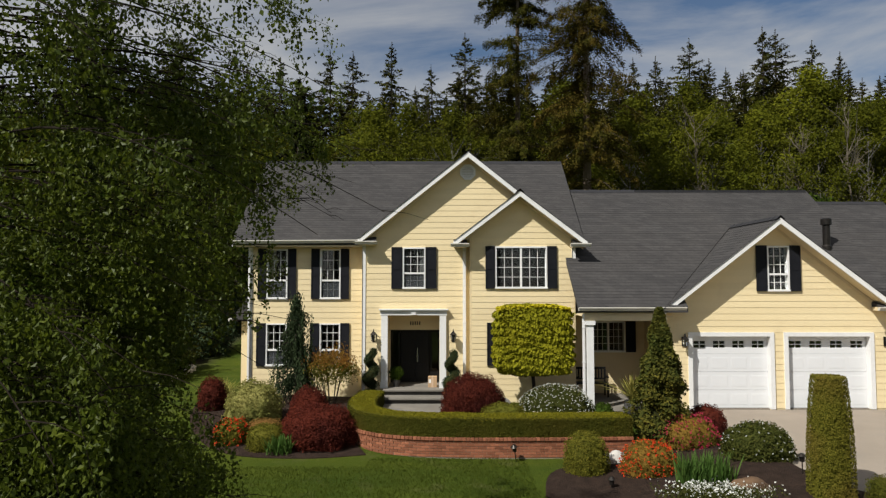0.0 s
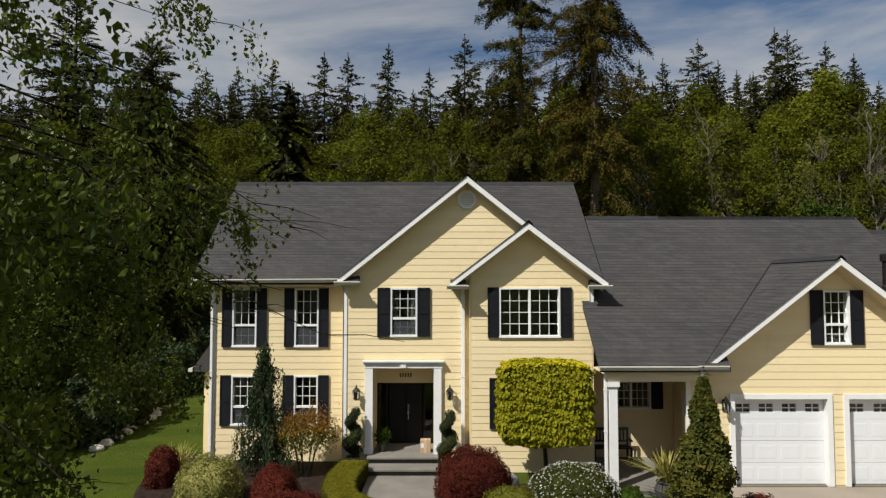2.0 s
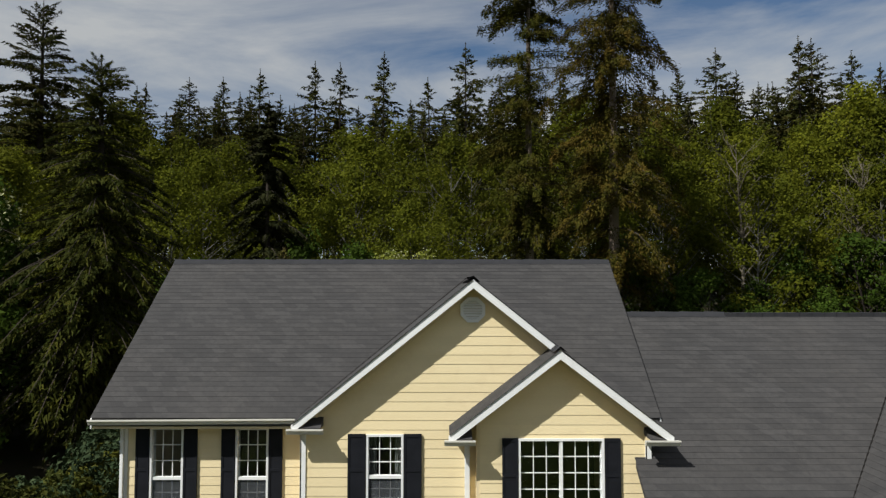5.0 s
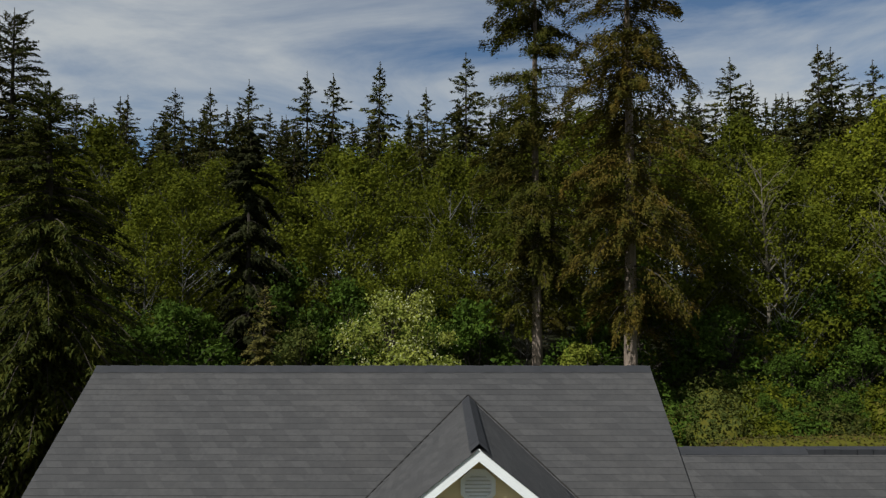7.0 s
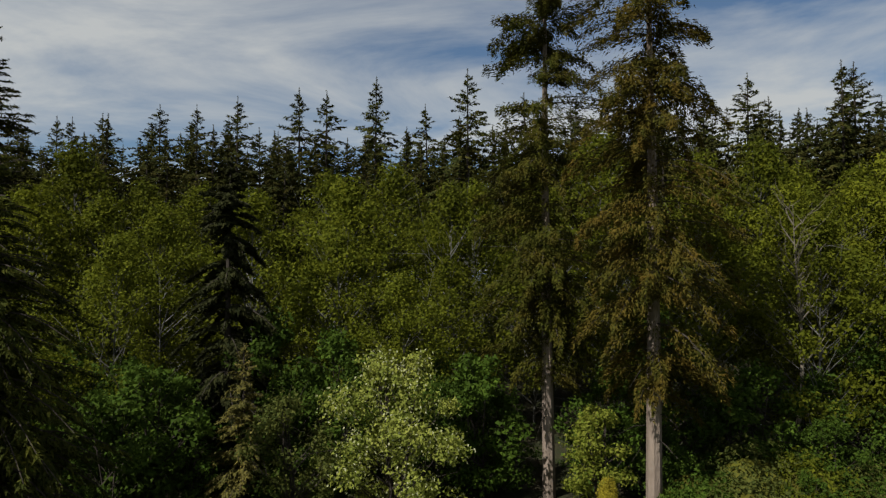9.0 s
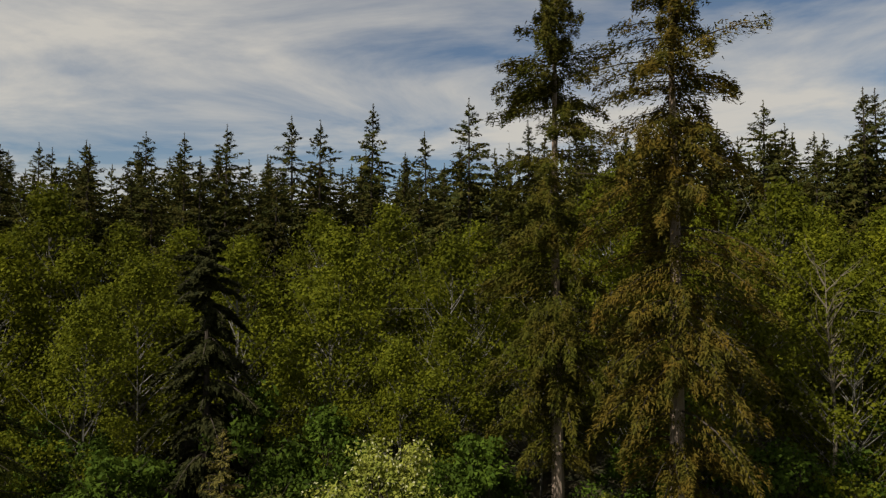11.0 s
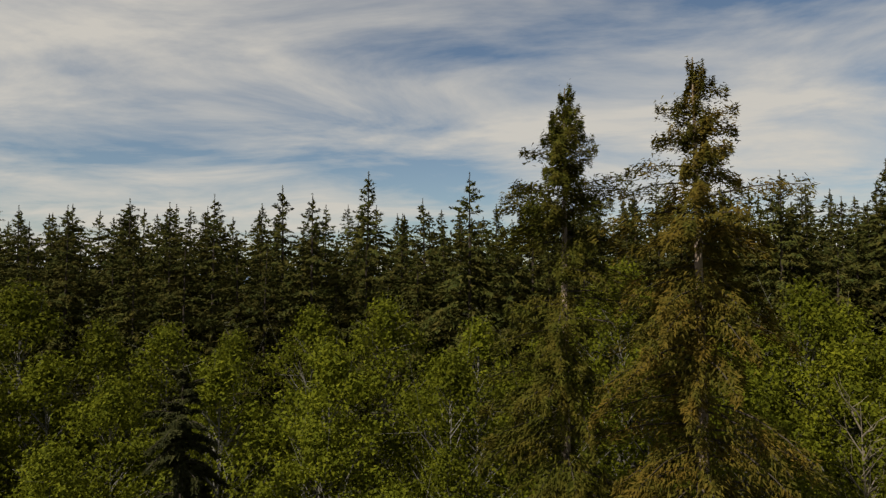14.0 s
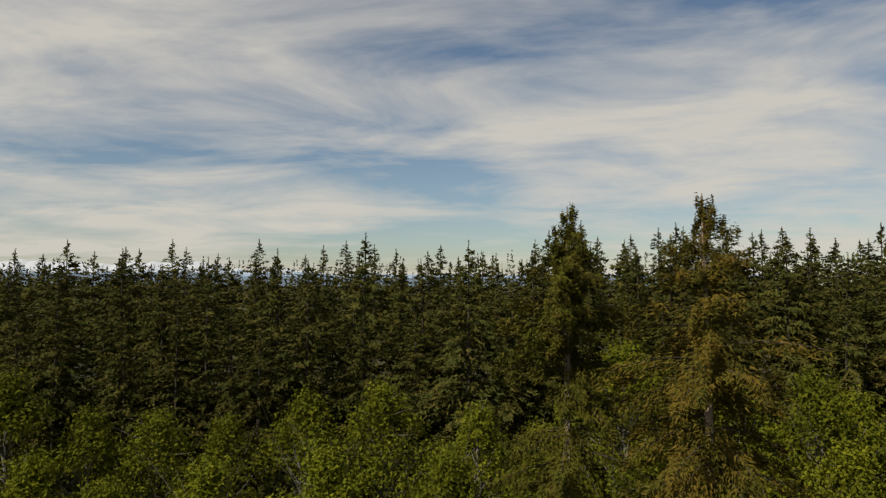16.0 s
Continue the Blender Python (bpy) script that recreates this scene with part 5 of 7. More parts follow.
def cone_tree(at, h, r, label, mat, leaf=0.09, n=9000, name="conical_shrub"):
    rng = np.random.default_rng(31)
    ob = thing(name, label, "shrub", at)
    u = rng.random(n) ** 0.8
    a = rng.uniform(0, 2 * math.pi, n)
    lump = np.array([noise.noise(Vector((math.cos(q) * 2, math.sin(q) * 2, w * 5))) for q, w in zip(a, u)])
    prof = np.minimum(1.0, 0.75 + u * 1.6) * (1 - u) ** 0.85
    tier = 1 + 0.14 * np.sin(u * 34 + a * 2)
    rad = r * prof * tier * (1 + 0.5 * lump) + 0.05
    rad = rad * rng.uniform(0.72, 1.05, n)
    p = np.stack([np.cos(a) * rad, np.sin(a) * rad, u * h + 0.02], 1)
    ax = np.stack([np.cos(a), np.sin(a), 0.5 + 0 * a], 1) + rng.normal(size=(n, 3)) * 0.5
    v, f = leaves(p, ax, rng.uniform(0.6, 1.3, n) * leaf, 0.55, rng, 0.15, ax + (0, 0, 0.4), 0.6)
    raw("foliage", v, f, mat, ob)
    # dark solid cone added inside, shade between the tufts as colour
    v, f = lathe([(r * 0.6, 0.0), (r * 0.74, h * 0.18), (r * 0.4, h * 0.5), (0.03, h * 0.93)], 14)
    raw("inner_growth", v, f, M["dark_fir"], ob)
    return ob


cone_tree((5.42, 16.4, ground_z(5.42, 16.4) - 0.05), 3.4, 0.75, "tall cone-shaped evergreen shrub with golden-tipped leaves", M["cone"], 0.11, 13000)

# bed by the driveway
shrub("round_shrub", "rounded green shrub with yellow tips in the mulch bed", "shrub", (3.25, 15.0), 0.49, 0.46, 0.94, M["olive"], 0.045, 5000, 2.6, 0.1)
shrub("azalea", "azalea shrub covered with scarlet blossom", "shrub", (4.55, 14.6), 0.6, 0.5, 0.72, M["azalea"], 0.045, 3600, 2.3, 0.14, (M["red_fl"], 300, 0.036, 0.0))
shrub("azalea", "azalea shrub covered with deep pink blossom", "shrub", (5.88, 16.0), 0.76, 0.55, 0.76, M["azalea"], 0.045, 4200, 2.3, 0.16, (M["pink_fl"], 400, 0.036, 0.0))
shrub("barberry", "small dark maroon shrub by the driveway", "shrub", (6.75, 16.9), 0.5, 0.45, 0.72, M["maple"], 0.05, 3200, 2.2, 0.16)
shrub("flowering_shrub", "spreading dark green shrub dotted with white blossom", "shrub", (7.1, 14.9), 0.76, 0.65, 0.8, M["shrub"], 0.06, 6000, 2.1, 0.13, (M["white_fl"], 110, 0.024, 0.1))
shrub("clipped_box", "small clipped green shrub in the driveway bed", "shrub", (8.2, 12.0), 0.42, 0.42, 0.55, M["box_dark"], 0.035, 4200, 3.5, 0.05)


def column_hedge():
    rng = np.random.default_rng(17)
    at = (7.32, 12.5)
    ob = thing("columnar_yew", "tall clipped column-shaped evergreen with brownish flecks", "shrub", (at[0], at[1], ground_z(*at)))
    n = 17000
    u = rng.random(n)
    a = rng.uniform(0, 2 * math.pi, n)
    top = rng.random(n) < 0.12
    w = 0.37 - 0.105 * u ** 2.2
    k = (np.abs(np.cos(a)) ** 3.2 + np.abs(np.sin(a)) ** 3.2) ** (-1 / 3.2)
    rad = w * k * rng.uniform(0.93, 1.02, n)
    rad = np.where(top, rad * np.sqrt(rng.random(n)) * 0.72, rad)
    z = np.where(top, 2.3 - 0.05 * rng.random(n), u * 2.27 + 0.03)
    p = np.stack([np.cos(a) * rad, np.sin(a) * rad, z], 1)
    ax = np.stack([np.cos(a), np.sin(a), 0.7 + 0 * a], 1) + rng.normal(size=(n, 3)) * 0.5
    v, f = leaves(p, rng.normal(size=p.shape) + (0, 0, 0.4), rng.uniform(0.025, 0.055, n), 0.5, rng, 0.15, np.stack([np.cos(a), np.sin(a), np.where(top, 3.0, 0.25)], 1), 0.55)
    raw("foliage", v, f, M["yew"], ob)
    # dark solid column added inside in place of inner shade
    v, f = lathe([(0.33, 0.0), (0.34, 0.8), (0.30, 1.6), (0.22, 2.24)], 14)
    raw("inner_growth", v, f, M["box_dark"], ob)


M["yew"] = foliage("yew_needles", (0.09, 0.088, 0.009), (0.15, 0.135, 0.016), (0.15, 0.105, 0.02), glow=0.15)
column_hedge()


def sword_plant(name, label, at, count, length, spread, mat, droop=0.3, width=0.035, seed=2, base=(0.3, 0.3)):
    """A clump of sword leaves, each a bent tapering blade."""
    rng = np.random.default_rng(seed)
    ob = thing(name, label, "plant", at)
    v, f = [], []
    for i in range(count):
        a = rng.uniform(0, 2 * math.pi)
        lean = rng.uniform(0.05, spread)
        L = length * rng.uniform(0.65, 1.05)
        b = np.array([rng.uniform(-base[0], base[0]), rng.uniform(-base[1], base[1]), 0])
        d = np.array([math.cos(a), math.sin(a), 0])
        s = np.array([-math.sin(a), math.cos(a), 0])
        for k, (t, w) in enumerate(((0, 0.8), (0.4, 1.0), (0.75, 0.7), (1.0, 0.05))):
            c = b + d * (lean * t + droop * t * t * lean) * L + np.array([0, 0, L * (t - droop * lean * t * t)])
            v += [tuple(c - s * width * w / 2), tuple(c + s * width * w / 2)]
        q = len(v) - 8
        f += [(q + 2 * k, q + 2 * k + 1, q + 2 * k + 3, q + 2 * k + 2) for k in range(3)]
    raw("leaf_clump", v, f, mat, ob)
    return ob


sword_plant("iris_clump", "clump of upright green sword-shaped leaves", (5.3, 13.4, ground_z(5.3, 13.4) + 0.08), 240, 0.72, 0.45, M["blade"], seed=3, base=(0.5, 0.3))
sword_plant("iris_clump", "clump of upright green sword-shaped leaves", (-4.05, 16.35, ground_z(-4.05, 16.35) + 0.05), 110, 0.5, 0.6, M["blade"], seed=4, base=(0.3, 0.2))
sword_plant("ornamental_grass", "tuft of tan ornamental grass by the house corner", (-7.15, 21.0, ground_z(-7.15, 21.0)), 160, 0.8, 0.6, M["yucca"], 0.5, 0.02, 6, (0.35, 0.3))


def ground_flowers():
    rng = np.random.default_rng(21)
    ob = thing("ground_cover", "low mat of tiny white flowers over green leaves", "flowers", (5.3, 12.7, ground_z(5.3, 12.7) + 0.08))
    n = 5000
    p = np.stack([rng.normal(0, 0.5, n).clip(-1.2, 1.2), rng.normal(0, 0.2, n).clip(-0.5, 0.5), rng.uniform(0, 0.2, n)], 1)
    v, f = leaves(p, rng.normal(size=(n, 3)) + (0, 0, 0.6), 0.05, 0.5, rng)
    raw("foliage", v, f, M["shrub"], ob)
    q = p[:700] + (0, 0, 0.08)
    v, f = leaves(q, rng.normal(size=q.shape), 0.045, 0.9, rng)
    raw("blossom", v, f, M["white_fl"], ob)


ground_flowers()


def stone(name, label, at, size, mat, seed, flat_=0.6):
    bm = bmesh.new()
    bmesh.ops.create_icosphere(bm, subdivisions=3, radius=1)
    for q in bm.verts:
        k = 1 + 0.28 * noise.noise(q.co * 1.4 + Vector((seed * 3.1, 0, 0))) + 0.08 * noise.noise(q.co * 4 + Vector((seed, 0, 0)))
        q.co = Vector((q.co.x * size[0] * k, q.co.y * size[1] * k, q.co.z * size[2] * k))
    ob = part(name, bm, mat)
    ob.location = at
    for pl in ob.data.polygons:
        pl.use_smooth = True
    return tagged(ob, label, "rock")


stone("boulder", "pale rounded boulder in the mulch bed", (4.02, 15.45, ground_z(4.02, 15.45) + 0.1), (0.3, 0.22, 0.22), M["rock"], 1)
stone("boulder", "small pale rock among the shrubs", (5.0, 14.7, ground_z(5.0, 14.7) + 0.08), (0.16, 0.14, 0.13), M["rock"], 2)
stone("flagstone", "flat grey stepping stone beside the hedge", (4.5, 15.8, ground_z(4.5, 15.8) + 0.03), (0.45, 0.25, 0.07), M["stone"], 3)
tagged(stone("stump", "weathered brown tree stump in the bed", (6.0, 12.95, ground_z(6.0, 12.95) + 0.1), (0.42, 0.22, 0.2), M["wood"], 4), category="stump")
stone("boulder", "pale stone at the corner by the clipped tree", (1.75, 19.4, 0.05), (0.25, 0.2, 0.3), M["rock"], 5)



def lawn_blades():
    """Short blades on the nearest stretch of lawn, past counting."""
    rng = np.random.default_rng(66)
    n = 30000
    x, y = rng.uniform(-7.5, 3.2, n), 11.8 + 4.3 * rng.random(n)
    clear = ~((x > 2.0) & (y > 13.2)) & ~((x < -1.8) & (y > 15.45))
    x, y = x[clear], y[clear]
    z = np.array([ground_z(a, b) for a, b in zip(x, y)])
    h = rng.uniform(0.035, 0.075, len(x))
    p = np.stack([x, y, z + h * 0.4], 1)
    v, f = leaves(p, rng.normal(size=p.shape) * 0.45 + (0, 0, 1), h, 0.22, rng, 0.05)
    tagged(raw("grass_blades", v, f, M["grass"]), "short mown grass blades on the front lawn", "grass", kind="stuff")


lawn_blades()

# left of the entrance
shrub("japanese_maple", "large dark red mounded maple shrub on the lawn's edge", "shrub", (-3.22, 17.15), 0.98, 0.85, 1.0, M["maple"], 0.042, 17000, 2.2, 0.12, wide=0.65)
shrub("japanese_maple", "smaller dark red maple shrub behind a larger one", "shrub", (-3.7, 18.2), 0.55, 0.5, 1.1, M["maple"], 0.042, 7000, 2.2, 0.14, wide=0.65)
shrub("variegated_shrub", "bushy cream and green variegated shrub", "shrub", (-5.35, 18.6), 0.78, 0.6, 1.15, M["cream_leaf"], 0.06, 6000, 2.2, 0.18)
shrub("clipped_box", "low clipped yellow-green shrub in the front bed", "shrub", (-4.5, 16.8), 0.48, 0.4, 0.62, M["olive"], 0.04, 4000, 3.0, 0.1)
shrub("low_shrub", "low bronze-green clipped shrub in the front bed", "shrub", (-4.7, 17.5), 0.5, 0.3, 0.5, M["copper"], 0.04, 2200, 3.0, 0.1)
shrub("azalea", "azalea shrub with red blossom in the front bed", "shrub", (-5.5, 17.15), 0.44, 0.4, 0.62, M["olive"], 0.045, 3000, 2.3, 0.14, (M["red_fl"], 170, 0.045, 0.0))
shrub("barberry", "dark red shrub at the house corner", "shrub", (-6.9, 19.7), 0.42, 0.45, 0.95, M["maple"], 0.05, 3400, 2.4, 0.14)


def weeping_tree():
    rng = np.random.default_rng(41)
    at = (-4.55, 20.3, ground_z(-4.55, 20.3))
    ob = thing("weeping_cypress", "slender dark weeping evergreen tree before the windows", "tree", at)
    lines = [([(0, 0, -0.1), (0.05, 0, 1.2), (-0.03, 0.02, 2.4), (0.04, 0, 3.5)], [0.07, 0.06, 0.04, 0.015])]
    P, A = [], []
    for i in range(58):
        u = rng.uniform(0.16, 0.98)
        a = rng.uniform(0, 2 * math.pi)
        L = (1.3 - 1.15 * u) * rng.uniform(0.45, 1.0)
        if i < 7:
            a, u, L = ((2.9, 0.33, 0.85), (3.4, 0.4, 0.7), (0.15, 0.80, 0.55), (0.3, 0.3, 0.6), (2.6, 0.55, 0.5), (5.8, 0.5, 0.55), (3.1, 0.7, 0.4))[i]
        z = u * 3.5
        pts = []
        for k in range(6):
            t = k / 5
            pts.append((math.cos(a) * L * t, math.sin(a) * L * t * 0.7, z + 0.12 * math.sin(t * 2.2) - 0.25 * t * t))
        lines.append((pts, [0.02 - 0.003 * k for k in range(6)]))
        for _ in range(int(14 + 16 * (1 - u))):
            t = rng.uniform(0.1, 1)
            k = min(int(t * 5), 4)
            b = np.array(pts[k]) * (1 - (t * 5 - k)) + np.array(pts[k + 1]) * (t * 5 - k)
            n = 9
            drop = rng.uniform(0.25, 0.75)
            s = np.linspace(0, 1, n)[:, None]
            q = b + np.c_[rng.normal(0, 0.03, (n, 2)), -s[:, 0] * drop]
            P.append(q)
            A.append(np.tile((0, 0, -1.0), (n, 1)) + rng.normal(size=(n, 3)) * 0.35)
    for u in np.linspace(0.3, 1.0, 160):
        q = np.array([[rng.normal(0, 0.09), rng.normal(0, 0.09), u * 3.5 - 0.1 * k] for k in range(6)])
        P.append(q)
        A.append(np.tile((0, 0, -1.0), (6, 1)) + rng.normal(size=(6, 3)) * 0.3)
    v, f = tubes(lines, 5)
    raw("trunk", v, f, M["bark_dark"], ob)
    P, A = np.concatenate(P), np.concatenate(A)
    P = P[P[:, 2] > 0.05]
    A = A[:len(P)]
    v, f = leaves(P, A, rng.uniform(0.07, 0.14, len(P)), 0.3, rng)
    raw("crown", v, f, M["weep"], ob)


weeping_tree()


def nandina():
    rng = np.random.default_rng(43)
    ob = thing("bamboo_shrub", "airy upright shrub with copper-tipped leaves against the wall", "shrub", (-3.45, 20.3, ground_z(-3.45, 20.3)))
    lines, P = [], []
    for i in range(9):
        a = rng.uniform(0, 6.28)
        tip = (0.55 * math.cos(a) * rng.uniform(0.3, 1) , 0.35 * math.sin(a), rng.uniform(0.9, 1.5))
        lines.append(([(tip[0] * 0.25, tip[1] * 0.25, -0.05), (tip[0] * 0.6, tip[1] * 0.6, tip[2] * 0.6), tip], [0.018, 0.014, 0.008]))
        P.append(rng.normal(size=(420, 3)) * (0.2, 0.16, 0.18) + tip)
    v, f = tubes(lines, 5)
    raw("stem", v, f, M["bark_dark"], ob)
    P = np.concatenate(P)
    high = P[:, 2] + rng.normal(0, 0.12, len(P)) > 1.22
    for nm, q, mat in (("foliage", P[~high], M["olive"]), ("upper_growth", P[high], M["nandina"])):
        v, f = leaves(q, rng.normal(size=q.shape) + (0, 0, -0.3), 0.10, 0.3, rng)
        raw(nm, v, f, mat, ob)


M["nandina"] = foliage("copper_tipped_leaves", (0.16, 0.11, 0.016), (0.27, 0.13, 0.025), (0.24, 0.09, 0.02), glow=0.3)
nandina()


def pot_profile(r, h):
    return [(r * 0.7, 0), (r * 0.95, h * 0.55), (r, h * 0.92), (r * 1.05, h), (r * 0.9, h), (r * 0.85, h * 0.9)]


def spiral_topiary(x, y, z):
    ob = thing("spiral_topiary", "dark green spiral topiary in a dark pot by the door", "plant", (x, y, z), "topiaries at the door")
    v, f = lathe(pot_profile(0.17, 0.3), 16)
    raw("pot", v, f, M["pot"], ob, "dark pot")
    rng = np.random.default_rng(3)
    n = 5200
    t = rng.random(n)
    ang = t * 2 * math.pi * 1.9 + 1.0
    big = 0.185 - 0.075 * t
    d = unit(rng.normal(size=(n, 3)))
    off = 0.115 * (1 - 0.5 * t)
    p = np.stack([np.cos(ang) * off, np.sin(ang) * off, 0.42 + t * 0.88], 1) + d * (big * rng.uniform(0.8, 1.03, n))[:, None] * (1, 1, 0.72)
    v, f = leaves(p, d + rng.normal(size=(n, 3)) * 0.5, 0.032, 0.6, rng)
    raw("foliage", v, f, M["weep"], ob)
    # dark solid coil added under the leaves to stand for their shade
    line = [(0.115 * (1 - 0.5 * q) * math.cos(q * 11.94 + 1), 0.115 * (1 - 0.5 * q) * math.sin(q * 11.94 + 1), 0.4 + q * 0.88) for q in np.linspace(0, 1, 26)]
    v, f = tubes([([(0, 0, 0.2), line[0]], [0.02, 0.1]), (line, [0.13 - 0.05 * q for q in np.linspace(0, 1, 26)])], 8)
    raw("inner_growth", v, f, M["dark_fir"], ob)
    return ob


sp = spiral_topiary(-2.28, 20.85, 0.0)
sp.matrix_basis = pose(-2.28, 20.85, ground_z(-2.28, 20.85) + 0.02) @ Matrix.Diagonal((1.15, 1.15, 1.24, 1))
c = copy_thing(sp, Matrix.Identity(4))
c.matrix_basis = pose(0.28, 20.62, TERRACE, 0, 0, 40) @ Matrix.Diagonal((1.15, 1.15, 1.24, 1))


def potted_plant(x, y, z):
    ob = thing("potted_plant", "leafy green plant in a dark pot inside the porch", "plant", (x, y, z))
    v, f = lathe(pot_profile(0.13, 0.24), 14)
    raw("pot", v, f, M["pot"], ob)
    rng = np.random.default_rng(9)
    p = unit(rng.normal(size=(500, 3))) * rng.uniform(0.1, 0.24, (500, 1)) + (0, 0, 0.42)
    v, f = leaves(p, p - (0, 0, 0.3), 0.1, 0.5, rng)
    raw("foliage", v, f, M["under"], ob)


potted_plant(-1.52, 21.35, 0.35)


def parcel():
    ob = thing("parcel", "brown cardboard parcel on the landing by the door", "box", (-0.34, 21.3, 0.35))
    bevel_box("carton", (-0.14, 0.14, -0.12, 0.12, 0, 0.34), M["card"], ob, "", 0.006)
    boxes("tape", [(-0.03, 0.03, -0.122, 0.122, 0.0, 0.343)], M["cream_tape"], ob)
    boxes("shipping_label", [(-0.12, -0.045, -0.1235, -0.1222, 0.14, 0.26)], M["white"], ob)


M["cream_tape"] = surface("parcel_tape", (0.6, 0.45, 0.3), (0.55, 0.4, 0.27), 5, 60, 0.3)
parcel()


def lantern(x, y, z, s=1.0):
    ob = thing("wall_lantern", "black iron wall lantern with glass panes", "lamp", (x, y, z), "wall lanterns")
    bevel_box("backplate", (-0.05, 0.05, -0.02, 0.0, -0.16, 0.12), M["iron"], ob, "", 0.006)
    v, f = tubes([([(0, -0.02, 0.02), (0, -0.07, 0.16), (0, -0.14, 0.22), (0, -0.17, 0.17)], [0.012] * 4)], 8)
    raw("arm", v, f, M["iron"], ob)
    v, f = lathe([(0.02, 0.0), (0.055, 0.03), (0.085, 0.05), (0.09, 0.055)], 6, (0, -0.17, -0.19))
    raw("base", v, f, M["iron"], ob)
    v, f = lathe([(0.105, 0.0), (0.11, 0.01), (0.06, 0.07), (0.03, 0.1), (0.012, 0.15)], 6, (0, -0.17, 0.05))
    raw("cap", v, f, M["iron"], ob)
    for k in range(6):
        a = k * math.pi / 3
        p0, p1 = (0.072 * math.cos(a), -0.17 + 0.072 * math.sin(a), -0.14), (0.095 * math.cos(a), -0.17 + 0.095 * math.sin(a), 0.055)
        v, f = tubes([([p0, p1], [0.007, 0.007])], 4)
        raw("bar", v, f, M["iron"], ob)
    v, f = lathe([(0.06, 0.0), (0.083, 0.19)], 6, (0, -0.17, -0.135))
    g = raw("glass", v, f, M["glass"], ob, "lantern glass")
    g.visible_shadow = False
    return ob


l0 = lantern(-2.22, Y_G1 - 0.025, 2.0)
copy_thing(l0, pose(0.33, Y_G1 - 0.025, 2.0))
copy_thing(l0, pose(7.10, Y_GAR - 0.025, 2.0))
copy_thing(l0, pose(13.06, Y_GAR - 0.025, 2.0))


def bench():
    ob = thing("bench", "black slatted bench on the side porch", "bench", (4.75, 21.35, 0.04))
    for x in (-0.45, 0.55):
        for y in (-0.2, 0.2):
            boxes("leg", [(x - 0.025, x + 0.025, y - 0.025, y + 0.025, 0, 0.42 if y < 0 else 0.9)], M["black"], ob)
        boxes("arm", [(x - 0.03, x + 0.03, -0.24, 0.18, 0.62, 0.66)], M["black"], ob)
    for i in range(5):
        boxes("seat_slat", [(-0.48, 0.58, -0.22 + i * 0.09, -0.15 + i * 0.09, 0.42, 0.445)], M["black"], ob)
    boxes("top_rail", [(-0.48, 0.58, 0.19, 0.23, 0.85, 0.92)], M["black"], ob)
    boxes("lower_rail", [(-0.48, 0.58, 0.19, 0.23, 0.52, 0.57)], M["black"], ob)
    for i in range(11):
        x = -0.42 + i * 0.094
        boxes("back_slat", [(x, x + 0.045, 0.2, 0.22, 0.57, 0.85)], M["black"], ob)


bench()
v, f = lathe([(0.16, 0), (0.25, 0.12), (0.27, 0.26), (0.21, 0.4), (0.24, 0.44), (0.2, 0.44)], 18)
yp = thing("potted_yucca", "spiky variegated sword-leaf plant in a round grey pot", "plant", (5.28, 18.3, 0.0))
raw("pot", v, f, M["pot"], yp)
yl = sword_plant("leaf_clump", "", (0, 0, 0.42), 110, 0.84, 1.3, M["yucca"], 0.42, 0.04, 12, (0.06, 0.06))
for ch in list(yl.children):
    ch.parent = yp
    ch.location = (0, 0, 0.42)
    ch.name = "sword_leaves"
bpy.data.objects.remove(yl)
bp = thing("plant_pot", "small blue glazed pot beside the porch post", "pot", (4.05, 18.55, TERRACE))
v, f = lathe(pot_profile(0.13, 0.45), 16)
raw("pot_body", v, f, M["blue"], bp)
raw("soil", *lathe([(0.11, 0.38), (0.10, 0.40)], 16), M["mulch"], bp)


def path_light(x, y):
    ob = thing("path_light", "small black garden path light in the mulch", "lamp", (x, y, ground_z(x, y)), "path lights")
    v, f = lathe([(0.012, 0), (0.012, 0.38)], 8)
    raw("stake", v, f, M["iron"], ob)
    v, f = lathe([(0.05, 0.36), (0.055, 0.46), (0.09, 0.47), (0.03, 0.53)], 12)
    raw("lamp_head", v, f, M["iron"], ob)
    return ob


pl = path_light(7.35, 13.55)
copy_thing(pl, pose(3.55, 13.95, ground_z(3.55, 13.95) - 0.25))
copy_thing(pl, pose(1.78, 15.9, ground_z(1.78, 15.9) - 0.1, 8, -10, 0))

# ---- trees ----


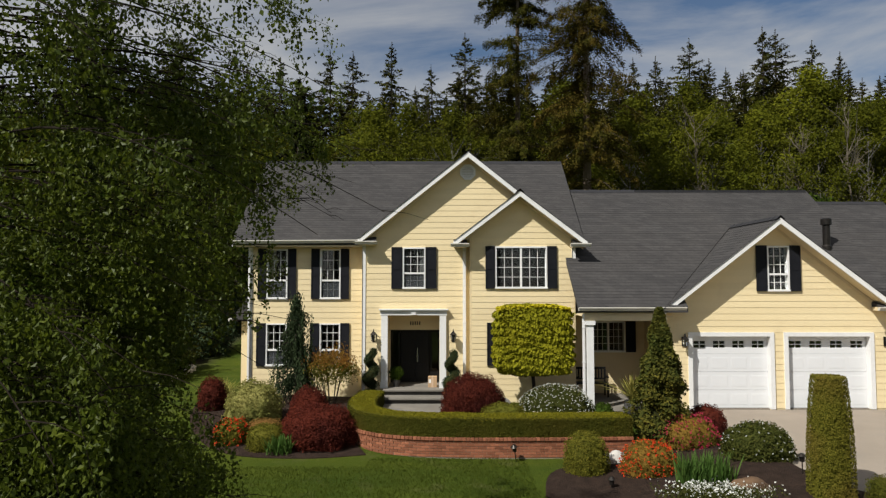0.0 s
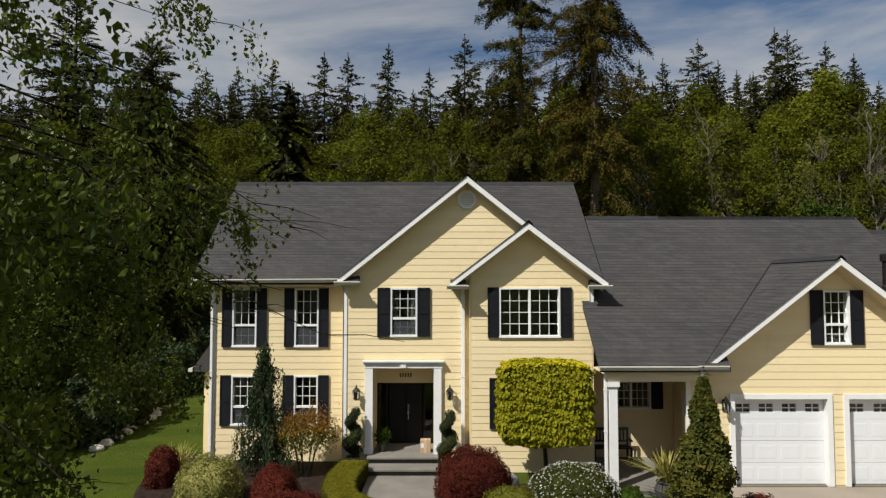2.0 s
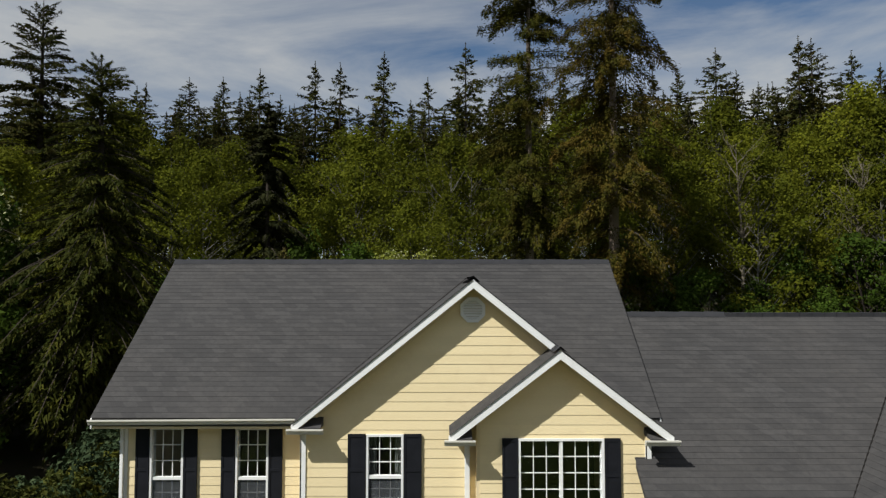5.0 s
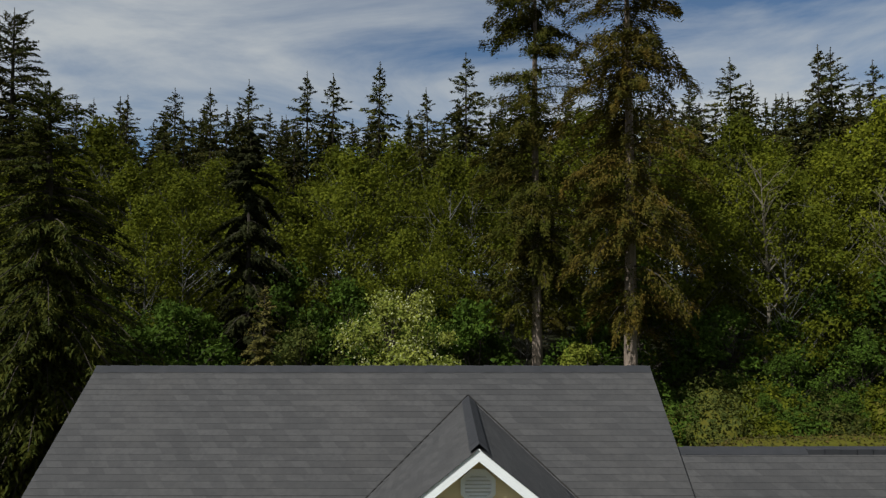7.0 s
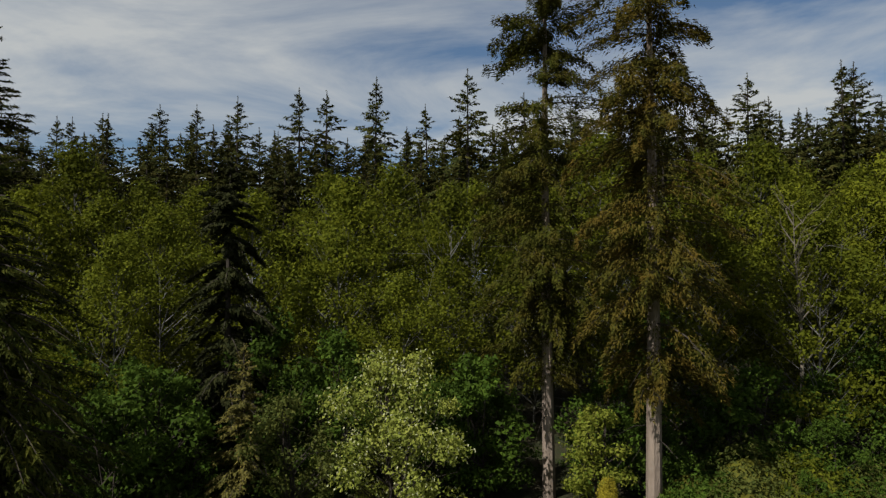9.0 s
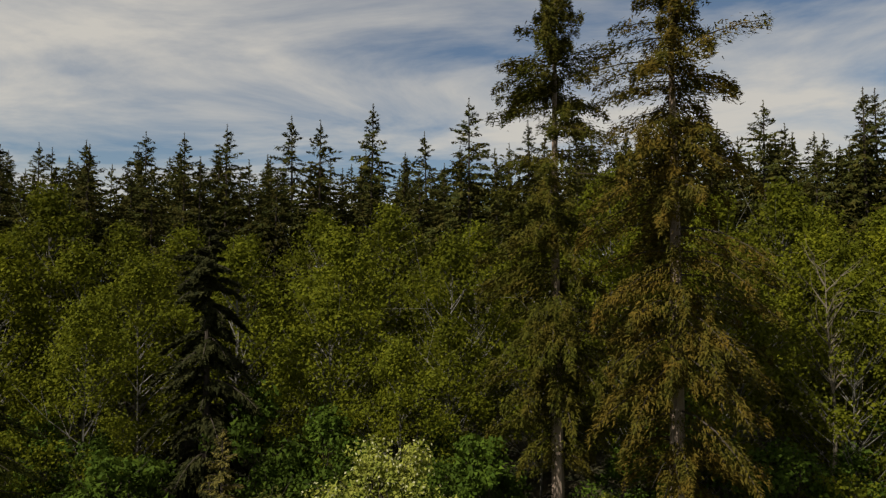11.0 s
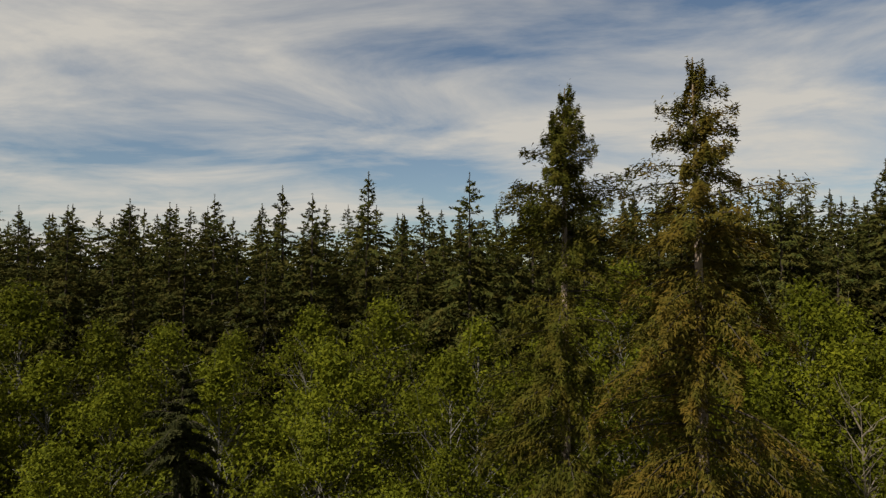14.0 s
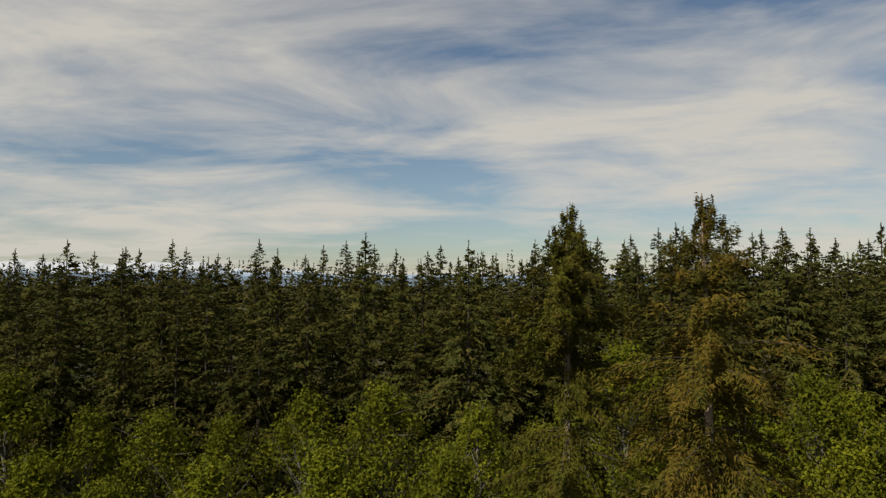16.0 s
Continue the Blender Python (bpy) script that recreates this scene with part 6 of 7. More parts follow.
def conifer(name, label, H, R, seed, mat, bark, n_br=220, per=16, clump=0.5, droop=0.5, rise=0.25, bare=0.08, shape=0.85, trunk_r=0.3, ragged=0.25, hang=0.0, wide=0.38, gaps=0.0, dead=0, group="", limbs=True, spire=0.3, loose=0.06, tip_up=0.75, leader=0.015, crown=0.0):
    """A conifer: tapered trunk, curved boughs from bottom to top, and needle sprays along each bough."""
    rng = np.random.default_rng(seed)
    ob = thing(name, label, "tree", (0, 0, 0), group)
    bend = rng.normal(0, 0.006, 2) * H
    zs = np.linspace(0, 1, 9)
    tp = [(bend[0] * math.sin(z * 3), bend[1] * math.sin(z * 2.4), z * H - (0.3 if z == 0 else 0)) for z in zs]
    lines = [(tp, [trunk_r * (1 - z) ** 0.8 + 0.02 for z in zs])]
    u = bare + (1 - leader - bare) * (np.arange(n_br) + rng.random(n_br)) / n_br
    az = rng.uniform(0, 2 * math.pi, n_br)
    prof = (1 - u) ** shape if shape > 0 else 1 - np.exp(-((1 - u) * H * -shape / R) ** 1.3)
    prof = prof * np.minimum(1, 0.45 + (u - bare) * 3.2)
    if crown:
        prof = prof * np.clip((1 - u) * H / crown, 0.2, 1)
    L = R * prof * np.clip(rng.normal(1, ragged, n_br), 0.35, 1.5) + 0.04 * R ** 0.5
    keep = rng.random(n_br) > gaps
    if gaps:
        patch = np.array([noise.noise(Vector((math.cos(a) * 1.3, math.sin(a) * 1.3, w * 9 + seed))) for a, w in zip(az, u)])
        keep &= patch > -0.04 - 0.3 * np.clip((u - 0.55) * 4, 0, 1)
        L = np.minimum(L * np.clip(0.95 + 0.9 * patch, 0.5, 1.4), 1.2 * R)
    P, A, S, D = [], [], [], []
    up0 = rise + tip_up * np.clip((u - 0.75) / 0.25, 0, 1)
    for i in range(n_br):
        if not keep[i]:
            continue
        a, l = az[i], L[i]
        out = np.array([math.cos(a), math.sin(a), 0])
        base = np.array([bend[0] * math.sin(u[i] * 3), bend[1] * math.sin(u[i] * 2.4), u[i] * H])
        up = up0[i] * rng.uniform(0.7, 1.2)
        dr = droop * (1 - 0.6 * u[i]) * rng.uniform(0.7, 1.3)
        ts = np.linspace(0, 1, 5)
        bough = [tuple(base + out * l * t + np.array([0, 0, l * (up * t - dr * t * t)])) for t in ts]
        lines.append((bough, [0.012 + 0.010 * l * (1 - t) for t in ts]))
        q = l / R
        k = max(5, int(per * (0.25 + 0.75 * min(q, 1.2))))
        t = rng.uniform(0.06, 1.02, k) ** 0.75
        side = np.array([-math.sin(a), math.cos(a), 0])
        w = rng.uniform(-1, 1, k) * 0.34 * l * (1.08 - t)
        p = base + out * (l * t)[:, None] + side * w[:, None]
        p[:, 2] += l * (up * t - dr * t * t) - np.abs(w) * 0.25 + rng.normal(0, loose * (1.0 if loose > 0.09 else clump), k)
        ax = out * 0.8 + side * np.sign(w)[:, None] * 0.6 + np.array([0, 0, -0.1 + 0.5 * up0[i] - hang * min(1.0, 1.5 - 1.5 * u[i])]) + rng.normal(size=(k, 3)) * 0.28
        size = rng.uniform(0.6, 1.25, k) * clump * (spire + (1 - spire) * min(q * 1.6, 1.0))
        p[:, 2] -= hang * 0.3 * size
        P.append(p), A.append(ax), S.append(size), D.append(np.tile(out * 0.5 + (0, 0, 0.85), (k, 1)))
    k = 14
    P.append(np.stack([rng.normal(0, 0.03, k), rng.normal(0, 0.03, k), H * (1.0 - max(leader, 0.03) * rng.random(k))], 1) + (bend[0] * math.sin(3), bend[1] * math.sin(2.4), 0))
    A.append(rng.normal(size=(k, 3)) * 0.4 + (0, 0, 0.8)), S.append(np.full(k, clump * spire * 0.8)), D.append(rng.normal(size=(k, 3)))
    for i in range(dead):
        a, z = rng.uniform(0, 6.28), rng.uniform(0.1, 0.75) * H
        l = R * rng.uniform(0.3, 0.7)
        lines.append(([(0, 0, z), (math.cos(a) * l * 0.5, math.sin(a) * l * 0.5, z - 0.05 * l), (math.cos(a) * l, math.sin(a) * l, z - 0.35 * l)], [0.04, 0.025, 0.008]))
    v, f = tubes(lines[:1], 8)
    raw("trunk", v, f, bark, ob)
    if limbs:
        v, f = tubes(lines[1:], 3)
        tagged(raw("bough_mass", v, f, M["bark_dark"], ob), kind="stuff")
    P, A, S, D = np.concatenate(P), np.concatenate(A), np.concatenate(S), np.concatenate(D)
    v, f = sprays(P, A, S, wide, rng, D, 0.55)
    raw("crown", v, f, mat, ob)
    return ob


def broadleaf(name, label, H, R, seed, mat, bark, lobes=34, per=150, leaf=0.2, start=0.3, trunk_r=0.16, spread=0.28, stems=1, flowers=None, group="", category="tree"):
    """A broad-leaved tree: trunk, limbs to each lobe of the crown, and loose clumps of leaves with gaps between."""
    rng = np.random.default_rng(seed)
    ob = thing(name, label, category, (0, 0, 0), group)
    lines, P, N = [], [], []
    tops = []
    for s in range(stems):
        lean = rng.normal(0, 0.08 * H if stems > 1 else 0.03 * H, 2)
        top = np.array([lean[0], lean[1], H * rng.uniform(0.86, 0.94)])
        mid = top * 0.5 + np.array([rng.normal(0, 0.02 * H), rng.normal(0, 0.02 * H), 0])
        lines.append(([(0, 0, -0.3), tuple(mid), tuple(top)], [trunk_r, trunk_r * 0.6, 0.03]))
        tops.append((mid, top))
    for i in range(lobes):
        mid, top = tops[i % stems]
        u = start + (1 - start) * (i + rng.random()) / lobes
        w = math.sin(min(1.0, (u - start) / (1 - start) * 0.9 + 0.16) * math.pi) ** 0.75
        a = rng.uniform(0, 2 * math.pi)
        r = R * w * rng.uniform(0.35, 1.0)
        axis = mid * (u / 0.5) if u < 0.5 else mid + (top - mid) * ((u - 0.5) / 0.5)
        tip = np.array([axis[0] + math.cos(a) * r, axis[1] + math.sin(a) * r, min(u * H + 0.12 * r, H)])
        root = np.array([*(axis[:2] * 0.8), max(tip[2] - 0.75 * r - 0.06 * H, 0.1 * H)])
        bend = (root + tip) / 2 + np.array([0, 0, -0.06 * r])
        lines.append(([tuple(root), tuple(bend), tuple(tip)], [0.05 * trunk_r / 0.16 + 0.01, 0.03, 0.01]))
        for _ in range(1):
            t2 = tip + rng.normal(0, 0.25 * R * spread / 0.28, 3)
            lines.append(([tuple(bend), tuple(t2)], [0.018, 0.006]))
        rad = R * spread * rng.uniform(0.7, 1.35)
        q = unit(rng.normal(size=(per, 3))) * (rad * rng.random(per) ** 0.45)[:, None] * (1, 1, 0.72)
        P.append(tip + q)
        N.append(q)
    v, f = tubes(lines, 3)
    raw("trunk", v, f, bark, ob)
    P, N = np.concatenate(P), np.concatenate(N)
    v, f = sprays(P, unit(N) * 0.3 + rng.normal(size=P.shape) * 0.8 + (0, 0, -0.2), rng.uniform(0.6, 1.3, len(P)) * leaf, 0.8, rng, unit(N) + (0, 0, 0.55), 0.75)
    raw("crown", v, f, mat, ob)
    if flowers:
        fm, frac, fs = flowers
        sel = rng.random(len(P)) < frac
        q = (P + unit(N) * fs)[sel]
        v, f = leaves(q, rng.normal(size=q.shape) + (0, 0, 0.8), fs, 0.6, rng)
        raw("blossom", v, f, fm, ob)
    return ob


def put(ob, x, y, scale=1.0, turn=0.0, tall=1.0, z=None):
    m = Matrix.Translation((x, y, ground_z(x, y) if z is None else z)) @ Matrix.Rotation(turn, 4, "Z") @ Matrix.Diagonal((scale, scale, scale * tall, 1))
    ob.matrix_basis = m
    return ob


def again(ob, x, y, scale=1.0, turn=0.0, tall=1.0):
    m = Matrix.Translation((x, y, ground_z(x, y))) @ Matrix.Rotation(turn, 4, "Z") @ Matrix.Diagonal((scale, scale, scale * tall, 1))
    made = copy_thing(ob, Matrix.Identity(4))
    made.matrix_basis = m
    return made


# two tall old firs behind the house
fir_a = put(conifer("douglas_fir", "tall old fir with grey trunk and ragged olive boughs", 31.2, 3.3, 101, M["fir"], M["bark"], 460, 420, 0.24, 0.55, 0.14, 0.20, 0.18, 0.34, 0.36, 0.9, 0.32, 0.24, 26, spire=0.7, loose=0.17, tip_up=0.6, crown=4.5), 6.05, 51.3)
fir_b = put(conifer("douglas_fir", "tall old fir with bare trunk stretches and brown-tinged boughs", 31.2, 3.6, 107, M["fir_brown"], M["bark"], 430, 420, 0.24, 0.65, 0.12, 0.20, 0.18, 0.38, 0.4, 1.0, 0.32, 0.3, 36, spire=0.7, loose=0.18, tip_up=0.6, crown=5.5), 10.4, 47.2)
# dark drooping conifer and the cedar at the side
put(conifer("dark_spruce", "dark drooping conifer standing before the alders", 18.4, 2.6, 111, M["dark_fir"], M["bark_dark"], 340, 200, 0.42, 0.9, 0.1, 0.03, 0.5, 0.25, 0.3, 0.9, 0.38, 0.04, spire=0.6), -11.3, 50.8)
put(conifer("red_cedar", "broad green cedar with drooping sprays beside the house", 17.3, 4.4, 113, M["cedar"], M["bark_dark"], 420, 200, 0.34, 0.7, 0.15, 0.0, 0.55, 0.35, 0.25, 1.3, 0.28, leader=0.03), -15.6, 37.6)
put(conifer("spruce", "tall dark spruce with spreading boughs", 29.3, 6.6, 115, M["far_fir"], M["bark_dark"], 300, 150, 0.55, 0.4, 0.25, 0.05, 0.58, 0.4, 0.25, 0.2, 0.3, leader=0.03), -35.0, 64.5)

# the belt of conifers behind
protos = []
for i, (h, r, sh) in enumerate(((24, 3.9, 0.55), (23, 3.6, 0.48), (25, 3.4, 0.52), (22, 4.1, 0.45), (24, 3.8, 0.6))):
    protos.append(conifer("fir_tree", "slender dark green fir in the belt behind the house", h, r, 200 + i, M["far_fir"], M["bark_dark"], 190, 48, 0.50, 0.5, 0.16, 0.30, -sh, 0.2, 0.26, 0.2, 0.34, group="fir belt", limbs=False, spire=0.5, leader=0.03))
cheap = []
for i, (h, r, sh) in enumerate(((24, 4.2, 0.5), (23, 4.0, 0.6))):
    cheap.append(conifer("fir_tree", "slender dark green fir in the belt behind the house", h, r, 230 + i, M["far_fir"], M["bark_dark"], 110, 24, 0.75, 0.5, 0.16, 0.50, -sh, 0.2, 0.24, 0.15, 0.40, group="fir belt", limbs=False, spire=0.45, leader=0.03))
rr = random.Random(7)
spots = []
# trees whose tops stand out, then the rows between and behind them
for x, y, top in ((-13.9, 78.5, 32.3), (-6.4, 79.8, 33.8), (2.5, 74.1, 32.7), (-24.5, 80, 31.0), (-29.0, 82, 31.6), (-10.6, 76, 31.2), (8.4, 80, 32.2), (30.0, 78, 33.6), (26.5, 80, 32.0), (-20.0, 79, 31.6), (-36.0, 84, 31.2), (38.0, 76, 34.2), (41.0, 79, 35.0), (-1.6, 82, 31.6), (14.5, 84, 33.0), (19.5, 86, 32.6), (34.0, 82, 32.4), (46.0, 80, 34.0), (-42.0, 86, 31.4), (-48.0, 84, 31.0), (52.0, 84, 34.0)):
    spots.append((x, y, top))
for row, y in enumerate((76, 81, 87, 94, 102, 112, 124)):
    x = -52 - row * 5 + rr.uniform(0, 3)
    while x < 54 + row * 5:
        yy = y + rr.uniform(-2, 2)
        top = (27.4, 28.4, 30.2, 31.4, 32.6, 34.2, 35.4)[row] + rr.uniform(-1.6, 1.6) + (0 if x < 12 else 0.6 if row == 0 else 2.4)
        if all(abs(x - a) + abs(yy - b) > 2.2 for a, b, _ in spots):
            spots.append((x, yy, top))
        x += rr.uniform(2.8, 4.6) + row * 0.6
first = set()
# firs behind the camera, out of view, added for dark reflections in the windows
for x in range(-60, 61, 6):
    spots.append((x + rr.uniform(-2, 2), -34 + rr.uniform(-5, 5), 20 + rr.uniform(-3, 3)))
for i, (x, y, top) in enumerate(spots):
    kinds, tall = (protos, (24, 23, 25, 22, 24)) if 0 < y < 89 else (cheap, (24, 23))
    k = rr.randrange(len(kinds))
    s = (top - ground_z(x, y)) / tall[k]
    if kinds[k].name not in first:
        first.add(kinds[k].name)
        put(kinds[k], x, y, s, rr.uniform(0, 6.28))
    else:
        again(kinds[k], x, y, s, rr.uniform(0, 6.28))

# far woods, past counting
def far_woods():
    rng = np.random.default_rng(77)
    n = 1500
    y = 130 + 620 * rng.random(n) ** 1.7
    x = rng.uniform(-1, 1, n) * (90 + y * 0.85)
    P, A, S = [], [], []
    for i in range(n):
        z0 = ground_z(x[i], y[i])
        h = rng.uniform(19, 25) + (2 if x[i] > 0 else 0)
        k = 36
        u = rng.random(k) ** 0.8
        a = rng.uniform(0, 6.28, k)
        r = 3.0 * (1 - u) * rng.uniform(0.3, 1, k)
        P.append(np.stack([x[i] + np.cos(a) * r, y[i] + np.sin(a) * r, z0 + h * (0.25 + 0.75 * u)], 1))
        A.append(np.stack([np.cos(a), np.sin(a), -0.3 + 1.6 * u ** 4], 1) + rng.normal(size=(k, 3)) * 0.25)
        S.append(2.0 * (1.15 - u) + 0.35)
    v, f = leaves(np.concatenate(P), np.concatenate(A), np.concatenate(S), 0.5, rng)
    tagged(raw("far_woods", v, f, M["far_fir"]), "dark evergreen forest stretching to the horizon", "forest", kind="stuff")


far_woods()

# broad-leaved trees between the firs and the garden
alders = []
for i, (h, r) in enumerate(((17.5, 5.2), (16.5, 4.9), (18, 5.6), (16, 5.0))):
    alders.append(broadleaf("alder", "fresh green leafy alder with pale thin trunk", h, r, 300 + i, (M["alder"], M["alder_y"], M["alder"], M["alder"])[i], M["bark_grey"], 64, 175, 0.225, 0.2, 0.10, 0.25, group="alders"))
low = []
for i, (h, r) in enumerate(((8.5, 3.0), (7.5, 2.8), (9.5, 3.4))):
    low.append(broadleaf("understory_tree", "bushy bright green understory tree at the wood's edge", h, r, 340 + i, M["under"], M["bark_dark"], 36, 125, 0.25, 0.08, 0.08, 0.3, 3, group="wood edge"))
used = set()


def scatter(kinds, x, y, top, heights, tall=1.0):
    k = rr.randrange(len(kinds))
    s = (top - ground_z(x, y)) / heights[k] / tall
    key = kinds[k].name
    if key not in used:
        used.add(key)
        return put(kinds[k], x, y, s, rr.uniform(0, 6.28), tall)
    return again(kinds[k], x, y, s, rr.uniform(0, 6.28), tall)


AH, LH = (17.5, 16.5, 18, 16), (8.5, 7.5, 9.5)
for y, step, tops in ((66, 5.0, 21.5), (60, 5.2, 19.0), (55, 5.0, 15.5)):
    x = 20 - y + rr.uniform(0, 3)
    while x < y - 17:
        yy = y + rr.uniform(-2, 2)
        top = tops + rr.uniform(-2.2, 1.6) + (2.0 if x > 13 else 0)
        if not (abs(x + 10.9) < 2.6 and y < 58) and not (abs(x - 6) < 2.4 and y < 58):
            scatter(alders, x, yy, top, AH)
        x += step + rr.uniform(-1.2, 1.6)
for y, step, tops in ((51.5, 3.6, 9.0), (48.5, 4.2, 6.5)):
    x = -36 + rr.uniform(0, 3)
    while x < 38:
        yy = y + rr.uniform(-1.3, 1.3) + 0.06 * max(0.0, 14 - abs(x - 4)) * (1 if y > 50 else 4.0)
        top = tops + rr.uniform(-1.8, 2.2)
        if abs(x - 10.4) + abs(yy - 47.2) > 2.0 and abs(x - 6.05) + abs(yy - 51.3) > 2.0:
            scatter(low, x, yy, top, LH)
        x += step + rr.uniform(-0.8, 1.2)
# wood at the side of the house
for x, y, top in ((-20, 33, 9), (-17, 30, 6), (-22, 37, 12), (-25, 30, 13), (-28, 36, 15), (-19.5, 43, 13), (-24, 45, 15), (-14, 44, 8), (-30, 24, 12), (-24, 25, 9), (-33, 42, 17), (-18.5, 27, 4.5), (-21, 22, 6), (-17.5, 24, 5), (-14.2, 23, 5), (-13.2, 47, 9), (-26, 40, 14), (-22, 29, 8.5), (-30, 30, 13), (-19, 36, 9), (-15, 27.5, 4)):
    scatter(low if top < 10 else alders, x, y, top, LH if top < 10 else AH)
# taller trees beyond the side lawn, out of view, added so their shade falls across it
for x, y, top in ((-22.5, 16.0, 15.0), (-25.0, 21.0, 16.5), (-20.5, 20.0, 13.0), (-26.5, 15.0, 16.0), (-23.0, 11.5, 13.0)):
    scatter(alders, x, y, top, AH)
for x, y, top in ((28, 44, 8), (32, 42, 9), (36, 46, 12), (24, 45.5, 5), (20.5, 45, 4.6), (17.0, 45.5, 4.4), (40, 40, 12)):
    scatter(low if top < 10 else alders, x, y, top, LH if top < 10 else AH)

put(broadleaf("blossom_tree", "rounded pale green tree with creamy white blossom", 7.9, 3.3, 401, M["pale"], M["bark_dark"], 60, 190, 0.17, 0.05, 0.14, 0.26, 3, (M["cream_fl"], 0.14, 0.15)), -1.9, 46.6)
put(broadleaf("blossom_tree", "tall shrubby tree with white blossom at the wood's edge", 10.5, 3.2, 403, M["under"], M["bark_dark"], 44, 150, 0.2, 0.08, 0.12, 0.28, 3, (M["cream_fl"], 0.16, 0.2)), -20.4, 36.0, 1.12)
put(broadleaf("yellow_shrub", "bright yellow-green young tree at the foot of the firs", 5.2, 2.0, 405, M["lime_dim"], M["bark_dark"], 34, 130, 0.17, 0.08, 0.07, 0.3, 3), 7.9, 48.2)
put(conifer("young_cedar", "young golden-brown cedar at the wood's edge", 8.5, 1.9, 407, M["gold_cedar"], M["bark_dark"], 170, 60, 0.30, 0.5, 0.3, 0.03, 0.75, 0.12, 0.2, 0.5, 0.34), -9.6, 48.0)
put(broadleaf("dark_shrub", "dense dark olive shrub behind the house", 6.2, 2.6, 409, M["shrub"], M["bark_dark"], 40, 150, 0.15, 0.05, 0.09, 0.28, 3), -6.6, 46.0)
shrub("golden_conifer", "golden column-shaped conifer on the back lawn", "shrub", (7.9, 46.0), 0.52, 0.52, 2.5, M["gold"], 0.08, 4500, 2.6, 0.12)
shrub("back_hedge", "long clipped hedge with copper tips behind the garage", "hedge", (21.3, 41.3), 9.1, 0.8, 1.8, M["copper_hedge"], 0.15, 20000, 6.0, 0.05, core=0.95, dark=M["box_dark"])


shrub("azalea", "azalea shrub with red blossom on the back lawn", "shrub", (11.4, 41.0), 0.7, 0.6, 0.9, M["olive"], 0.07, 2500, 2.3, 0.14, (M["red_fl"], 260, 0.09, 0.0))
# shrubs along the edges of the lawn
rb = random.Random(19)
edge_spots = [(11.5 + 2.1 * i + rb.uniform(-0.5, 0.5), 44.0 + rb.uniform(-0.8, 1.2), rb.uniform(1.9, 3.0)) for i in range(9)]
edge_spots += [(12.5 + 2.2 * i + rb.uniform(-0.6, 0.6), 47.2 + rb.uniform(-0.8, 0.9), rb.uniform(2.4, 3.8)) for i in range(10)]
edge_spots += [(-11.2 - rb.uniform(0, 1.2) - 0.08 * (y - 22), y, rb.uniform(1.3, 2.6)) for y in (22.5, 24.5, 26.4, 28.2, 30.2, 32.5, 35, 37.5, 40.5, 44)]
# shrubs on the left take darker leaf colours that stand in for tree shade
for i, (x, y, h) in enumerate(edge_spots):
    shrub("edge_shrub", "loose leafy green shrub at the edge of the wood", "shrub", (x, y), h * 0.72, h * 0.66, h, (M["under"], M["shrub"], M["alder"])[i % 3] if x > 0 else (M["weep"], M["shrub"])[i % 2], 0.21, 2600, 2.1, 0.5, group="wood edge shrubs", wide=0.6, core=0.66, dark=M["box_dark"])
for i in range(9):
    stone("border_stone", "pale rough stone bordering the side lawn", (-10.2 - 0.1 * i + rb.uniform(-0.15, 0.15), 23.0 + 0.75 * i, ground_z(-10.2, 23.0 + 0.75 * i) + 0.05), (0.22, 0.18, 0.13), M["rock"], 20 + i)

scatter(alders, 0.4, 57.5, 14.5, AH)


def bare_tree(x, y, top, seed):
    """A leafless pale tree: a leaning stem, forking limbs and thin twigs."""
    rng = np.random.default_rng(seed)
    ob = thing("bare_tree", "leafless pale grey tree among the green alders", "tree", (x, y, ground_z(x, y)), "bare trees")
    H = top - ground_z(x, y)
    trunk = [np.array([0.25 * math.sin(k * 1.3 + seed), 0.2 * math.cos(k * 1.7), H * k / 6 - (0.2 if k == 0 else 0)]) for k in range(7)]
    v, f = tubes([([tuple(p) for p in trunk], [0.15 * (1 - k / 6.6) for k in range(7)])], 7)
    raw("trunk", v, f, M["bark_pale"], ob)
    twigs = []
    for i in range(26):
        u = rng.uniform(0.4, 0.97) * 6
        k = min(int(u), 5)
        b = trunk[k] + (trunk[k + 1] - trunk[k]) * (u - k)
        a = rng.uniform(0, 6.28)
        L = H * (0.3 - 0.035 * u) * rng.uniform(0.6, 1.2)
        way = np.array([math.cos(a), math.sin(a), rng.uniform(0.9, 1.6)])
        pts = [b + way * L * t * 0.5 + np.array([0, 0, 0.1 * L * t * t]) + rng.normal(0, 0.06, 3) * t for t in (0, 0.35, 0.7, 1.0)]
        v, f = tubes([([tuple(p) for p in pts], [0.05, 0.038, 0.024, 0.01])], 5)
        raw("limb", v, f, M["bark_pale"], ob)
        for _ in range(7):
            q = pts[rng.integers(1, 4)]
            e = q + np.array([math.cos(a) * 0.3, math.sin(a) * 0.3, 0.6]) * rng.uniform(0.5, 1.5) + rng.normal(0, 0.4, 3)
            twigs.append(([tuple(q), tuple((q + e) / 2 + rng.normal(0, 0.05, 3)), tuple(e)], [0.014, 0.01, 0.005]))
    v, f = tubes(twigs, 3)
    tagged(raw("twig_mass", v, f, M["bark_pale"], ob), kind="stuff")


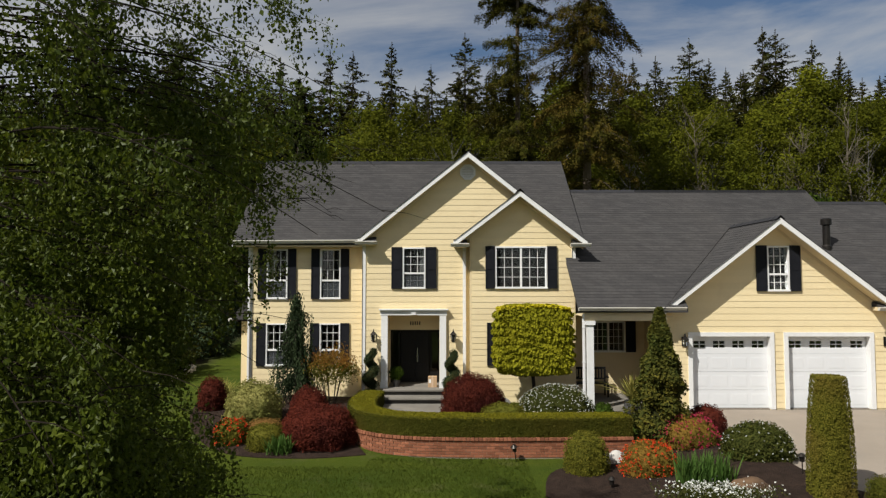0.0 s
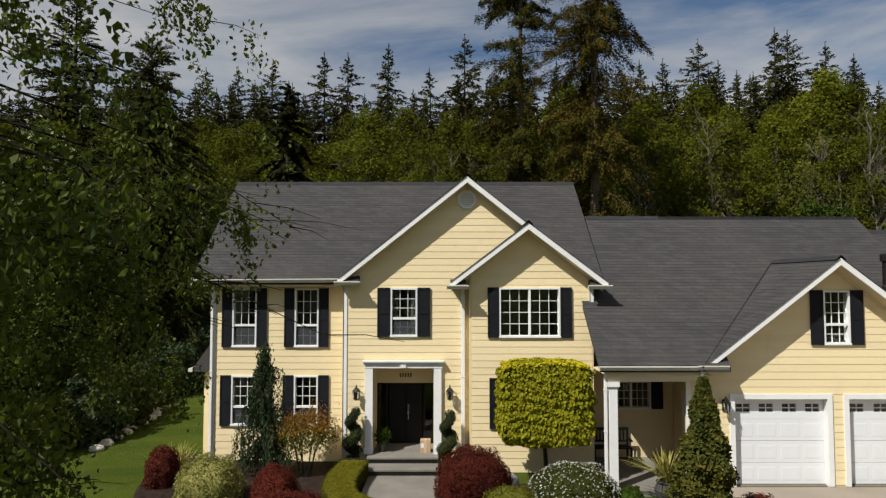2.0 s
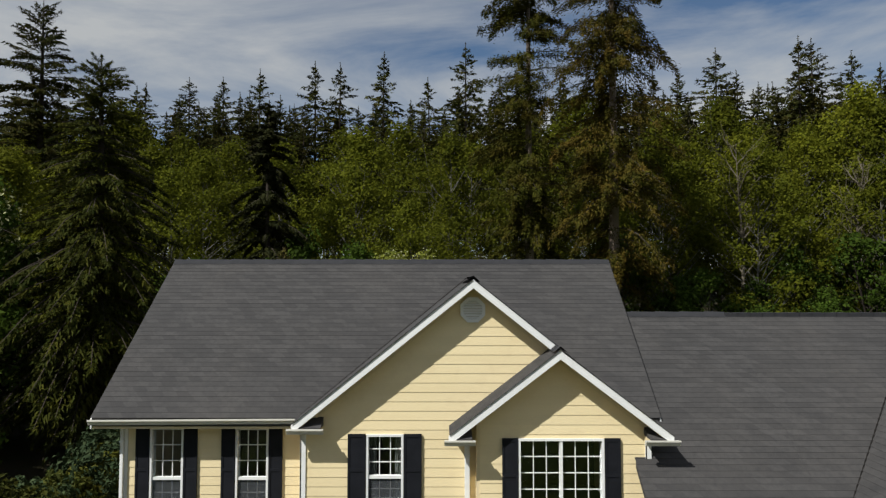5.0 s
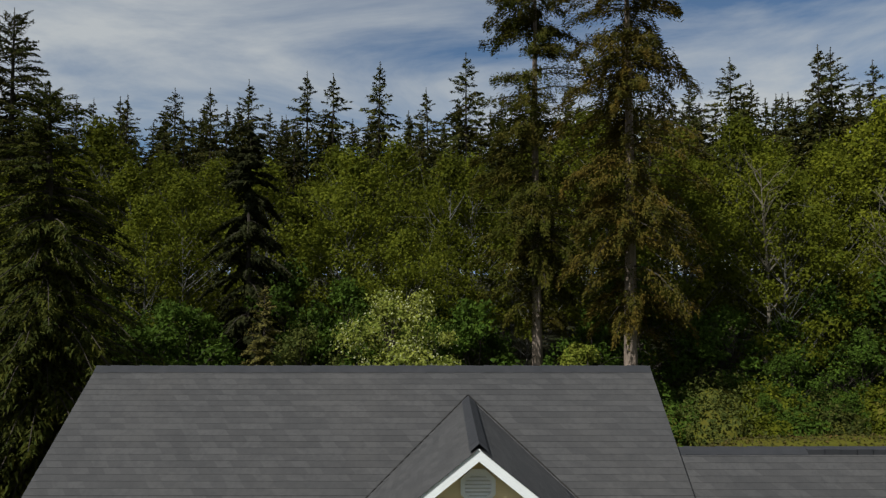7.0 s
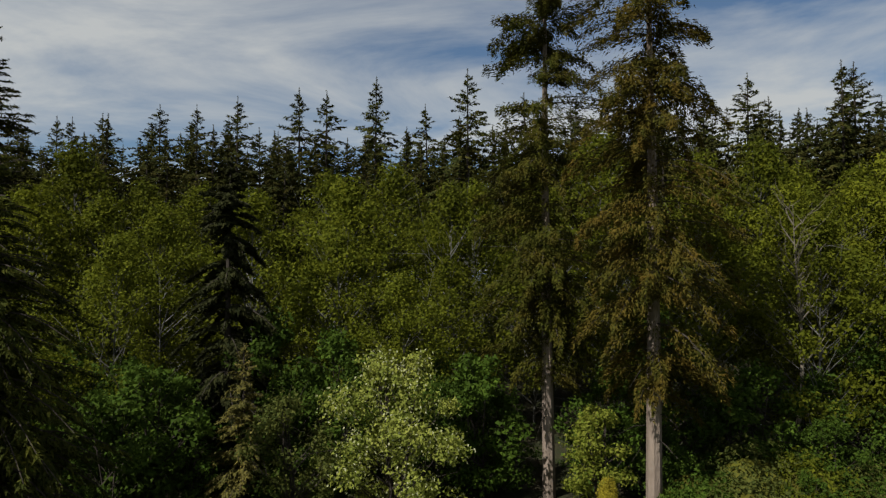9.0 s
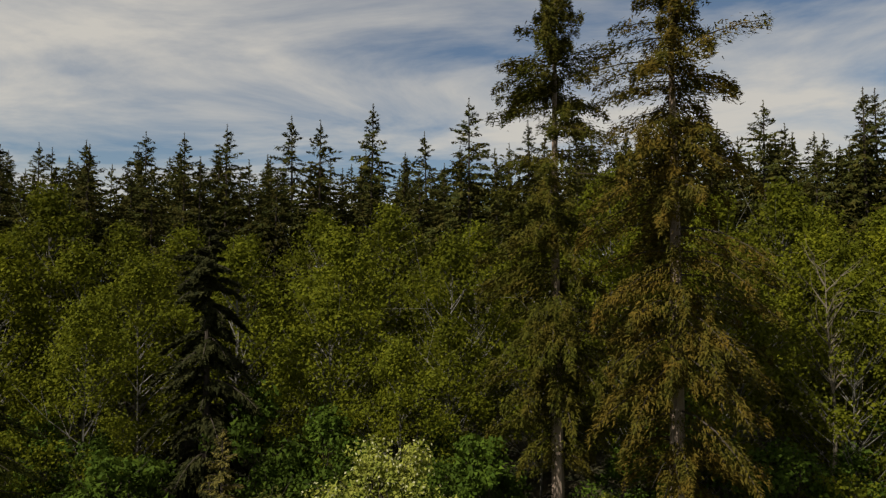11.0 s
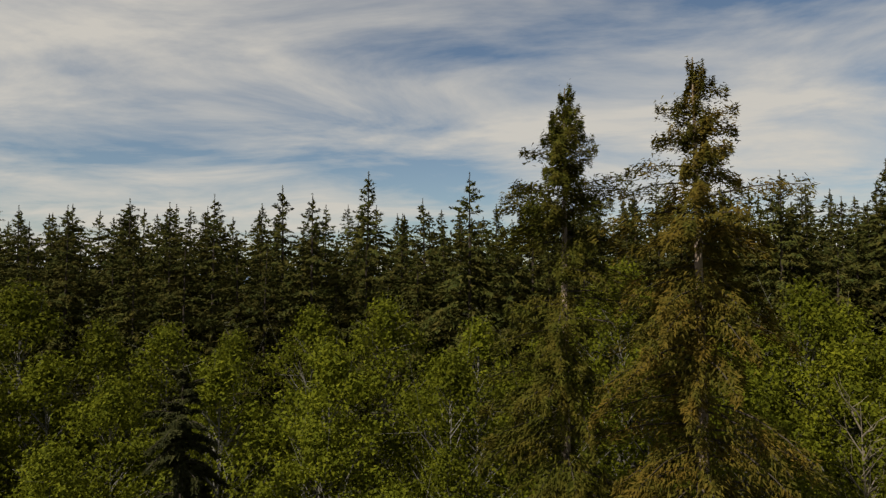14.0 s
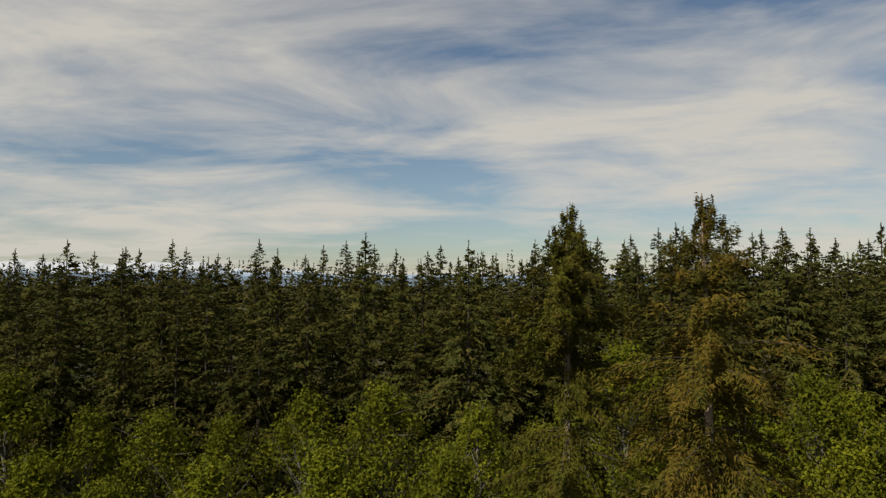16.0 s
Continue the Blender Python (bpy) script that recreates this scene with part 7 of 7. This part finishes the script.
M["bark_pale"] = surface("pale_bare_bark", (0.17, 0.145, 0.105), (0.11, 0.092, 0.065), 1.5, 14, 0.9, spec=0.1, relief=0.4, dist=0.02)
for i, (x, y, top) in enumerate(((21.0, 53.5, 17.6), (34.0, 54.0, 18.0), (30.5, 55.0, 16.5))):
    bare_tree(x, y, top, 500 + i)
scatter(low, 0.2, 53.5, 9.0, LH)
# tree outside the view, added only to throw shade on the birch
put(broadleaf("garden_tree", "leafy green tree out of view, added to shade the birch", 10.6, 3.3, 421, M["birch"], M["bark_dark"], 64, 560, 0.085, 0.14, 0.09, 0.27), -10.9, 3.5)
# weeping birch close to the camera's path
def birch():
    rng = np.random.default_rng(55)
    bx, by = -6.1, 6.7
    ob = thing("weeping_birch", "weeping birch with drooping leafy twigs over the lawn", "tree", (bx, by, ground_z(bx, by)))
    z0 = ground_z(bx, by)
    H = 10.5

    def reach(z):
        """How far the crown spreads at a height over its foot."""
        return 3.9 - 0.7 * smooth(2.75, 3.1, z) + 1.15 * smooth(3.5, 4.6, z) + 0.95 * smooth(5.3, 6.3, z) - 1.5 * smooth(7.8, 10.0, z) + 0.3 * noise.noise(Vector((z * 0.9, 4.2, 0)))

    lines = [([(0, 0, -0.3), (0.1, 0.05, 3), (0.0, 0.1, 6.5), (0.1, 0, H)], [0.2, 0.16, 0.1, 0.03])]
    P, A, S = [], [], []
    twigs = []
    for i in range(170):
        z = 0.9 + 9.1 * ((i + rng.random()) / 170) ** 1.4
        a = rng.uniform(-0.9, 1.0)
        L = reach(z) * rng.uniform(0.55, 1.0) / max(math.cos(a), 0.75)
        lift = rng.uniform(0.1, 0.45)
        ts = np.linspace(0, 1, 8)
        z1 = max(z - 0.2, 1.1)
        sway = rng.normal(0, 0.12)
        pts = [np.array([math.cos(a) * L * t, math.sin(a) * L * t * 0.85 + sway * math.sin(4 * t), z1 + L * (lift * t - 0.42 * t * t)]) for t in ts]
        lines.append(([tuple(p) for p in pts], [0.02 * (1 - 0.85 * t) for t in ts]))
        for j in range(11):
            # a side shoot, and the leafy sprays that hang from it
            t = rng.uniform(0.3, 1.0)
            k = min(int(t * 7), 6)
            b = pts[k] + (pts[k + 1] - pts[k]) * (t * 7 - k)
            turn = a + rng.normal(0, 0.8)
            out = np.array([math.cos(turn), math.sin(turn), 0.0])
            ln = rng.uniform(0.25, 0.75)
            e = b + out * ln + np.array([0, 0, -0.12 * ln])
            twigs.append(([tuple(b), tuple((b + e) / 2 + (0, 0, 0.03)), tuple(e)], [0.006, 0.004, 0.002]))
            for m in range(4):
                c = b + (e - b) * rng.uniform(0.3, 1.0)
                drop = min(rng.uniform(0.2, 0.75), c[2] - 0.25)
                if drop < 0.1 or rng.random() < 0.5 * smooth(5.2, 6.8, c[2]):
                    continue
                d = np.array([out[0] * 0.35, out[1] * 0.35, -1.0]) + rng.normal(0, 0.22, 3)
                end = c + d * drop
                if max(c[0] + 0.26 * c[1], end[0] + 0.26 * end[1]) > reach(end[2]) + 0.25 * rng.random():
                    continue
                n = int(10 + drop * 52)
                s = rng.random(n) ** 0.8
                wide_ = 0.03 + 0.05 * rng.random()
                P.append(c + d * (drop * s)[:, None] + rng.normal(0, wide_, (n, 3)))
                A.append(rng.normal(size=(n, 3)) * 0.6 + (0, 0, -0.8))
                S.append(rng.uniform(0.034, 0.066, n))
                if m == 0:
                    twigs.append(([tuple(c), tuple((c + end) / 2 + rng.normal(0, 0.03, 3)), tuple(end)], [0.003, 0.002, 0.001]))
    v, f = tubes(lines[:1], 8)
    raw("trunk", v, f, M["bark_grey"], ob)
    for line in lines[1:]:
        v, f = tubes([line], 6)
        raw("limb", v, f, M["twig"], ob)
    v, f = tubes(twigs, 3)
    tagged(raw("twig_mass", v, f, M["twig"], ob), kind="stuff")
    v, f = leaves(np.concatenate(P), np.concatenate(A), np.concatenate(S), 0.7, rng)
    raw("crown", v, f, M["birch"], ob)


birch()


def mountains():
    rng = np.random.default_rng(9)
    n = 160
    xs = np.linspace(-2600, 1800, n)
    v, f = [], []
    for i, x in enumerate(xs):
        h = 60 + 38 * noise.noise(Vector((x * 0.004, 3, 0))) + 26 * noise.noise(Vector((x * 0.017, 1, 0))) + 12 * noise.noise(Vector((x * 0.06, 5, 0)))
        h = h * (0.35 + 0.65 * smooth(-300, -1200, x)) + 62 * smooth(-900, -1500, x)
        v += [(x, 3600, -40), (x, 3600, 50 + h * 0.3), (x, 3640 + 40, 62 + h * 0.7)]
    for i in range(n - 1):
        f += [(3 * i, 3 * i + 3, 3 * i + 4, 3 * i + 1), (3 * i + 1, 3 * i + 4, 3 * i + 5, 3 * i + 2)]
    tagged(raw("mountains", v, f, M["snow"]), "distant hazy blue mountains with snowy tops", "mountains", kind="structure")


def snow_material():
    m, nt, bs = principled("haze_tinted_snow", (0.5, 0.55, 0.65), 0.9, 0, 0.1)
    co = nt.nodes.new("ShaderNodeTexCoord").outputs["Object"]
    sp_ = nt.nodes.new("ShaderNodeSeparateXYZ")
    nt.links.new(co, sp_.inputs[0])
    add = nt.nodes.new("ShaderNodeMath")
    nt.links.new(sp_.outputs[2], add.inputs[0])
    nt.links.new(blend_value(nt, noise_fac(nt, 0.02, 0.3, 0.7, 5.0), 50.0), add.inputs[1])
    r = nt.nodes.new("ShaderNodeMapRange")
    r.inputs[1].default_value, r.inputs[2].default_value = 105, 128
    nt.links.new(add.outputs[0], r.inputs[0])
    # rock and snow both tinted blue-grey: the distance haze is in the colour
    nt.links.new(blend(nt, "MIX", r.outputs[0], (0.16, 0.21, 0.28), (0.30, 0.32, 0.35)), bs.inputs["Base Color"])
    return m


M["snow"] = snow_material()
mountains()
brick_wall()
